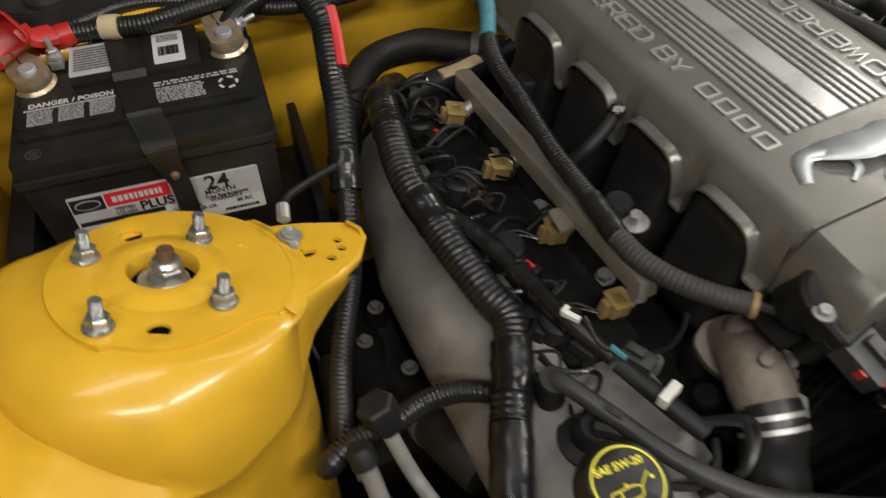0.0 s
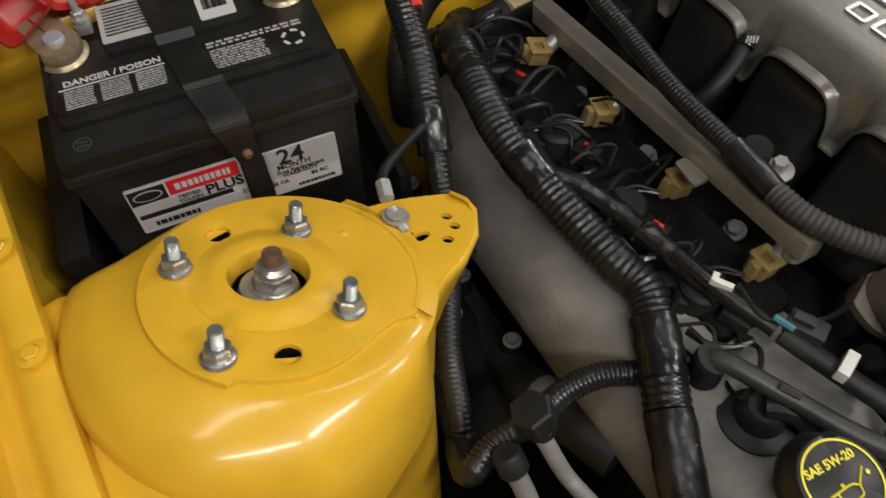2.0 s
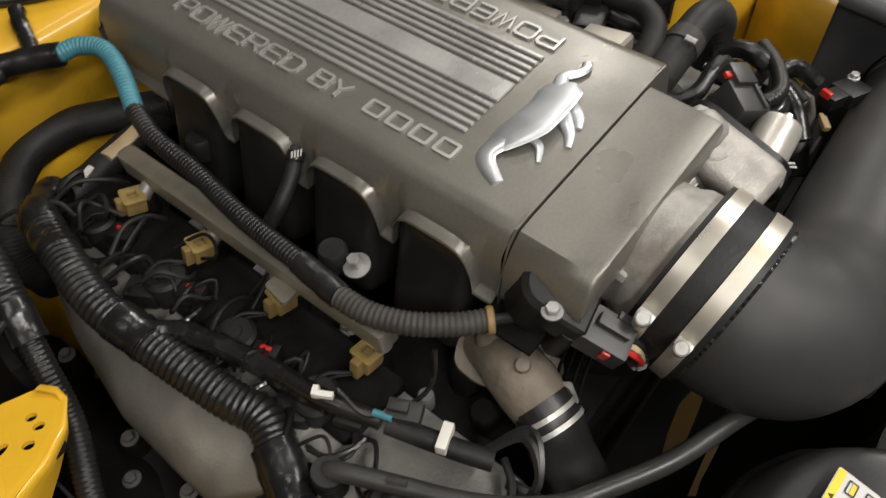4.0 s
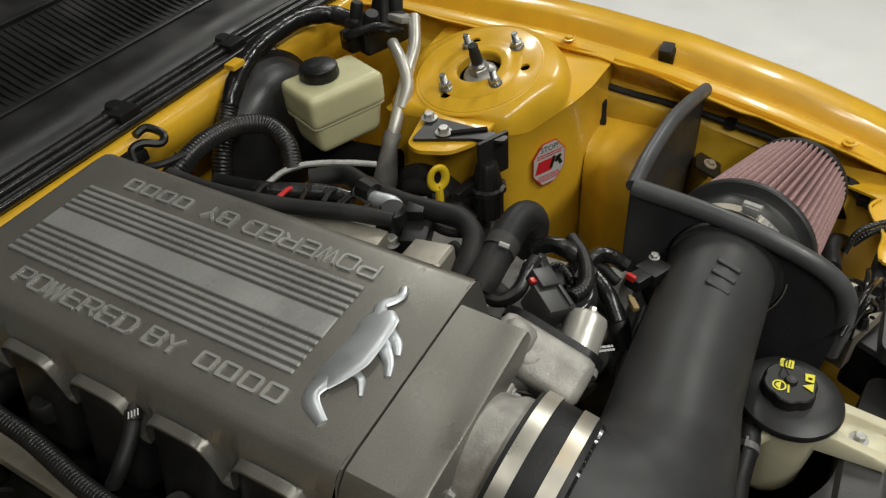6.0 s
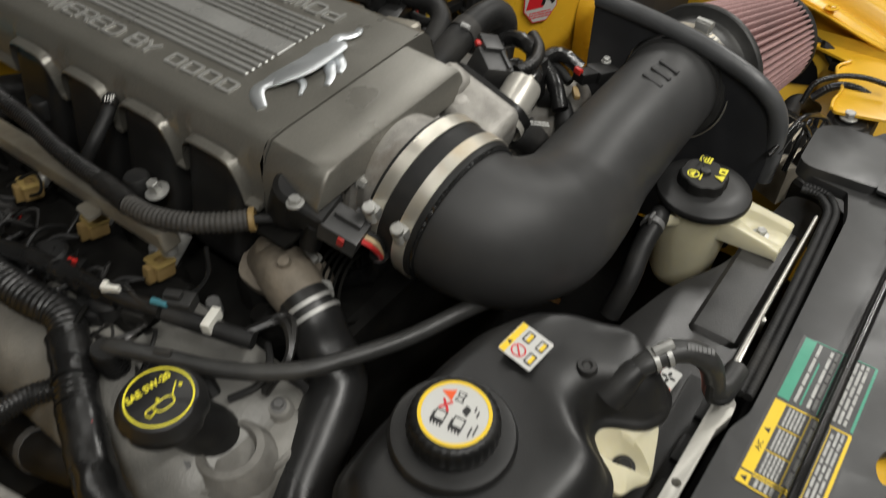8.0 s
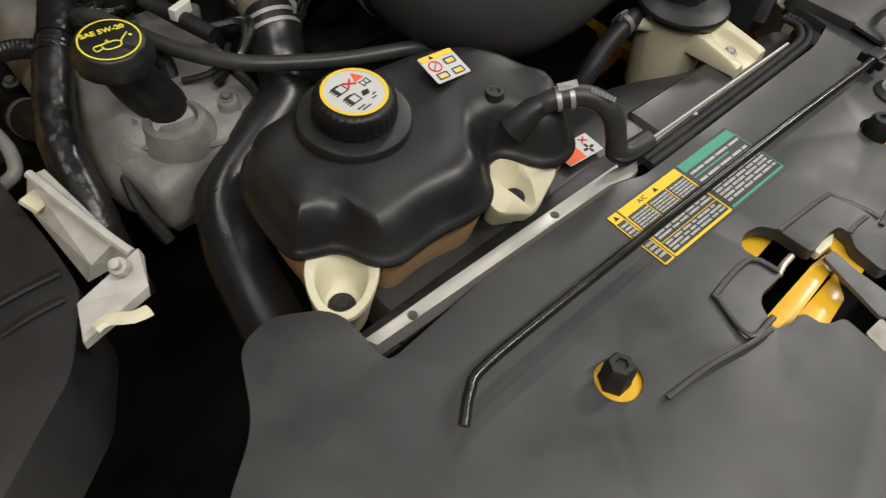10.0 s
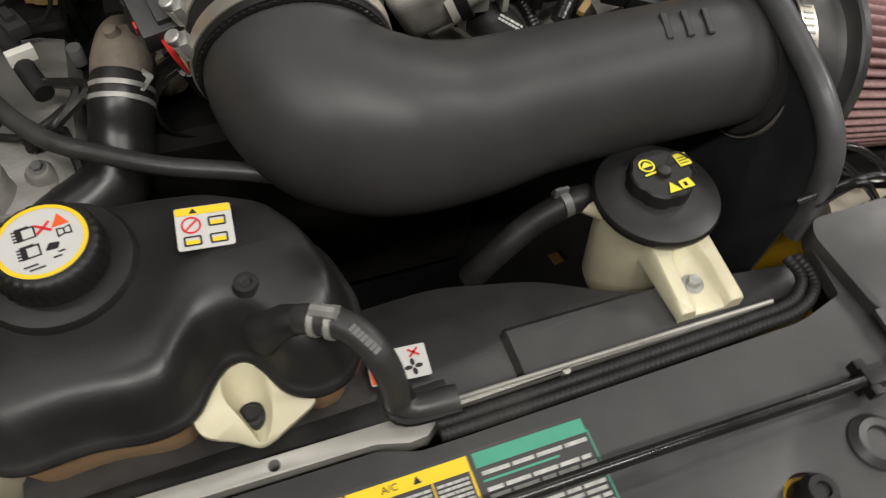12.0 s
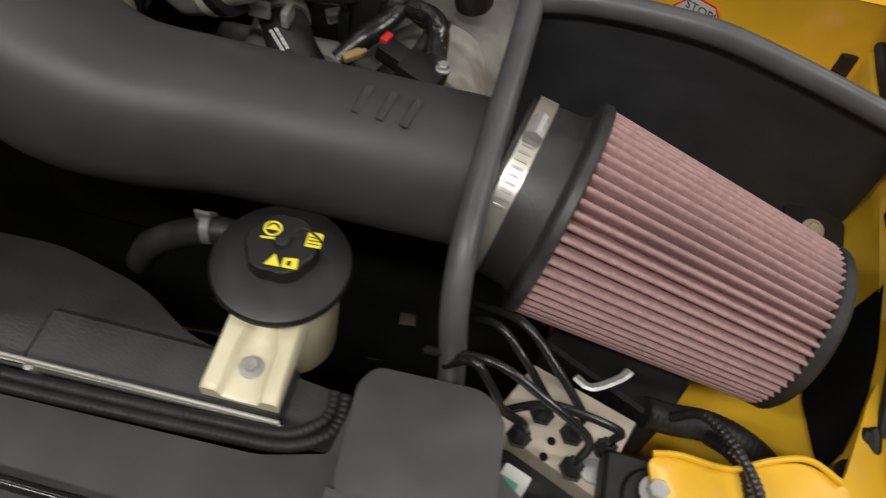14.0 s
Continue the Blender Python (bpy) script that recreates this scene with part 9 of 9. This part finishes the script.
part("stem", tube([dpos + Vector((0, 0, -0.016)), dpos + Vector((0, 0, -0.04))], 0.006, 10, 0.004), label_yellow, dip)
evr = thing("vacuum_valve", "black ribbed vacuum valve below the tower bracket", "valve")
part("cap", lathe([(0, 0.026), (0.012, 0.026), (0.015, 0.022), (0.021, -0.010), (0.026, -0.012), (0.026, -0.02), (0.022, -0.022), (0.022, -0.06)], 60, star=lambda u: 1 - 0.05 * (((u * 12) % 1) < 0.35)), black_plastic, evr, "fluted black cap", m=Matrix.Translation((0.404, -0.021, 0.809)))
part("arm", box(0.07, 0.014, 0.012, 0.003), black_plastic, evr, m=Matrix.Translation((0.392, -0.002, 0.8)) @ pose(0, 0, 0, 0, 0, -10))
# octagonal sticker on the tower wall
hs = thing("octagon_sticker", "white octagonal caution sticker with a red rim on the tower", "sticker")
HM = frame_of(s(0.524, -0.014, 0.774) + Vector((-0.0045, -0.008, 0)), (-0.475, -0.88, 0.0), (0.86, -0.50, 0))


def octo(r, sx=0.80):
    return [(r * sx * math.cos(math.pi / 8 + k * math.pi / 4), r * math.sin(math.pi / 8 + k * math.pi / 4)) for k in range(8)]


part("rim", plate(octo(0.040), 0.0006), label_red, hs, "red rim", m=HM)
part("face", plate(octo(0.038), 0.0004), label_white, hs, "white face", m=HM @ pose(0, 0, 0.0004))
part("writing", text_mesh("STOP!", 0.0125, 0.0001), label_black, hs, m=HM @ pose(0, 0.026, 0.0006))
part("writing", bars(2, 0.046, 0.008, rng, 0.45), label_red, hs, m=HM @ pose(0, 0.0155, 0.0004))
part("writing", bars(3, 0.040, 0.012, rng, 0.45), label_red, hs, m=HM @ pose(0, -0.024, 0.0004))
part("maker_mark", plate([(-0.026, -0.013), (0.004, -0.013), (0.010, 0.008), (-0.020, 0.008)], 0.0002), label_red, hs, m=HM @ pose(0, 0, 0.0007))
part("maker_mark", joined(moved(box(0.006, 0.020, 0.0002, 0), pose(0.006, 0, 0.0009, 0, 0, -18)), moved(box(0.006, 0.018, 0.0002, 0), pose(0.018, -0.001, 0.0009, 0, 0, 30)), moved(box(0.006, 0.014, 0.0002, 0), pose(0.016, 0.003, 0.0009, 0, 0, -50))), label_black, hs, m=HM)
# wing fixings
bmp = thing("wing_bump_stop", "black rubber bump stop clipped on the wing edge", "bump stop")
part("block", joined(box(0.020, 0.024, 0.030, 0.006, 3), moved(box(0.024, 0.020, 0.010, 0.004), pose(-0.004, 0, 0.018))), rubber, bmp, m=Matrix.Translation((0.745, -0.161, 0.853)) @ pose(0, 0, 0, 0, -15, 0))
grm = thing("wing_clip", "dark rubber clip on the inner wing", "clip")
part("clip", joined(box(0.016, 0.010, 0.040, 0.004, 2), moved(box(0.022, 0.012, 0.010, 0.003), pose(0, 0, -0.012))), rubber, grm, m=Matrix.Translation((0.655, -0.096, 0.790)) @ pose(0, 0, 0, 0, 0, 20))
sbk = thing("shield_bracket", "grey steel bracket and screw holding the heat shield", "bracket")
part("plate", plate(rounded([(-0.03, -0.02), (0.03, -0.02), (0.03, 0.015), (0.01, 0.022), (-0.03, 0.02)], 0.006), 0.003), black_satin, sbk, m=Matrix.Translation((0.640, -0.268, 0.748)) @ pose(0, 0, 0, 25, 10, 10))
bolt("bracket_screw", (0.636, -0.270, 0.752), (0, -0.4, 1), 0.006, 0.005, 0.010, brass, parent=sbk)
fc = thing("wing_cable", "thin black release cable clipped along the wing gutter", "cable")
part("cable", tube([(0.655, 0.10, 0.850), (0.668, 0.0, 0.842), (0.675, -0.117, 0.821), (0.678, -0.196, 0.813), (0.68, -0.281, 0.8), (0.68, -0.38, 0.779), (0.672, -0.479, 0.739), (0.665, -0.45, 0.759), (0.657, -0.478, 0.735), (0.631, -0.505, 0.735), (0.606, -0.535, 0.735)], 0.0052, 10, 0.006), rubber, fc)
for p in ((0.68, -0.281, 0.8), (0.672, -0.479, 0.739), (0.656, -0.478, 0.737)):
    part("clip", box(0.014, 0.016, 0.014, 0.003), black_plastic, fc, m=Matrix.Translation(p))
# no hole is cut: a flat near-black face paints the opening's shade
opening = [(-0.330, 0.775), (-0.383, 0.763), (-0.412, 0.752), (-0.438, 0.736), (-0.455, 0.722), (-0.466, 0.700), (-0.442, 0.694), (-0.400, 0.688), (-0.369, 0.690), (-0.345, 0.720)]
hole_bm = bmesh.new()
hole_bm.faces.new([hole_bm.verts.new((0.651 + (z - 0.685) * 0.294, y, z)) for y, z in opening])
part("wing_opening", hole_bm, shade_black, car_body, "near-black face painting the shade of an opening in the inner wing")
# front corner by the headlamp
fcn = thing("lamp_mounting", "yellow body panel behind the driver's headlamp", "body panel")
part("panel", plate(rounded([(0.506, -0.51), (0.528, -0.506), (0.563, -0.507), (0.59, -0.494), (0.618, -0.486), (0.641, -0.497), (0.668, -0.421), (0.701, -0.362), (0.715, -0.53), (0.531, -0.593)], 0.012), 0.004, bevel=0.001, height=lambda x, y: 0.755), yellow, fcn, "folded yellow panel")
part("flange", tube([(0.510, -0.508, 0.756), (0.528, -0.505, 0.757), (0.563, -0.506, 0.757), (0.590, -0.493, 0.757), (0.618, -0.485, 0.757), (0.640, -0.496, 0.757)], 0.0024, 8, 0.005), yellow, fcn, "rolled front flange")
hbx = thing("headlamp_mount", "black headlamp mount with a bright bolt", "bracket")
hp = Vector((0.516, -0.531, 0.748))
part("mount", joined(box(0.07, 0.06, 0.03, 0.008, 3), moved(lathe([(0, 0.006), (0.02, 0.006), (0.026, 0.0), (0.026, -0.02)], 24), pose(0, 0, 0.012))), black_plastic, hbx, m=Matrix.Translation(hp - Vector((0, 0.004, 0.022))))
bolt("mount_bolt", hp + Vector((0, 0, -0.001)), (0, 0, 1), 0.0075, 0.007, 0.0115, parent=hbx)
cfr = thing("headlamp_loom", "ribbed black headlamp loom arching over the corner", "wiring loom")
part("sleeve", tube([(0.527, -0.47, 0.74), (0.54, -0.475, 0.765), (0.558, -0.497, 0.775), (0.574, -0.525, 0.775), (0.579, -0.56, 0.772)], 0.0040, 12, ribs=0.0006, pitch=0.004), conduit, cfr, "ribbed sleeve", sharp=75)
part("sleeve", tube([(0.556, -0.476, 0.735), (0.564, -0.489, 0.75), (0.574, -0.503, 0.755), (0.578, -0.521, 0.755), (0.58, -0.538, 0.75)], 0.0060, 12, ribs=0.0008, pitch=0.0036), conduit, cfr, "", sharp=75)
big = thing("abs_loom", "thick black loom leaving the brake unit", "wiring loom")
part("sleeve", tube([(0.512, -0.461, 0.72), (0.536, -0.459, 0.715), (0.564, -0.455, 0.71), (0.594, -0.457, 0.7), (0.625, -0.463, 0.68), (0.652, -0.482, 0.66)], 0.0125, 14, ribs=0.0006, pitch=0.005), rubber, big, "ribbed sleeve", sharp=75)
# brake unit with its pipes
abs_ = thing("abs_unit", "stained aluminium anti-lock brake block with black pipes", "brake unit")
q4 = [Vector(p) for p in ((0.397, -0.501, 0.722), (0.424, -0.445, 0.722), (0.507, -0.472, 0.722), (0.483, -0.537, 0.722))]
part("block", loft([[p + Vector((0, 0, -0.055)) for p in q4], [p + Vector((0, 0, -0.003)) for p in q4], [p.lerp((q4[0] + q4[2]) / 2, 0.02) for p in q4]]), stained_block, abs_, "stained machined block", sharp=20)
qm = (q4[0] + q4[1] + q4[2] + q4[3]) / 4
for tip, bend, far in (((0.422, -0.506, 0.726), (0.403, -0.51, 0.77), (0.375, -0.496, 0.8)), ((0.463, -0.52, 0.726), (0.463, -0.513, 0.765), (0.388, -0.493, 0.8)), ((0.485, -0.5, 0.726), (0.487, -0.498, 0.755), (0.429, -0.497, 0.765)), ((0.436, -0.484, 0.726), (0.432, -0.482, 0.75), (0.387, -0.453, 0.78)), ((0.46, -0.494, 0.726), (0.459, -0.491, 0.755), (0.403, -0.452, 0.79))):
    tip, bend, far = Vector(tip), Vector(bend), Vector(far)
    pipe = part("pipe", tube([tip + Vector((0, 0, -0.006)), tip + Vector((0, 0, 0.018)), bend, bend.lerp(far, 0.5) + Vector((0, 0, 0.006)), far, far + (far - bend) * 0.6 + Vector((0, 0, -0.05))], 0.0033, 8, 0.003), rubber_gloss, abs_, "thin black brake pipe", sharp=60)
    part("flare_nut", lathe([(0, 0.014), (0.0045, 0.014), (0.007, 0.010), (0.0075, 0.0), (0.010, -0.0005)], 6), rubber, pipe, m=Matrix.Translation(tip + Vector((0, 0, -0.003))))
part("plug", lathe([(0, 0.001), (0.007, 0.001), (0.008, 0.0025), (0.010, 0.0025), (0.0105, 0.0)], 20), steel, abs_, m=Matrix.Translation((0.478, -0.517, 0.722)))
for p in ((0.446, -0.503, 0.722), (0.442, -0.516, 0.722)):
    part("plug", lathe([(0, 0.0006), (0.003, 0.0006), (0.0034, 0)], 10), grimy, abs_, m=Matrix.Translation(p))
part("motor", box(0.10, 0.09, 0.08, 0.012, 3), black_plastic, abs_, "black pump motor housing", m=Matrix.Translation(qm + Vector((-0.01, -0.075, -0.06))) @ pose(0, 0, 0, 0, 0, -25))
part("wiring_head", box(0.11, 0.05, 0.07, 0.008, 3), black_plastic, abs_, "black control housing", m=Matrix.Translation(qm + Vector((0.035, 0.065, -0.035))) @ pose(0, 0, 0, 0, 0, -25))
part("clip", tube([(0.455, -0.454, 0.735), (0.467, -0.46, 0.736), (0.486, -0.449, 0.738), (0.494, -0.44, 0.738)], 0.004, 6, 0.004, flat=0.5), steel, abs_, "pale wire clip")
part("sticker", plate(rounded([(-0.010, -0.014), (0.010, -0.014), (0.010, 0.014), (-0.010, 0.014)], 0.002), 0.0004), label_white, abs_, "small white and green sticker", m=Matrix.Translation((0.42, -0.549, 0.735)) @ pose(0, 0, 0, 20, 0, -20))
part("sticker_field", plate([(-0.009, -0.006), (0.004, -0.006), (0.004, 0.006), (-0.009, 0.006)], 0.0003), label_green, abs_, m=Matrix.Translation((0.42, -0.55, 0.736)) @ pose(0, 0, 0, 20, 0, -20))
# near-black sheets added below the hoses to give the bay's deep shade
tray = part("undertray", plate(rounded([(-0.66, -0.62), (-0.10, -0.62), (-0.10, 0.40), (-0.66, 0.40)], 0.05), 0.01, height=lambda x, y: 0.40), shade_black, None)
tagged(tray, "near-black sheet painting the shade deep below the engine bay", "undertray", kind="structure")
tray2 = part("undertray", plate(rounded([(-0.14, -0.62), (0.64, -0.62), (0.64, 0.40), (-0.14, 0.40)], 0.05), 0.01, [[(0.281, -0.251), (0.301, -0.249), (0.305, -0.271), (0.284, -0.274)], [(0.257, -0.324), (0.283, -0.322), (0.282, -0.327), (0.261, -0.33)], [(0.193, -0.293), (0.165, -0.299), (0.131, -0.305), (0.073, -0.313), (0.04, -0.298), (0.077, -0.288), (0.125, -0.28), (0.171, -0.285)], [(0.165, -0.333), (0.128, -0.345), (0.097, -0.348), (0.051, -0.35), (0.026, -0.355), (0.019, -0.346), (0.071, -0.34), (0.121, -0.337)]], height=lambda x, y: 0.42), shade_black, None)
tagged(tray2, "near-black sheet painting the shade deep below the engine bay", "undertray", kind="structure")

# hoses and wires between the throttle and the driver's tower
rhs = thing("coolant_hose", "black coolant hose with a pale spring clamp and white print", "hose")
part("hose", tube([(0.141, -0.204, 0.815), (0.151, -0.227, 0.815), (0.167, -0.251, 0.805), (0.184, -0.259, 0.78)], 0.0205, 20, 0.005), rubber, rhs, "smooth black hose", sharp=60)
part("clamp", joined(tube([(0.15, -0.224, 0.816), (0.155, -0.234, 0.815)], 0.0222, 20, 0.003), moved(box(0.018, 0.006, 0.014, 0.002), Matrix.Translation((0.142, -0.253, 0.84))), moved(box(0.006, 0.018, 0.014, 0.002), Matrix.Translation((0.165, -0.25, 0.838)))), pale_strip, rhs, "pale spring clamp")
part("writing", bars(2, 0.022, 0.009, rng, 0.4), faded_print, rhs, "white print", m=frame_of((0.165, -0.272, 0.83), (0.1, -0.25, 1), (0.6, -0.6, 0)))
for pts, r, mt, rb in ((((0.163, -0.203, 0.86), (0.172, -0.237, 0.862), (0.194, -0.243, 0.862), (0.223, -0.226, 0.858), (0.252, -0.209, 0.85)), 0.0095, rubber_gloss, 0), (((0.252, -0.209, 0.85), (0.247, -0.23, 0.842), (0.231, -0.253, 0.835), (0.215, -0.27, 0.82)), 0.0095, tape, 0), (((0.176, -0.231, 0.875), (0.201, -0.237, 0.875), (0.247, -0.217, 0.865), (0.277, -0.191, 0.86)), 0.0075, conduit, 0.0009), (((0.267, -0.193, 0.83), (0.279, -0.223, 0.83), (0.271, -0.25, 0.82)), 0.006, rubber, 0), (((0.185, -0.179, 0.8), (0.205, -0.21, 0.8), (0.21, -0.237, 0.79)), 0.007, conduit, 0.0008), (((0.218, -0.07, 0.85), (0.198, -0.104, 0.845), (0.189, -0.137, 0.84), (0.183, -0.161, 0.83)), 0.009, rubber, 0), (((0.238, -0.152, 0.84), (0.235, -0.175, 0.835), (0.257, -0.185, 0.83), (0.243, -0.209, 0.825)), 0.0065, conduit, 0.0008), (((0.237, -0.02, 0.86), (0.229, -0.057, 0.86), (0.239, -0.08, 0.855), (0.233, -0.102, 0.85)), 0.006, rubber, 0), (((0.25, -0.223, 0.8), (0.255, -0.245, 0.8), (0.242, -0.264, 0.79), (0.222, -0.277, 0.77)), 0.012, rubber, 0)):
    wsl = thing("wire_sleeve", "black wrapped wires between throttle and tower", "wiring", "wires near the tower")
    part("sleeve", tube(pts, r, 12, 0.004, lumps=0.0 if rb else 0.05, ribs=rb, pitch=0.004), mt, wsl, sharp=70)
for p, sx, sy, sz, rz, mt in (((0.191, -0.21, 0.815), 0.014, 0.010, 0.010, 30, white_plastic), ((0.229, -0.28, 0.838), 0.016, 0.007, 0.006, 40, tan_plastic), ((0.219, -0.201, 0.82), 0.030, 0.020, 0.018, -30, black_plastic), ((0.208, -0.117, 0.862), 0.022, 0.030, 0.018, 15, black_plastic), ((0.221, -0.196, 0.838), 0.020, 0.016, 0.022, 40, black_plastic)):
    small = part("wire_plug", joined(box(sx, sy, sz, 0.002), moved(box(sx * 0.5, sy * 0.6, sz * 0.6, 0.001), pose(sx * 0.5, 0, 0))), mt, None, m=Matrix.Translation(p) @ pose(0, 0, 0, 8, -6, rz))
    tagged(small, "small plastic wiring plug among the hoses", "connector", "plugs near the tower")
port = thing("service_port", "thin pipe end closed by a lime-green cap", "service port")
part("stem", tube([(0.440, 0.002, 0.664), (0.443, 0.016, 0.640), (0.446, 0.020, 0.60)], 0.005, 10, 0.006), grimy, port, "dark thin pipe")
part("cap", lathe([(0, 0.012), (0.0055, 0.012), (0.0075, 0.010), (0.0078, -0.006), (0.0065, -0.009), (0, -0.009)], 20), lime_plastic, port, "bright lime-green cap", m=frame_of((0.439, -0.003, 0.672), (0.2, -0.6, 0.6)))
rail2 = thing("fuel_rail", "tan-grey steel fuel rail half hidden by a loom", "fuel rail")
r2a, r2b = Vector((0.146, 0.158, 0.88)), Vector((0.158, -0.02, 0.88))
part("bar", box((r2b - r2a).length, 0.030, 0.020, 0.004, 2), rail_metal, rail2, "flat steel rail", m=frame_of((r2a + r2b) / 2, (0, 0, 1), r2b - r2a))
part("end", box(0.05, 0.045, 0.03, 0.008, 3), rail_metal, rail2, "folded rail end", m=frame_of(Vector((0.162, -0.072, 0.872)), (0.1, 0.1, 1), r2b - r2a))
# dark hoses under the tower bracket, added to darken the yellow wall behind
for pts, r in ((((0.430, 0.145, 0.735), (0.424, 0.095, 0.762), (0.415, 0.045, 0.752), (0.408, 0.005, 0.722), (0.405, -0.02, 0.66)), 0.021), (((0.440, 0.120, 0.70), (0.432, 0.070, 0.722), (0.424, 0.025, 0.712), (0.416, -0.025, 0.690), (0.41, -0.06, 0.64)), 0.022), (((0.402, 0.110, 0.755), (0.394, 0.070, 0.772), (0.386, 0.030, 0.768), (0.380, -0.010, 0.745)), 0.012)):
    vh = thing("vacuum_hose", "thick black hose added to darken the wall below the tower bracket", "hose", "hoses under the bracket")
    part("hose", tube(pts, r, 16, 0.006, lumps=0.02), rubber, vh, sharp=60)
    part("band", tube([Vector(pts[1]).lerp(pts[2], 0.45), Vector(pts[1]).lerp(pts[2], 0.60)], r * 1.07, 16, 0.004), dull_steel, vh, "dull hose band")
